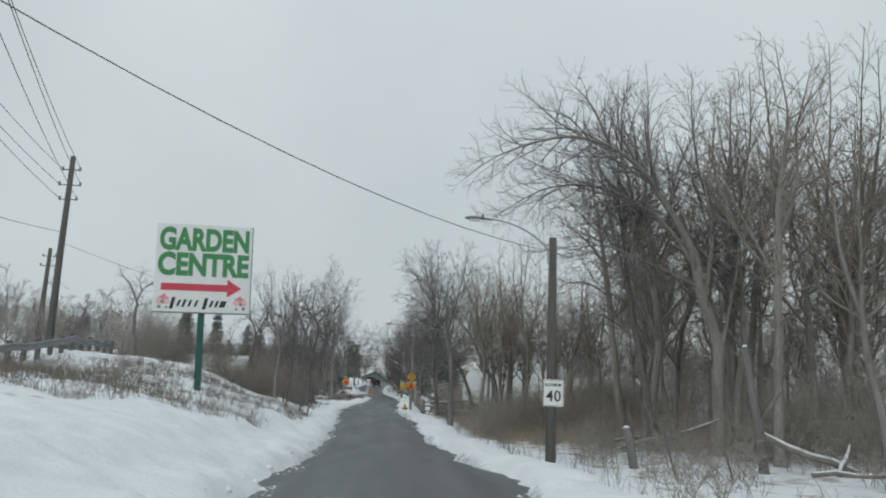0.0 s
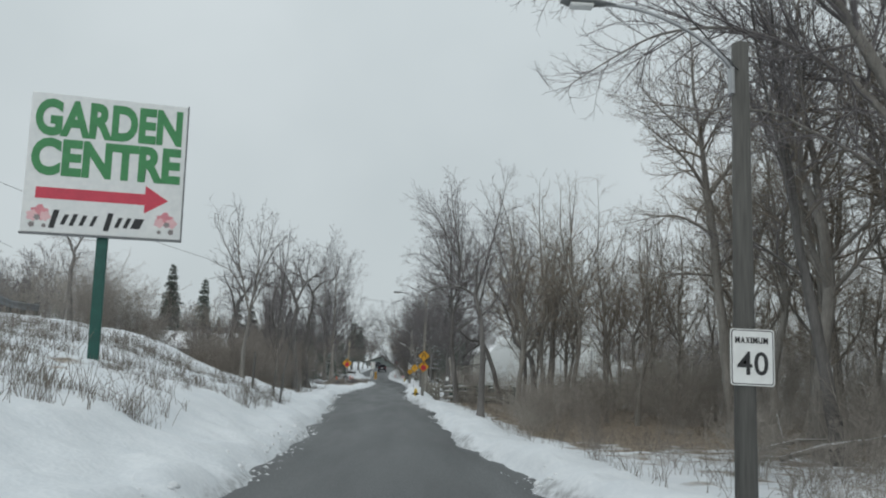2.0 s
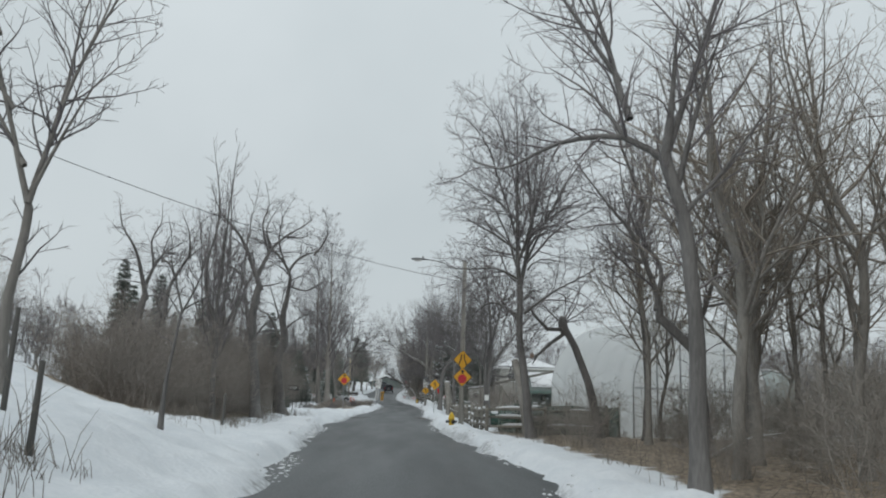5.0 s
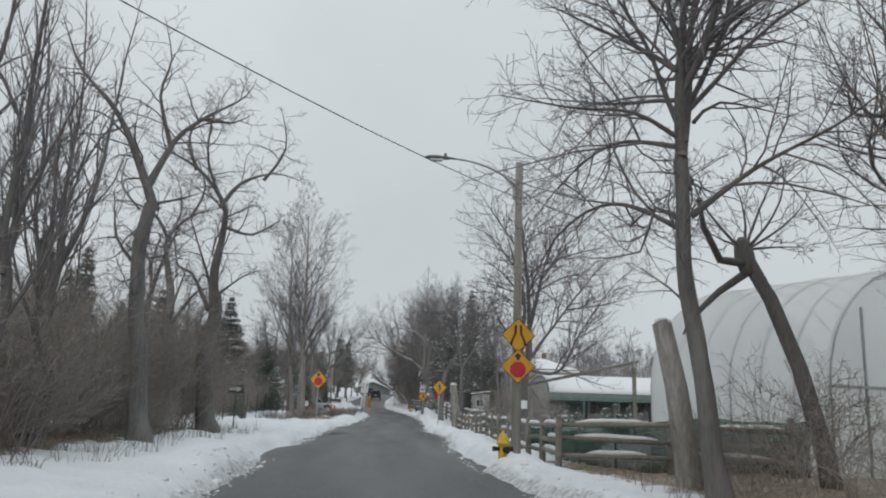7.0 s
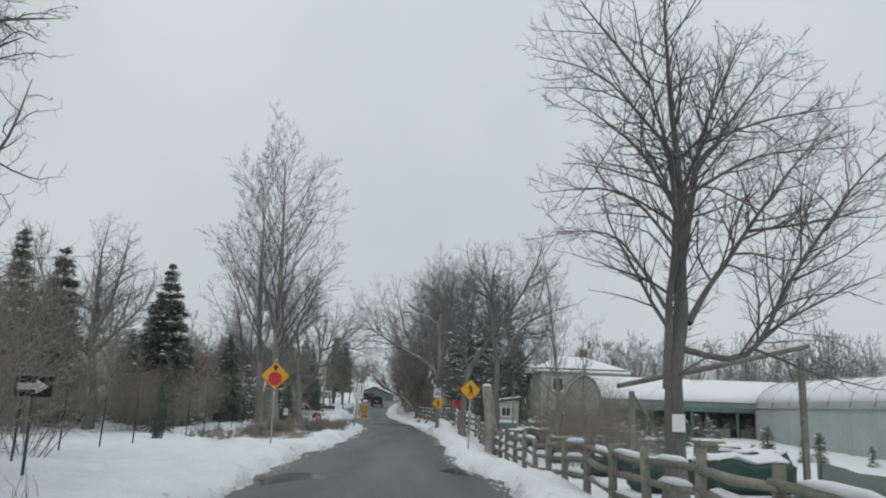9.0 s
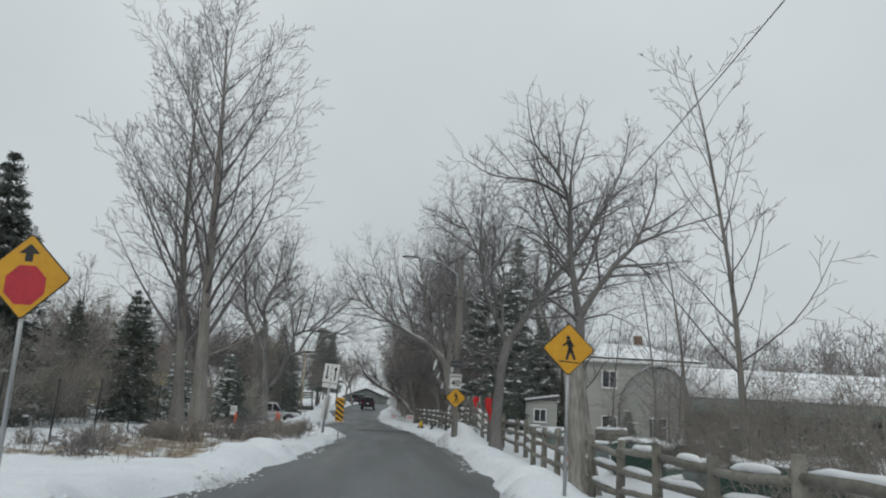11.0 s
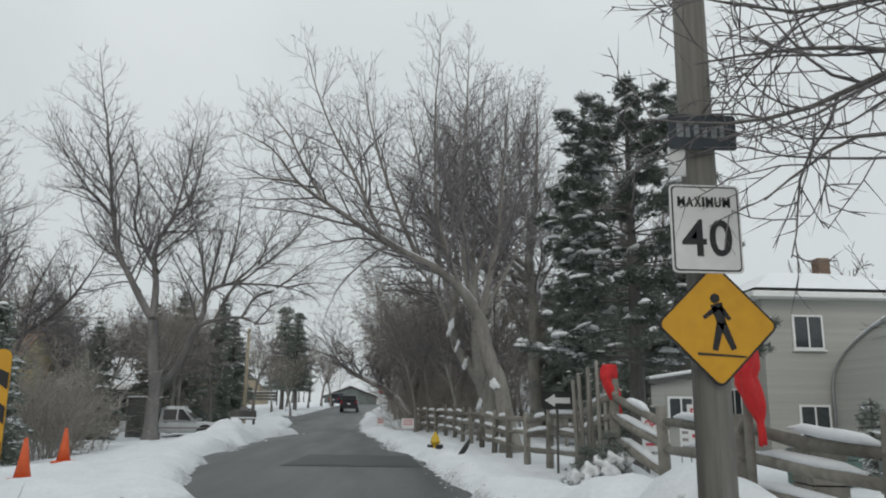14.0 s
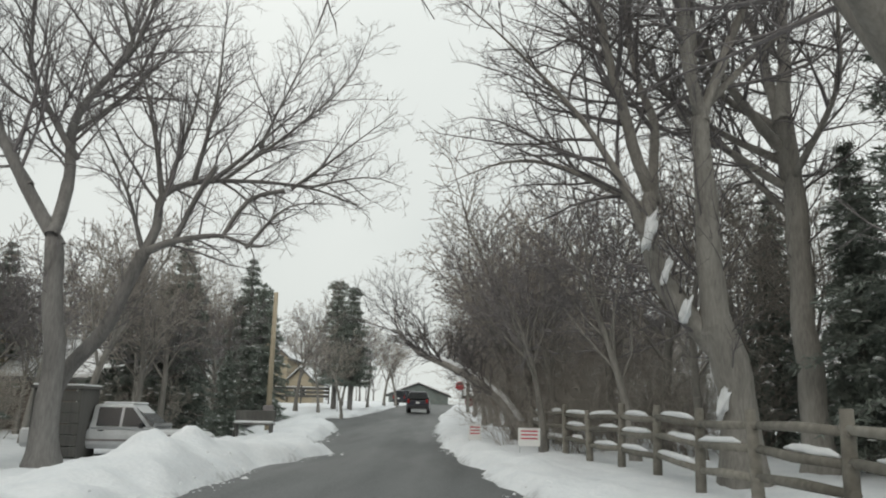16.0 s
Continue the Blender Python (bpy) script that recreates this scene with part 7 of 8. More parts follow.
# ---- buildings ----
def window(parent, c, w, h, axis="y", side=-1):
    """A framed pane on a wall that faces along an axis."""
    x, y, z = c
    def s3(a, b, t):
        return (a, t, b) if axis == "y" else (t, a, b)
    def at(off, dx=0.0, dz=0.0):
        return (x + dx, y + side * off, z + dz) if axis == "y" else (x + side * off, y + dx, z + dz)
    wd = part("window", slab(at(0.03), s3(w + .14, h + .14, 0.06), 0.006), WHITE, parent, "white window frame")
    part("pane", slab(at(0.058), s3(w, h, 0.012)), WINDOWGLASS, wd)
    part("mullion", slab(at(0.07), s3(0.05, h, 0.02)), WHITE, wd)
    part("sill", slab(at(0.07, 0, -h / 2 - .1), s3(w + .22, 0.05, 0.12), 0.006), WHITE, wd)
    return wd


def gable_house(name, label, x0, x1, y0, y1, zb, ze, zr, wall, roof, snow=True, ridge="x", windows=()):
    ob = thing(name, (x0 + x1) / 2, (y0 + y1) / 2, 0, label, "house")
    hx, hy = (x1 - x0) / 2, (y1 - y0) / 2
    part("wall", slab((0, 0, (zb + ze) / 2), (2 * hx, 2 * hy, ze - zb), 0.01), wall, ob)
    e = 0.45
    if ridge == "x":
        tri_ = ((-hy, ze), (hy, ze), (0, zr - 0.12))
        ends = [[(x, a, b) for a, b in tri_] for x in (-hx, hx)]
    else:
        tri_ = ((-hx, ze), (hx, ze), (0, zr - 0.12))
        ends = [[(a, y, b) for a, b in tri_] for y in (-hy, hy)]
    for co in ends:
        bm = bmesh.new()
        bm.faces.new([bm.verts.new(c) for c in co])
        thicken(bm, 0.04)
        part("gable", bm, wall, ob)
    half = hy if ridge == "x" else hx
    run = hx if ridge == "x" else hy
    for s in (-1, 1):
        slope = (zr - ze) / half
        for nm, m_, t0, t1 in (("roof", roof, 0.0, 0.14),) + ((("roof_snow", SNOWCAP, 0.145, 0.30),) if snow else ()):
            bm = bmesh.new()
            sh = 0.12 if nm == "roof_snow" else 0
            a, b = half + e - sh, 0.0
            za, zc = ze - slope * (e - sh), zr
            pr = [(a, za + t0), (b, zc + t0), (b, zc + t1), (a, za + t1)]
            ring = []
            for q in (-run - e + sh, run + e - sh):
                ring.append([bm.verts.new((q, s * u_, v_) if ridge == "x" else (s * u_, q, v_)) for u_, v_ in pr])
            for k in range(4):
                bm.faces.new((ring[0][k], ring[0][(k + 1) % 4], ring[1][(k + 1) % 4], ring[1][k]))
            bm.faces.new(ring[0])
            bm.faces.new(ring[1][::-1])
            bmesh.ops.recalc_face_normals(bm, faces=bm.faces)
            part(nm, bm, m_, ob, "thick snow lying on the roof" if nm == "roof_snow" else "")
    for wx, wz, w, h in windows:
        window(ob, (wx, -hy, wz), w, h)
    return ob


# grey two-storey farmhouse with a hipped snowy roof
HX, HY = 16.1, 144.2
fh = thing("farmhouse", HX, HY, 0, "grey-sided two-storey farmhouse with snow on its hipped roof", "house")
part("wall", slab((0, 0, 2.2), (7.4, 8.2, 5.7), 0.01), SIDING, fh)
part("eave", slab((0, 0, 5.08), (8.4, 9.2, 0.2), 0.02), WHITE, fh)
for nm, m_, t, e in (("roof", DARKROOF, 5.18, 4.15), ("roof_snow", SNOWCAP, 5.30, 4.05)):
    bm = bmesh.new()
    lo = [bm.verts.new(p) for p in ((-e, -4.5, t), (e, -4.5, t), (e, 4.5, t), (-e, 4.5, t))]
    up_ = [bm.verts.new(p) for p in ((-1.2, 0, t + 1.35), (1.2, 0, t + 1.35))]
    bm.faces.new((lo[0], lo[1], up_[1], up_[0]))
    bm.faces.new((lo[1], lo[2], up_[1]))
    bm.faces.new((lo[2], lo[3], up_[0], up_[1]))
    bm.faces.new((lo[3], lo[0], up_[0]))
    bm.faces.new(lo[::-1])
    part(nm, bm, m_, fh)
part("chimney", slab((1.2, 0.6, 6.9), (0.5, 0.5, 0.9), 0.02), BROWNROOF, fh)
for wx, wz in ((-2.2, 3.9), (1.4, 3.9), (-2.2, 1.0)):
    window(fh, (wx, -4.1, wz), 0.9, 1.0)
for wy, wz in ((-1.8, 1.6), (1.4, 3.9)):
    window(fh, (-3.7, wy, wz), 0.9, 0.95, "x", -1)
ob = thing("lean_to", 9.3, 141.0, 0, "small grey lean-to shed with a window", "shed")
part("wall", slab((0, 0, 0.8), (2.0, 3.4, 3.0), 0.01), SIDING, ob)
part("roof", slab((0, 0, 2.36), (2.3, 3.8, 0.12), 0.01, pose(0, 0, 0, 0, -9, 0)), DARKROOF, ob)
part("roof_snow", slab((0, 0, 2.48), (2.2, 3.7, 0.12), 0.03, pose(0, 0, 0, 0, -9, 0)), SNOWCAP, ob)
window(ob, (-0.1, -1.7, 1.35), 0.7, 0.7)


def deck():
    ob = thing("deck", 7.4, 144.5, 0, "raised wooden deck with a railing and snow on its boards", "deck")
    part("platform", slab((0.6, 0, 0.72), (3.2, 3.0, 0.14), 0.01), FENCEWOOD, ob)
    part("snow", slab((0.6, 0, 0.84), (3.0, 2.8, 0.10), 0.03), SNOWCAP, ob)
    for x in (-.9, .6, 2.1):
        part("post", slab((x, -1.42, 0.6), (.1, .1, 2.2), .006), POLEWOOD, ob)
    part("rail", slab((0.6, -1.42, 1.66), (3.2, .09, .06), .006), POLEWOOD, ob)
    for k in range(18):
        part("baluster", slab((-.85 + k * .17, -1.42, 1.22), (.035, .035, .82)), POLEWOOD, ob)
    for k in range(12):
        part("baluster", slab((-.95, -1.3 + k * .22, 1.22), (.035, .035, .82)), POLEWOOD, ob)
    part("rail", slab((-.95, 0, 1.66), (.09, 2.9, .06), .006), POLEWOOD, ob)


deck()


def arch_section(half, zs, zt, n=18, zb=-0.7):
    pts = [(-half, zb), (-half, zs)]
    pts += [(-half * math.cos(math.pi * k / n), zs + (zt - zs) * math.sin(math.pi * k / n)) for k in range(1, n)]
    return pts + [(half, zs), (half, zb)]


def barrel(name, label, cx, cy, half, length, zs, zt, axis, skin, end_mat, snow=False, ribs=7, category="greenhouse", open_front=False):
    ob = thing(name, cx, cy, 0, label, category)
    sec = arch_section(half, zs, zt)
    def place(u_, v_, w):
        return (u_, w, v_) if axis == "y" else (w, u_, v_)
    bm = bmesh.new()
    n = 10
    rings = [[bm.verts.new(place(u_, v_ + (0.03 * math.sin(k * 2.1) if 2 < i < len(sec) - 2 else 0), -length / 2 + length * k / n)) for i, (u_, v_) in enumerate(sec)] for k in range(n + 1)]
    for a, b in zip(rings, rings[1:]):
        for i in range(1 if open_front else 0, len(sec) - 1):
            bm.faces.new((a[i], a[i + 1], b[i + 1], b[i])).smooth = True
    part("skin", bm, skin, ob)
    for s in (-1, 1):
        bm = bmesh.new()
        rim_ = [bm.verts.new(place(u_, v_, s * (length / 2 - .05))) for u_, v_ in sec]
        hub_ = bm.verts.new(place(0, zs, s * (length / 2 - .05)))
        for i in range(len(sec)):
            bm.faces.new((rim_[i], rim_[(i + 1) % len(sec)], hub_))
        bmesh.ops.recalc_face_normals(bm, faces=bm.faces)
        thicken(bm, 0.05)
        part("end_wall", bm, end_mat, ob)
    for k in range(ribs):
        w = -length / 2 + length * k / (ribs - 1)
        part("hoop", bar([place(u_ * .992, v_ - (.03 if i > 1 else 0), w) for i, (u_, v_) in enumerate(sec)], .03, 6), STEEL, ob)
    if snow:
        bm = bmesh.new()
        top = [(-half * math.cos(a) * 1.005, zs + (zt - zs) * math.sin(a)) for a in [math.pi * (.06 + .88 * k / 14) for k in range(15)]]
        th = [.03 if k in (0, 14) else .11 for k in range(15)]
        r2 = []
        for k in range(n + 1):
            w = -length / 2 + .2 + (length - .4) * k / n
            r2.append([bm.verts.new(place(u_, v_ + t + .02, w)) for (u_, v_), t in zip(top, th)])
        for a, b in zip(r2, r2[1:]):
            for i in range(14):
                bm.faces.new((a[i], a[i + 1], b[i + 1], b[i])).smooth = True
        thicken(bm, 0.06)
        part("roof_snow", bm, SNOWCAP, ob, "blanket of snow on the curved roof")
    return ob


hh = barrel("hoop_house", "tall hoop house skinned in milky polythene", 12.7, 75.4, 4.2, 6.0, 1.9, 5.2, "y", FILM, FILM)
hh.matrix_basis = pose(12.7, 75.4, 0, 0, 0, 25.5)
for k in range(5):
    part("upright", slab((-2.8 + 1.4 * k, -3.02, 1.7), (.06, .05, 4.4)), STEEL, hh)
part("crossbar", slab((0, -3.03, 1.9), (8.2, .05, .08)), STEEL, hh)
sg = barrel("sales_shed", "long open-fronted farm shop with snow on its barrel roof", 28.5, 134.0, 6.0, 28.0, 2.1, 4.25, "x", GHGREY, SIDING, True, 8, "farm shop", True)
part("fascia", slab((0, -6.08, 2.0), (28, .14, .34), .01), GHGREEN, sg)
for k in range(9):
    part("post", slab((-13.9 + 3.4 * k, -6.0, .7), (.16, .16, 2.9), .01), GHGREEN, sg)
for k in range(8):
    part("display_bench", slab((-12.2 + 3.4 * k, -5.2, 0.2), (2.6, .9, .9), .01), FENCEWOOD, sg)
part("back_shelf", slab((0, -3.9, 1.1), (26, .4, .08), .01), FENCEWOOD, sg)
part("partition", slab((0, -4.2, 0.7), (27.6, .1, 3.0)), GHGREY, sg)
for k, (y, w) in enumerate(((-2.6, 1.1), (-1.0, 1.1))):
    window(sg, (-14.0, y, 0.9), w, 1.0, "x", -1)
tn = barrel("plant_tunnel", "long low polytunnel of milky sheeting with snow on its ribbed roof", 28.5, 112.5, 2.7, 29.5, 2.2, 4.0, "y", GHMILK, GHMILK, True, 13)
for k in range(13):
    w = -14.4 + 2.4 * k
    part("rib", bar([(-2.74 * math.cos(a), w, 2.2 + 2.0 * math.sin(a)) for a in [math.pi * (.02 + .96 * q / 10) for q in range(11)]], .035, 5), STEEL, tn)
part("gutter", slab((-2.76, 0, 2.2), (.12, 29.5, .1), .01), STEEL, tn)
gable_house("yellow_house", "pale yellow bungalow with a brown shingle roof", -33.0, -22.2, 164, 172, -.6, 3.9, 6.6, YELLOWWALL, BROWNROOF, False, "x", ((2.6, 1.6, 1.4, 1.1), (-1.5, 1.6, 1.4, 1.1)))
gable_house("tan_house", "tan two-storey house with a steep gable", -26.0, -19.2, 222, 232, 1.0, 7.4, 10.3, TANWALL, DARKROOF, True, "y", ((.4, 6.6, 1.1, 1.2),))
gable_house("brown_house", "dark brown boarded house with a white window and snowy eaves", -21.5, -15.4, 170, 177, -.6, 2.7, 4.7, BROWNWALL, DARKROOF, True, "x", ((1.0, 1.9, 1.0, .95),))
gable_house("tan_wing", "low tan garage wing beside a taller house", -19.1, -16.4, 222.5, 231, 1.0, 4.9, 6.2, TANWALL, DARKROOF, True, "y", ((0, 3.6, 1.2, 1.0),))
gable_house("dark_house", "low dark bungalow at the road's end with snowy gable roof", -9.6, -1.2, 246, 254, 2.0, 4.0, 5.6, GHGREY, DARKROOF, True, "y", ())
gable_house("red_house", "low red-walled house with a snowy roof", 1.0, 9.0, 228, 236, 1.2, 3.6, 5.2, REDBROWN, DARKROOF, True, "x", ((-2, 2.9, 1.2, .8),))
gable_house("white_house", "pale house on the slope among spruces with snowy roof", -25.0, -16.5, 96, 103, .3, 3.0, 4.6, GHGREY, DARKROOF, True, "x", ((1.5, 2.0, 1.2, .9),))


pot_tree = [conifer(120 + i, 1.3, 0.48, NEEDLE, 0.03, droop=0.1, base=0.04, tiers=9, tuft=0.07, ragged=0.4, dense=30, blades=6) for i in range(2)]
rng = random.Random(31)
for i in range(40):
    y = rng.uniform(104, 131)
    x = 8.2 + rng.random() ** 1.3 * 14
    place_conifer(pot_tree[i % 2], x, y, "small potted evergreen of the garden centre yard", rng.uniform(0, 360), rng.uniform(0.6, 1.35), group="potted evergreens", name="potted_evergreen")
for i in range(16):
    place_conifer(pot_tree[i % 2], 15.6 + 1.7 * (i // 2) + rng.random(), 128.8 + rng.uniform(-.2, .3), "small evergreen on the display bench", rng.uniform(0, 360), rng.uniform(0.5, 0.9), z=0.65, group="evergreens on the benches", name="potted_evergreen")


def crate(x, y, w, d, h, rz, material, label):
    o = thing("plant_crate", x, y, gz(x, y), label, "crate", "crates and stacks of the yard", rz)
    n = max(2, int(h / .16))
    for k in range(n):
        part("slat", slab((0, -d / 2, h * (k + .5) / n), (w, .025, h / n - .025)), material, o)
        part("slat", slab((-w / 2, 0, h * (k + .5) / n), (.025, d - .05, h / n - .025)), material, o)
    part("body", slab((0, 0, h / 2 - .02), (w - .06, d - .06, h - .02)), BLACK if material is FENCEWOOD else material, o)
    part("snow", slab((0, 0, h + .05), (w * .98, d * .98, .13), .045), SNOWCAP, o, "pillow of snow on top")


rng = random.Random(33)
for i in range(26):
    y = rng.uniform(103, 132)
    crate(6.6 + rng.random() * 7.5, y, rng.uniform(.5, 1.4), rng.uniform(.4, .9), rng.uniform(.3, .95), rng.uniform(-25, 25), (FENCEWOOD, GHGREEN, FENCEWOOD, GHGREY)[i % 4], "slatted crate of garden goods with snow on top")
for i in range(12):
    y = rng.uniform(104, 130)
    x = 6.2 + rng.random() * 5
    o = thing("goods_bag", x, y, gz(x, y) - .02, "pale plastic sack of garden goods dusted with snow", "sack", "sacks of the yard", rng.uniform(0, 180))
    bm = bmesh.new()
    bmesh.ops.create_icosphere(bm, subdivisions=2, radius=1)
    for v in bm.verts:
        q = 1 + .2 * noise.noise(v.co * 1.7 + Vector((x, y, 0)))
        v.co = Vector((v.co.x * .42 * q, v.co.y * .27 * q, (v.co.z * .16 + .15) * q))
    part("sack", bm, WHITE, o)


# ---- vehicles ----
def wheel(parent, x, y, z, r, w, side):
    bm = bmesh.new()
    tube(bm, [(x, y - w / 2, z), (x, y - w * .4, z), (x, y + w * .4, z), (x, y + w / 2, z)], [r * .9, r, r, r * .9], 20)
    t = part("wheel", bm, RUBBER, parent, "black tyre")
    part("rim", bar([(x, y + side * w * .3, z), (x, y + side * (w / 2 + .012), z)], r * .6, 14), STEEL, t)
    return t


def loft(sections):
    """A body from cross-sections (x, half width low, half width high, z low, z mid, z high)."""
    bm = bmesh.new()
    rings = []
    for x, wl_, wh, z0, z1, z2 in sections:
        o = [(-wl_ * .9, z0), (-wl_, z0 + .12), (-wl_, z1), (-wh, z2 - .05), (-wh * .88, z2), (wh * .88, z2), (wh, z2 - .05), (wl_, z1), (wl_, z0 + .12), (wl_ * .9, z0)]
        rings.append([bm.verts.new((x, a, b)) for a, b in o])
    for a, b in zip(rings, rings[1:]):
        for k in range(10):
            bm.faces.new((a[k], a[(k + 1) % 10], b[(k + 1) % 10], b[k]))
    bm.faces.new(rings[0][::-1])
    bm.faces.new(rings[-1])
    bmesh.ops.recalc_face_normals(bm, faces=bm.faces)
    bmesh.ops.bevel(bm, geom=[e for e in bm.edges if e.calc_face_angle(0) > .5], offset=.03, segments=2, affect="EDGES", profile=.6)
    return bm


def pickup(x, y, z, rz):
    ob = thing("pickup_truck", x, y, z, "white pickup truck parked behind the snow bank", "pickup truck", rz=rz)
    part("body", loft([(-2.5, .9, .88, .5, .8, 1.02), (-.55, .92, .9, .48, .85, 1.03), (.9, .92, .86, .48, .85, 1.04), (2.35, .88, .78, .5, .8, .96), (2.5, .82, .7, .52, .74, .86)]), CARWHITE, ob)
    part("cab", loft([(-.62, .88, .66, .98, 1.05, 1.68), (-.4, .89, .70, .98, 1.05, 1.72), (.45, .89, .70, .98, 1.05, 1.72), (1.15, .88, .60, .98, 1.02, 1.08)]), CARWHITE, ob)
    for s in (-1, 1):
        for x0, x1, top in ((-.45, .18, .30), (.26, .85, .30)):
            bm = bmesh.new()
            y0, y1 = s * .895, s * .742
            slope = .38 if x0 > 0 else 0
            vs = [bm.verts.new(v) for v in ((x0, y0, 1.10), (x1 + .08 * (x0 > 0), y0, 1.10), (x1 - slope, y1, 1.62), (x0, y1, 1.62))]
            bm.faces.new(vs)
            thicken(bm, .012)
            part("side_window", bm, CARGLASS, ob, "dark side glass")
        part("mirror", slab((.82, s * 1.02, 1.14), (.08, .2, .16), .02), BLACK, ob)
        part("door_handle", slab((-.3, s * .925, .98), (.16, .03, .035), .008), BLACK, ob)
        part("side_moulding", slab((0, s * .925, .72), (4.2, .02, .06), .006), GREYINK, ob)
        for wx in (-1.6, 1.62):
            wheel(ob, wx, s * .82, .38, .38, .24, s)
            part("wheel_arch", bar([(wx, s * .86, .42), (wx, s * .925, .42)], .47, 20), BLACK, ob)
    bm = bmesh.new()
    bm.faces.new([bm.verts.new(v) for v in ((1.17, -.78, 1.09), (1.17, .78, 1.09), (.5, .62, 1.66), (.5, -.62, 1.66))])
    thicken(bm, .012)
    part("windscreen", bm, CARGLASS, ob)
    part("roof_snow", slab((0.05, 0, 1.75), (.9, 1.2, .06), .02), SNOWCAP, ob)
    part("bumper", slab((2.5, 0, .52), (.12, 1.7, .2), .03), GREYINK, ob)
    for s in (-1, 1):
        part("headlight", slab((2.46, s * .6, .78), (.06, .34, .16), .02), WHITE, ob)


pickup(-10.4, 156.9, -0.30, 4)


def suv(x, y, z, rz, paint, label):
    ob = thing("car", x, y, z, label, "car", rz=rz)
    part("body", loft([(-2.25, .86, .84, .42, .8, 1.02), (-2.1, .92, .9, .36, .85, 1.06), (1.0, .93, .9, .36, .85, 1.06), (2.1, .88, .78, .38, .8, .98), (2.25, .8, .7, .44, .7, .84)]), paint, ob)
    part("cabin", loft([(-2.18, .86, .66, 1.0, 1.06, 1.66), (-1.9, .88, .68, 1.0, 1.06, 1.76), (.2, .88, .68, 1.0, 1.06, 1.76), (1.15, .86, .58, 1.0, 1.03, 1.1)]), paint, ob)
    bm = bmesh.new()
    bm.faces.new([bm.verts.new(v) for v in ((-2.225, -.72, 1.12), (-2.225, .72, 1.12), (-2.17, .6, 1.6), (-2.17, -.6, 1.6))])
    thicken(bm, .014)
    part("rear_window", bm, CARGLASS, ob)
    for s in (-1, 1):
        part("tail_light", slab((-2.26, s * .74, .96), (.05, .18, .3), .015), TAILRED, ob, "red tail light")
        for wx in (-1.4, 1.4):
            wheel(ob, wx, s * .82, .35, .35, .22, s)
        bm = bmesh.new()
        bm.faces.new([bm.verts.new(v) for v in ((-1.9, s * .892, 1.1), (.85, s * .892, 1.1), (.15, s * .73, 1.66), (-1.8, s * .73, 1.66))])
        thicken(bm, .012)
        part("side_window", bm, CARGLASS, ob)
    part("bumper", slab((-2.28, 0, .5), (.1, 1.7, .22), .03), BLACK, ob)
    part("licence_plate", slab((-2.3, 0, .82), (.02, .3, .15), .004), WHITE, ob)


suv(-3.5, 200.0, float(road_z(200)), 90, CARDARK, "dark blue car on the road ahead seen from behind")
suv(-5.6, 226.0, float(road_z(226)) + .05, 60, CARDARK, "dark car parked by the far houses")


# ---- small things ----
def hydrant(x, y, rz, label, h=0.8):
    ob = thing("fire_hydrant", x, y, min(gz(x, y) - .12, -.17), label, "fire hydrant", "yellow fire hydrants", rz)
    bm = bmesh.new()
    prof = [(0, .15), (.06, .15), (.07, .11), (.5 * h, .105), (.62 * h, .11), (.64 * h, .15), (.69 * h, .15), (.7 * h, .13), (.82 * h, .115), (.92 * h, .07), (.95 * h, .035), (1.02 * h, .035)]
    tube(bm, [(0, 0, a) for a, _ in prof], [r for _, r in prof], 14)
    part("barrel", bm, HYDRANT, ob)
    for s in (-1, 1):
        part("side_cap", bar([(s * .1, 0, .52 * h), (s * .2, 0, .52 * h), (s * .21, 0, .52 * h), (s * .24, 0, .52 * h)], [.05, .05, .06, .06], 10), BLACK, ob, "black outlet cap")
    part("front_cap", bar([(0, -.1, .5 * h), (0, -.19, .5 * h), (0, -.195, .5 * h), (0, -.22, .5 * h)], [.065, .065, .08, .08], 12), BLACK, ob, "black round outlet cap")


hydrant(2.3, 70.4, 20, "yellow fire hydrant with black caps in front of a pole")
hydrant(1.64, 138.8, 30, "yellow fire hydrant standing in the snow bank", .82)


def cloth(x, y, top, length, label, lean):
    ob = thing("red_cloth", x, y, top, label, "decoration", "red cloth decorations")
    bm = bmesh.new()
    rings = []
    n, m = 26, 22
    for i in range(n + 1):
        f = i / n
        r = .04 + .115 * math.sin(math.pi * min(1, f * 1.1 + .16)) ** .7 * (1 - .45 * f)
        r *= 1 - .22 * math.exp(-((f - .30) / .06) ** 2)
        cx = lean * f * f - .03 * math.sin(f * 6)
        ring = []
        for k in range(m):
            a = k * 2 * math.pi / m
            q = r * (1 + .22 * math.sin(3 * a + f * 4) + .30 * noise.noise(Vector((math.cos(a) * 1.6, math.sin(a) * 1.6, f * 5 + x))))
            ring.append(bm.verts.new((cx + math.cos(a) * q, math.sin(a) * q * .75, -length * f + .05 * noise.noise(Vector((math.cos(a) * 2, f * 3, y))))))
        rings.append(ring)
    for a, b in zip(rings, rings[1:]):
        for k in range(m):
            bm.faces.new((a[k], a[(k + 1) % m], b[(k + 1) % m], b[k])).smooth = True
    bm.faces.new(rings[0])
    bm.faces.new(rings[-1][::-1])
    bmesh.ops.recalc_face_normals(bm, faces=bm.faces)
    part("cloth", bm, CLOTHRED, ob)
    part("tie", bar([(0, 0, -.02), (0, .12, .1)], .012, 6), BLACK, ob)


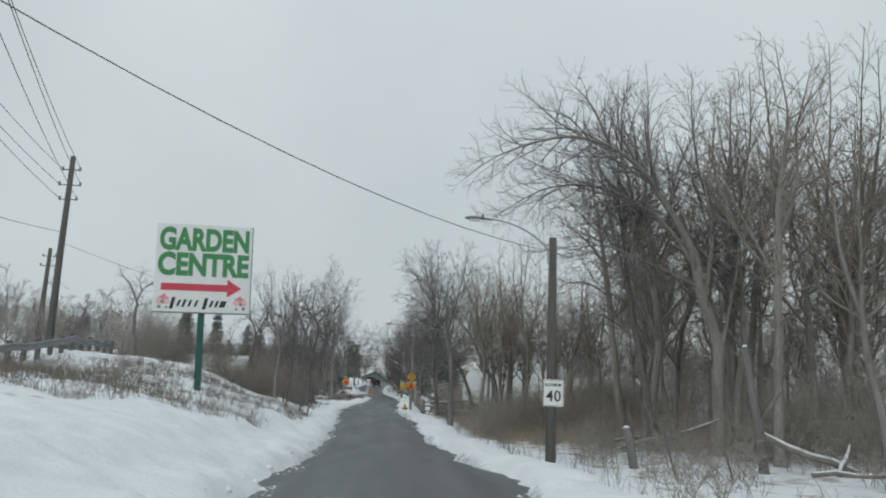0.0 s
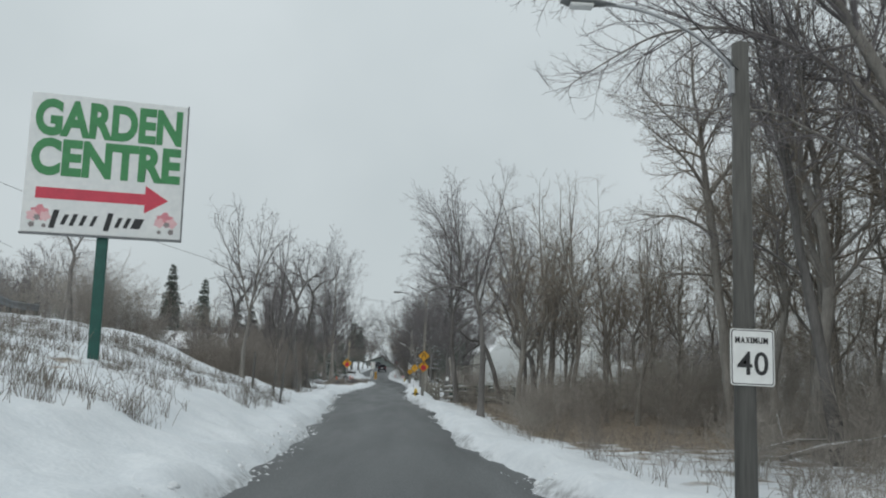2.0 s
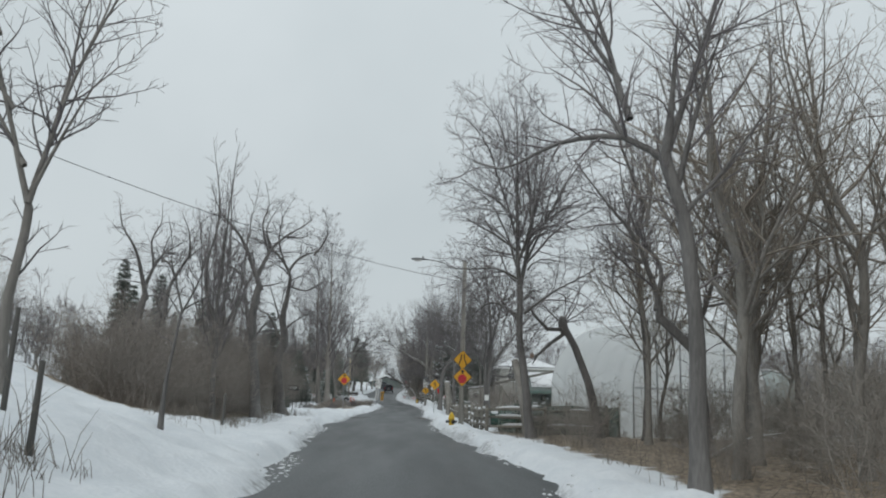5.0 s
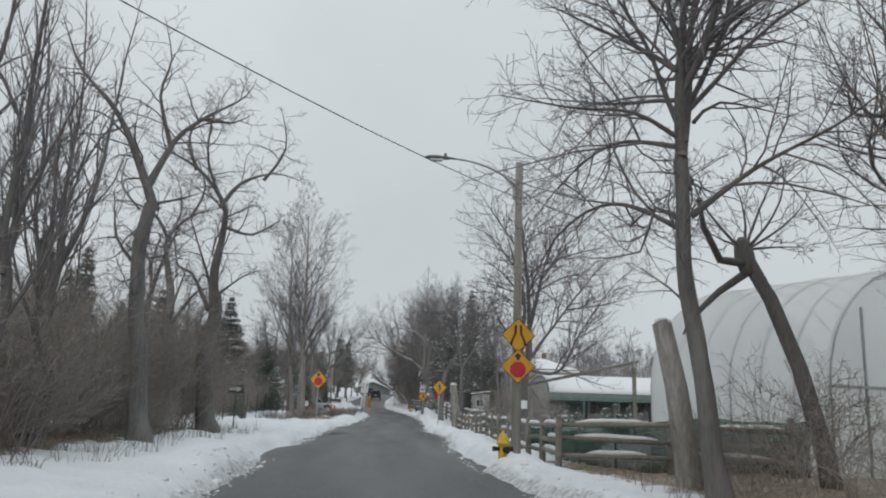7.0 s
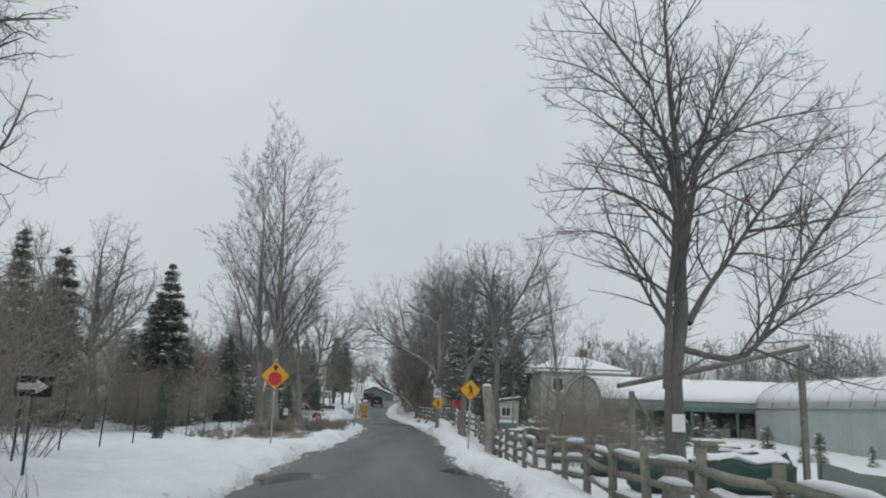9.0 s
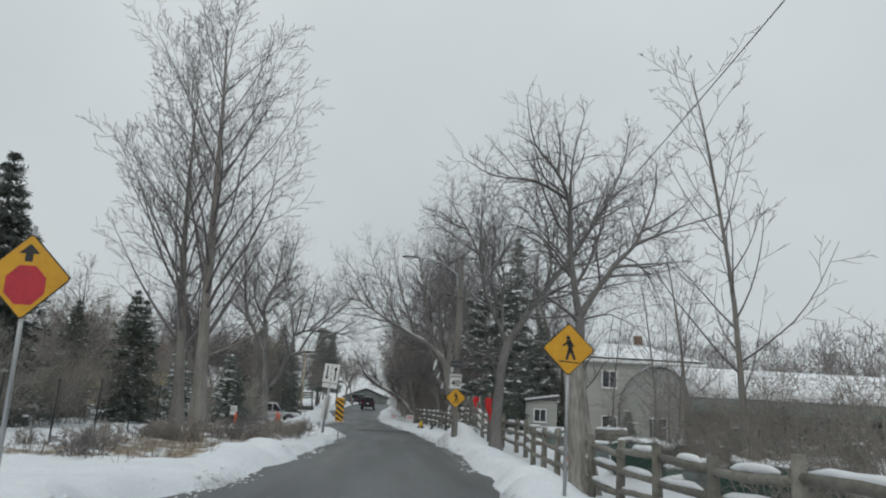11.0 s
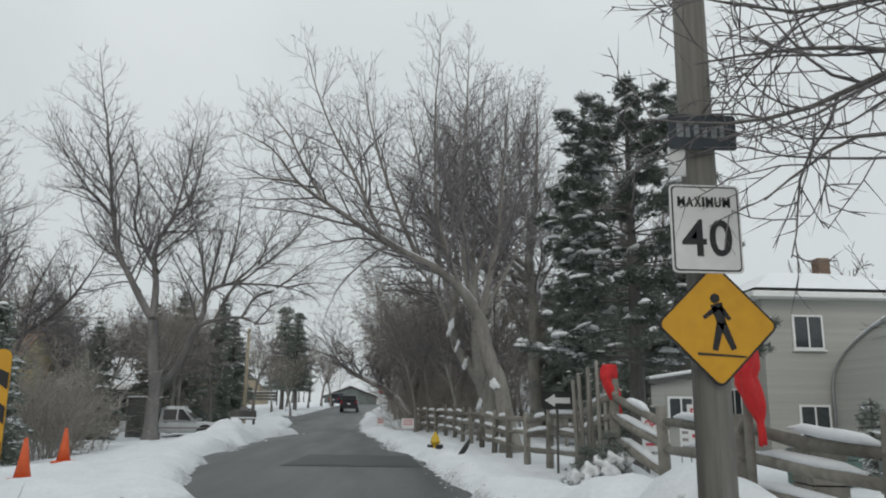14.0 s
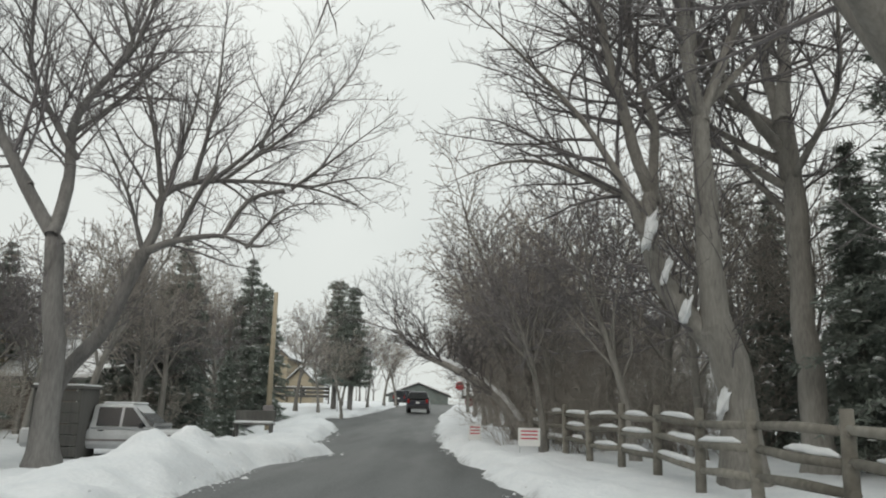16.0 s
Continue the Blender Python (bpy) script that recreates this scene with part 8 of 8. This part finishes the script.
cloth(3.98, 123.55, 1.86, 1.0, "red cloth bundle hung on a fence post", .1)
cloth(3.98, 128.75, 2.0, .92, "red cloth bundle tied to a pine trunk", .16)
o = thing("cloth_post", 4.02, 123.7, gz(4.02, 123.7), "tall thin wooden post carrying a red cloth", "post")
part("stake", bar([(0, 0, -.2), (0, 0, 2.1 - gz(4.02, 123.7))], .05, 8), FENCEWOOD, o)


def notice(x, y, z, w, h, rows, label, word="", red=True, rz=0.0, word2=""):
    ob = thing("notice_sign", x, y, gz(x, y), label, "notice sign", "small notice signs", rz)
    zz = z - gz(x, y)
    for s in (-1, 1):
        part("leg", bar([(s * w * .42, .02, -.1), (s * w * .42, .02, zz + h * .4)], .012, 6), STEEL, ob)
    b = part("board", slab((0, 0, zz), (w, .014, h), .003), WHITE, ob)
    if word:
        lettering("lettering", word, h * .34, 0, zz + h * .28, -.010, REDPAINT, b, .004, 1, (w * .8, h * .24))
    if word2:
        lettering("lettering", word2, h * .34, 0.02, zz - h * .04, -.010, REDPAINT, b, .004, 1, (w * .72, h * .27))
    for k in range(rows):
        zc = zz - h * .32 if word2 else zz + h * (.05 - .17 * k) if word else zz + h * (.32 - .2 * k)
        face_plate("lettering_bar", [(-w * .38, zc - h * .04), (w * .38, zc - h * .04), (w * .38, zc + h * .04), (-w * .38, zc + h * .04)], (SIGNRED if red else GREYINK), b, -.0075, .002)


notice(4.62, 128.4, .86, .46, .56, 3, "white sign with red open lettering in the snow", "OPEN")
notice(4.75, 126.7, 1.05, .46, .54, 1, "white board with red hand-lettered pick-up words", "PICK", rz=-4, word2="UPS")
notice(5.2, 128.45, .82, .3, .58, 4, "white notice board with grey text rows", "", False)
notice(-.05, 160.2, .75, .42, .5, 3, "pale red and white notice by the fence end")
notice(1.35, 156.2, .72, .62, .5, 3, "pale red and white notice against a fence post")
notice(-10.6, 131.5, .75, .55, .42, 2, "white and red notice sign by the drive")
notice(-9.0, 134.0, .75, .36, .5, 3, "small white notice sign in the garden", "", False)


def cone(x, y, label):
    ob = thing("traffic_cone", x, y, gz(x, y) - .03, label, "traffic cone", "orange traffic cones")
    part("base", slab((0, 0, .03), (.36, .36, .05), .01), ORANGE, ob)
    part("cone", bar([(0, 0, .05), (0, 0, .3), (0, 0, .7)], [.14, .09, .03], 14), ORANGE, ob)


for x, y in ((-6.35, 132.4), (-5.8, 129.3), (-8.2, 130.6), (5.3, 113.8)):
    cone(x, y, "bright orange traffic cone standing in the snow")


def stump(name, pts, radii, material, label, cap=True):
    x, y = pts[0][0], pts[0][1]
    ob = thing(name, x, y, 0, label, "tree stump")
    bm = bmesh.new()
    sides, rngs = 12, random.Random(int(y))
    rings = []
    off = [rngs.uniform(.85, 1.18) for _ in range(sides)]
    for i, (p, r) in enumerate(zip(pts, radii)):
        rings.append([bm.verts.new((p[0] - x + math.cos(6.283 * k / sides) * r * off[k], p[1] - y + math.sin(6.283 * k / sides) * r * off[k], p[2] + (rngs.uniform(-.06, .1) if i == len(pts) - 1 else 0))) for k in range(sides)])
    for a, b in zip(rings, rings[1:]):
        for k in range(sides):
            bm.faces.new((a[k], a[(k + 1) % sides], b[(k + 1) % sides], b[k])).smooth = True
    bm.faces.new(rings[-1])
    part("trunk", bm, material, ob)
    if cap:
        p, r = pts[-1], radii[-1]
        part("snow", bar([(p[0] - x, p[1] - y, p[2] + .0), (p[0] - x, p[1] - y, p[2] + .09), (p[0] - x, p[1] - y, p[2] + .13)], [r * .95, r * .85, r * .4], 10), SNOWCAP, ob, "cap of snow")


stump("tree_stump", [(4.2, 107.0, -.6), (4.12, 107.0, .2), (4.0, 107.0, 1.4), (3.85, 106.9, 2.45)], [.40, .31, .26, .23], DEADWOOD, "tall pale dead stump with a snow cap beside the fence")
stump("tree_stump", [(5.0, 66.1, -.5), (4.9, 66.0, .3), (4.65, 65.8, 1.6), (4.35, 65.6, 2.62)], [.30, .22, .19, .16], DEADWOOD, "leaning bleached stump beside a maple")
# bent trunk with a burl
ob = thing("bent_trunk", 7.5, 66.6, 0, "dark bent trunk with a burl and broken top", "tree")
part("trunk", bar([(.3, 0, -.6), (.1, 0, .6), (-.25, 0, 2.0), (-.75, 0, 3.3), (-1.15, 0, 4.0), (-1.3, 0, 4.35)], [.21, .17, .145, .135, .14, .09], 9), BARKDARK, ob)
part("burl", bar([(-1.15, 0, 3.75), (-1.2, 0, 4.05), (-1.25, 0, 4.35), (-1.25, 0, 4.45)], [.13, .19, .15, .06], 9), BARKDARK, ob)
part("limb", bar([(-1.2, 0, 3.95), (-1.9, -.5, 3.9), (-2.5, -1.3, 4.3), (-2.85, -2.0, 4.6)], [.09, .07, .055, .03], 7), BARKDARK, ob)
part("limb", bar([(-1.15, 0, 3.8), (-1.7, .1, 3.4), (-2.2, .2, 2.9), (-2.35, .2, 2.6)], [.08, .065, .045, .02], 7), BARKDARK, ob)
tw = ([], [])
rng = random.Random(31)
for q in range(7):
    grow(rng, SLIM, (tw, tw), (-1.2, 0, 4.2), (rng.uniform(-1, 1), rng.uniform(-.6, .6), rng.uniform(.1, 1)), rng.uniform(1.6, 3.0), .035, 1)
c = new("crown", mesh_from("crown", *tw, TWIG))
c.parent = ob


# leaning snow-topped trunks and big limbs
def snowy_limb(name, pts, radii, label, snow_from=0, material=None, tilt=0.6):
    x, y = pts[0][0], pts[0][1]
    ob = thing(name, x, y, 0, label, "tree")
    rel = [(a - x, b - y, c) for a, b, c in pts]
    part("trunk", bar(rel, radii, 9), material or BARK, ob)
    sn = [(a, b - .02, c + r * .8) for (a, b, c), r in zip(rel, radii)][snow_from:]
    part("snow", bar(sn, [max(r * .62, .03) for r in radii[snow_from:]], 7), SNOWCAP, ob, "snow lying along the upper side")
    tw = ([], [])
    rl = random.Random(int(abs(y) * 7))
    for q in range(30):
        i = rl.randrange(3, len(rel))
        f = rl.random()
        at_ = Vector(rel[i - 1]).lerp(Vector(rel[i]), f)
        grow(rl, OAK, (tw, tw), at_, (rl.uniform(-1, .5), rl.uniform(-.7, .7), rl.uniform(.5, 1)), rl.uniform(1.6, 3.6), radii[i] * .35, 2)
    c = new("crown", mesh_from("crown", *tw, TWIG))
    c.parent = ob


snowy_limb("leaning_tree", [(2.2, 161.6, 0.0), (1.7, 162.3, .9), (1.1, 163.2, 1.8), (.1, 164.6, 2.7), (-1.0, 166.0, 3.3), (-2.2, 168, 3.9), (-3.3, 169.9, 5.0), (-3.6, 170.5, 6.2)], [.28, .24, .21, .19, .17, .14, .11, .06], "low leaning tree with snow along its trunk over the road", 1)


def pad(x, y, z, s, label="clump of snow caught on a tree"):
    bm = bmesh.new()
    bmesh.ops.create_icosphere(bm, subdivisions=3, radius=1)
    for v in bm.verts:
        q = v.co * (1 + .9 * noise.noise(v.co * 1.5 + Vector((x, y, z))) + .25 * noise.noise(v.co * 3.1 + Vector((z, x, y))))
        v.co = Vector((q.x * s[0], q.y * s[1], q.z * s[2]))
    for f in bm.faces:
        f.smooth = True
    ob = part("snow_clump", bm, SNOWCAP)
    ob.matrix_basis = pose(x, y, z, 0, 18, 0)
    return tagged(ob, label, "snow", "snow clumps on trees")


for x, y, z, s in ((2.82, 147.98, 4.75, (.10, .10, .36)), (3.1, 147.98, 3.95, (.07, .09, .22)), (3.45, 147.98, 3.25, (.09, .09, .26)), (3.55, 139.9, 2.1, (.14, .11, .12)), (4.05, 148.0, 1.6, (.08, .09, .3))):
    pad(x, y, z, s)

# dark tarpaulined stacks and beam frame in the yard
for i, (x, y, sx, sy, sz) in enumerate(((6.8, 91.4, 1.6, 1.3, .8), (9.0, 91.6, 2.6, 1.5, .85), (6.7, 82.4, 1.8, 1.3, .75), (7.2, 97.2, 2.2, 1.4, .7), (7.4, 104.0, 2.6, 1.4, .9), (11.6, 96.5, 2.8, 1.6, .9), (7.8, 113.0, 3.0, 1.5, .9))):
    ob = thing("covered_stack", x, y, gz(x, y), "goods stacked under a dark green tarpaulin with snow", "tarpaulin stack", "covered stacks in the yard", 8 * i)
    bm = slab((0, 0, sz / 2), (sx, sy, sz), .16)
    bmesh.ops.subdivide_edges(bm, edges=bm.edges[:], cuts=3, use_grid_fill=True)
    for v in bm.verts:
        q = v.co * 1.9 + Vector((x, y, 0))
        f = v.co.z / sz
        v.co += Vector((noise.noise(q) * .2 * f, noise.noise(q + Vector((5, 0, 0))) * .2 * f, noise.noise(q + Vector((0, 7, 0))) * .22 * f))
    part("tarpaulin", bm, HEDGE, ob)
    bm = slab((.1, 0, sz + .04), (sx * .86, sy * .8, .14), .06)
    bmesh.ops.subdivide_edges(bm, edges=bm.edges[:], cuts=3, use_grid_fill=True)
    for v in bm.verts:
        q = v.co * 1.9 + Vector((x, y, 0))
        v.co += Vector((noise.noise(q * 1.5) * .14, noise.noise(q * 1.5 + Vector((3, 0, 0))) * .14, noise.noise(q + Vector((0, 7, 0))) * .2))
    part("snow", bm, SNOWCAP, ob, "patchy snow on top")
ob = thing("beam_frame", 7.4, 96.0, gz(7.4, 96.0), "tall weathered posts carrying a long slanting beam", "timber frame")
zb = gz(7.4, 96.0)
part("post", slab((0, 0, 1.1), (.16, .16, 3.4), .01), FENCEWOOD, ob)
part("post", slab((5.75, 0, 1.7), (.18, .18, 4.8), .01), FENCEWOOD, ob)
part("beam", bar([(-.5, -.1, 2.3 - zb), (2.5, -.1, 2.98 - zb), (6.0, -.1, 3.84 - zb)], [.08, .09, .08], 7), FENCEWOOD, ob)
part("brace", bar([(.05, -.06, 2.0 - zb), (.7, -.06, 1.0 - zb)], [.045, .045], 6), FENCEWOOD, ob)
ob = thing("tree_notice", 5.3, 85.83, 0, "small white notice plate fixed to a maple trunk", "notice sign")
part("plate", slab((0, 0, 1.25), (.26, .02, .34), .004), WHITE, ob)
# bundle of stakes by the pine
ob = thing("stake_bundle", 3.85, 129.2, gz(3.85, 129.2), "bundle of rough wooden stakes leaning upright", "timber")
rng = random.Random(12)
for k in range(7):
    x, y = -.35 + .1 * k, rng.uniform(-.08, .08)
    part("stake", bar([(x, y, -.1), (x + rng.gauss(0, .05), y + .05, 1.35 + rng.uniform(0, .45))], [.04, .032], 6), POLEWOOD, ob)
ob = thing("dark_stake", 2.15, 135.6, gz(2.15, 135.6), "short dark stake leaning out of the snow", "post")
part("stake", bar([(-.12, 0, -.1), (.06, 0, .16), (.16, 0, .34)], [.06, .07, .03], 7), BLACK, ob)
# board box beside the pickup
ob = thing("board_crate", -11.7, 156.0, gz(-11.7, 156.0), "dark weathered board crate beside the pickup", "crate")
for k in range(6):
    part("board", slab((0, -.55, .2 + .3 * k), (1.35, .05, .28), .01), POLEDARK, ob)
part("side", slab((-.65, 0, .95), (.06, 1.1, 1.9), .01), POLEDARK, ob)
part("side", slab((.65, 0, .95), (.06, 1.1, 1.9), .01), POLEDARK, ob)
part("lid", slab((0, 0, 1.94), (1.5, 1.3, .08), .01), POLEDARK, ob)
part("snow", slab((0, 0, 2.0), (1.4, 1.2, .06), .02), SNOWCAP, ob)
# small wooden pole with a box at the drive
ob = thing("service_pole", -9.55, 171.7, gz(-9.55, 171.7), "pale wooden service pole with a small meter box", "utility pole")
part("pole", bar([(0, 0, -.3), (0, 0, 3), (.02, 0, 6.6)], [.14, .125, .1], 10), TANWALL, ob)
part("meter_box", slab((0, -.14, .9), (.5, .14, .5), .02), GREYINK, ob)
# garden bench and fence scraps by the drive
ob = thing("garden_bench", -8.2, 163.5, gz(-8.2, 163.5), "dark timber bench with snow on it", "bench")
part("seat", slab((0, 0, .45), (1.5, .45, .06), .01), POLEDARK, ob)
part("backrest", slab((0, .2, .75), (1.5, .06, .4), .01), POLEDARK, ob)
for s in (-1, 1):
    part("leg", slab((s * .65, 0, .2), (.08, .4, .5), .01), POLEDARK, ob)
part("snow", slab((0, 0, .52), (1.4, .4, .1), .03), SNOWCAP, ob)


def board_fence(x0, x1, y, zt, label):
    ob = thing("board_fence", (x0 + x1) / 2, y, 0, label, "fence")
    n = int((x1 - x0) / 2.4)
    w = (x1 - x0) / n
    for k in range(n + 1):
        x = x0 + w * k
        part("post", slab((x - (x0 + x1) / 2, 0, zt - .65), (.12, .12, 1.6), .01), POLEDARK, ob)
    for k in range(n):
        for q in range(3):
            part("rail", slab((x0 + w * (k + .5) - (x0 + x1) / 2, -.07, zt - .15 - .32 * q), (w, .04, .22), .006), POLEDARK, ob)
        part("snow", slab((x0 + w * (k + .5) - (x0 + x1) / 2, -.06, zt + .0), (w * .94, .1, .06), .02), SNOWCAP, ob)


board_fence(-26, -11.5, 203, 3.5, "dark board fence with snow on its top rail")
# fallen logs in the wood
rng = random.Random(14)
for i, (x, y, l, a, t) in enumerate(((9.2, 33, 2.6, 20, 8), (12.5, 38, 4.0, 70, 20), (7.4, 55, 3.0, 30, 10))):
    ob = thing("fallen_log", x, y, gz(x, y) + .1, "fallen branch with snow lying along it", "log", "fallen branches in the wood")
    d = Vector((math.cos(radians(a)) * math.cos(radians(t)), math.sin(radians(a)) * math.cos(radians(t)), math.sin(radians(t))))
    pp = [tuple(d * l * q + Vector((0, 0, .15 * math.sin(q * 3)))) for q in (0, .3, .6, 1)]
    part("branch", bar(pp, [.055, .05, .038, .02], 7), BARK, ob)
    part("snow", bar([(p_[0], p_[1], p_[2] + .04) for p_ in pp], [.010, .026, .022, .006], 6), SNOWCAP, ob)
# puddles and patches on the road
for i, (x, y, rx_, ry_) in enumerate(((-2.45, 88.5, .75, 1.7), (1.5, 92.4, .5, 1.2))):
    bm = bmesh.new()
    z = float(road_z(y))
    vs = [bm.verts.new((math.cos(k * .35) * rx_ * (1 + .2 * math.sin(k * 2.3 + i)), math.sin(k * .35) * ry_ * (1 + .15 * math.sin(k * 1.7)), 0)) for k in range(18)]
    bm.faces.new(vs)
    ob = part("puddle", bm, PUDDLE)
    ob.matrix_basis = pose(x, y, z + .012, 0, 0, 0)
    tagged(ob, "dark meltwater puddle on the road edge", "puddle", "meltwater puddles")

o = thing("stop_sign", -.15, 195.0, gz(-.15, 195.0), "far red octagonal stop sign on a thin post", "road sign")
post_round(o, 0, .03, -.2, 2.3, .03)
face_plate("sign_face", octagon(.36, 2.1), REDPAINT, o, 0, .008)
o = thing("corner_sign", -9.3, 193.0, gz(-9.3, 193.0), "far dark street corner sign on a thin post", "street sign")
post_round(o, 0, .03, -.2, 2.4, .03)
face_plate("blade", rounded(.8, .2, .02, 3, 0, 2.35), GREENPOST, o, 0, .01)
bm = bmesh.new()
pts_ = [(-2.3, 131.4), (1.1, 131.2), (.9, 135.6), (-2.0, 135.8)]
rows2 = []
for k in range(9):
    f = k / 8
    rows2.append([bm.verts.new((0, 0, 0)) for _ in range(7)])
    for j in range(7):
        g_ = j / 6
        x = (pts_[0][0] * (1 - g_) + pts_[1][0] * g_) * (1 - f) + (pts_[3][0] * (1 - g_) + pts_[2][0] * g_) * f
        y = 134.9 + 4.3 * f
        l_, r_ = float(left_x(y)) - .7, float(right_x(y)) + .7
        u_ = (x - l_) / (r_ - l_)
        rows2[k][j].co = (x, y, float(road_z(y)) + .05 * (1 - (2 * u_ - 1) ** 2) - .03 + .014)
for a, b in zip(rows2, rows2[1:]):
    for j in range(6):
        bm.faces.new((a[j], a[j + 1], b[j + 1], b[j]))
tagged(part("road_patch", bm, PATCH), "darker rectangular repair patch in the asphalt", "road patch", kind="structure")
# crumbled snow along the ploughed edges
rng = random.Random(21)
SV, SF = [], []
ico = bmesh.new()
bmesh.ops.create_icosphere(ico, subdivisions=1, radius=1)
iv, if_ = [tuple(v.co) for v in ico.verts], [tuple(v.index for v in f.verts) for f in ico.faces]
ico.free()
for k in range(5200):
    y = rng.uniform(15, 172)
    left = rng.random() < .58
    off = abs(rng.gauss(0, .38)) - .12
    x = float(left_x(y)) - off if left else float(right_x(y)) + off
    if rough_noise(y * .35, 3.0 if left else 9.0, 15) < .42:
        continue
    s = rng.uniform(.012, .042) * (2.0 if rng.random() < .06 else 1)
    z = max(gz(x, y), float(road_z(y)) - .02) - s * .12
    n0 = len(SV)
    a = rng.uniform(0, 6.28)
    sx, sy, sz = s * rng.uniform(.8, 1.5), s * rng.uniform(.8, 1.5), s * rng.uniform(.5, .9)
    for v in iv:
        q = rng.uniform(.75, 1.2)
        vx, vy = v[0] * sx * q, v[1] * sy * q
        SV.append((x + vx * math.cos(a) - vy * math.sin(a), y + vx * math.sin(a) + vy * math.cos(a), z + v[2] * sz * q))
    SF.extend(tuple(i + n0 for i in f) for f in if_)
tagged(new("snow_clods", mesh_from("snow_clods", SV, SF, SNOWCAP)), "crumbled lumps of ploughed snow along the road edges", "snow", kind="stuff")

# stakes, a broken snag and logs at the edge of the wood
for x, y, dx, dz in ((8.5, 22.6, -.35, 1.1), (9.6, 21.9, -.28, 1.0)):
    o = thing("dark_stake", x, y, gz(x, y) - .1, "thin dark stake leaning in the snow", "post", "stakes of the wood edge")
    part("stake", bar([(0, 0, 0), (dx * .5, .03, dz * .55), (dx, 0, dz + .1)], [.03, .027, .022], 6), BARKDARK, o)
o = thing("stump", 8.1, 24.8, gz(8.1, 24.8) - .1, "short leaning broken post with a snowy top", "stump")
part("trunk", bar([(0, 0, 0), (-.1, 0, .6), (-.22, 0, 1.15)], [.13, .115, .095], 9), BARKDARK, o)
part("snow", bar([(-.22, 0, 1.15), (-.225, 0, 1.2)], [.11, .06], 9), SNOWCAP, o)
o = thing("snag", 11.6, 24.6, gz(11.6, 24.6) - .1, "tall broken grey trunk with a snow cap", "tree")
part("trunk", bar([(0, 0, 0), (-.1, 0, 1.2), (-.3, .05, 2.6), (-.42, .05, 3.5)], [.14, .12, .105, .085], 10), BARKDARK, o)
part("stub", bar([(-.15, 0, 1.4), (.25, -.1, 2.0), (.45, -.2, 2.3)], [.07, .05, .02], 7), BARKDARK, o)
part("snow", bar([(-.42, .05, 3.5), (-.43, .05, 3.56)], [.085, .04], 9), SNOWCAP, o)
for x0, y0, x1, y1, z1, r in ((14.1, 24.5, 12.0, 25.4, .85, .1), (13.4, 24.1, 14.3, 25.1, .6, .09), (12.6, 24.0, 14.9, 23.7, .1, .07), (10.2, 33.5, 13.0, 31.0, 1.2, .06)):
    o = thing("fallen_log", x0, y0, gz(x0, y0), "fallen branch with snow lying along it", "log", "fallen logs of the wood")
    d = (x1 - x0, y1 - y0, z1)
    line = [(d[0] * k / 4, d[1] * k / 4, .06 + d[2] * k / 4 + .06 * math.sin(k * 1.9)) for k in range(5)]
    part("trunk", bar(line, [r, r * .95, r * .85, r * .7, r * .45], 8), BARK, o)
    part("snow", bar([(a, b, c + r * .75) for a, b, c in line], [r * .5, r * .6, r * .55, r * .5, r * .2], 7), SNOWCAP, o, "snow lying along the upper side")

# low snow-laden shrub at the foot of the pine
low = conifer(131, 0.75, 0.55, NEEDLE, 0.0, droop=0.1, base=0.04, tiers=7, tuft=0.07, ragged=0.3, dense=30, blades=6)
for x, y, h, q in ((3.1, 127.7, .3, .13), (3.3, 127.6, .42, .15), (3.5, 127.75, .36, .16), (3.72, 127.7, .45, .14), (3.9, 127.8, .33, .13), (3.6, 127.55, .2, .15), (3.25, 127.5, .16, .12)):
    pad(x, y, gz(x, y) + h * .55, (q, q, q * .75), "lump of snow lying on a low shrub")
for x, y in ((3.3, 127.8), (3.7, 127.9)):
    place_conifer(low, x, y, "low dark evergreen shrub under lumps of snow", 40 * x, 0.85, name="evergreen_shrub")
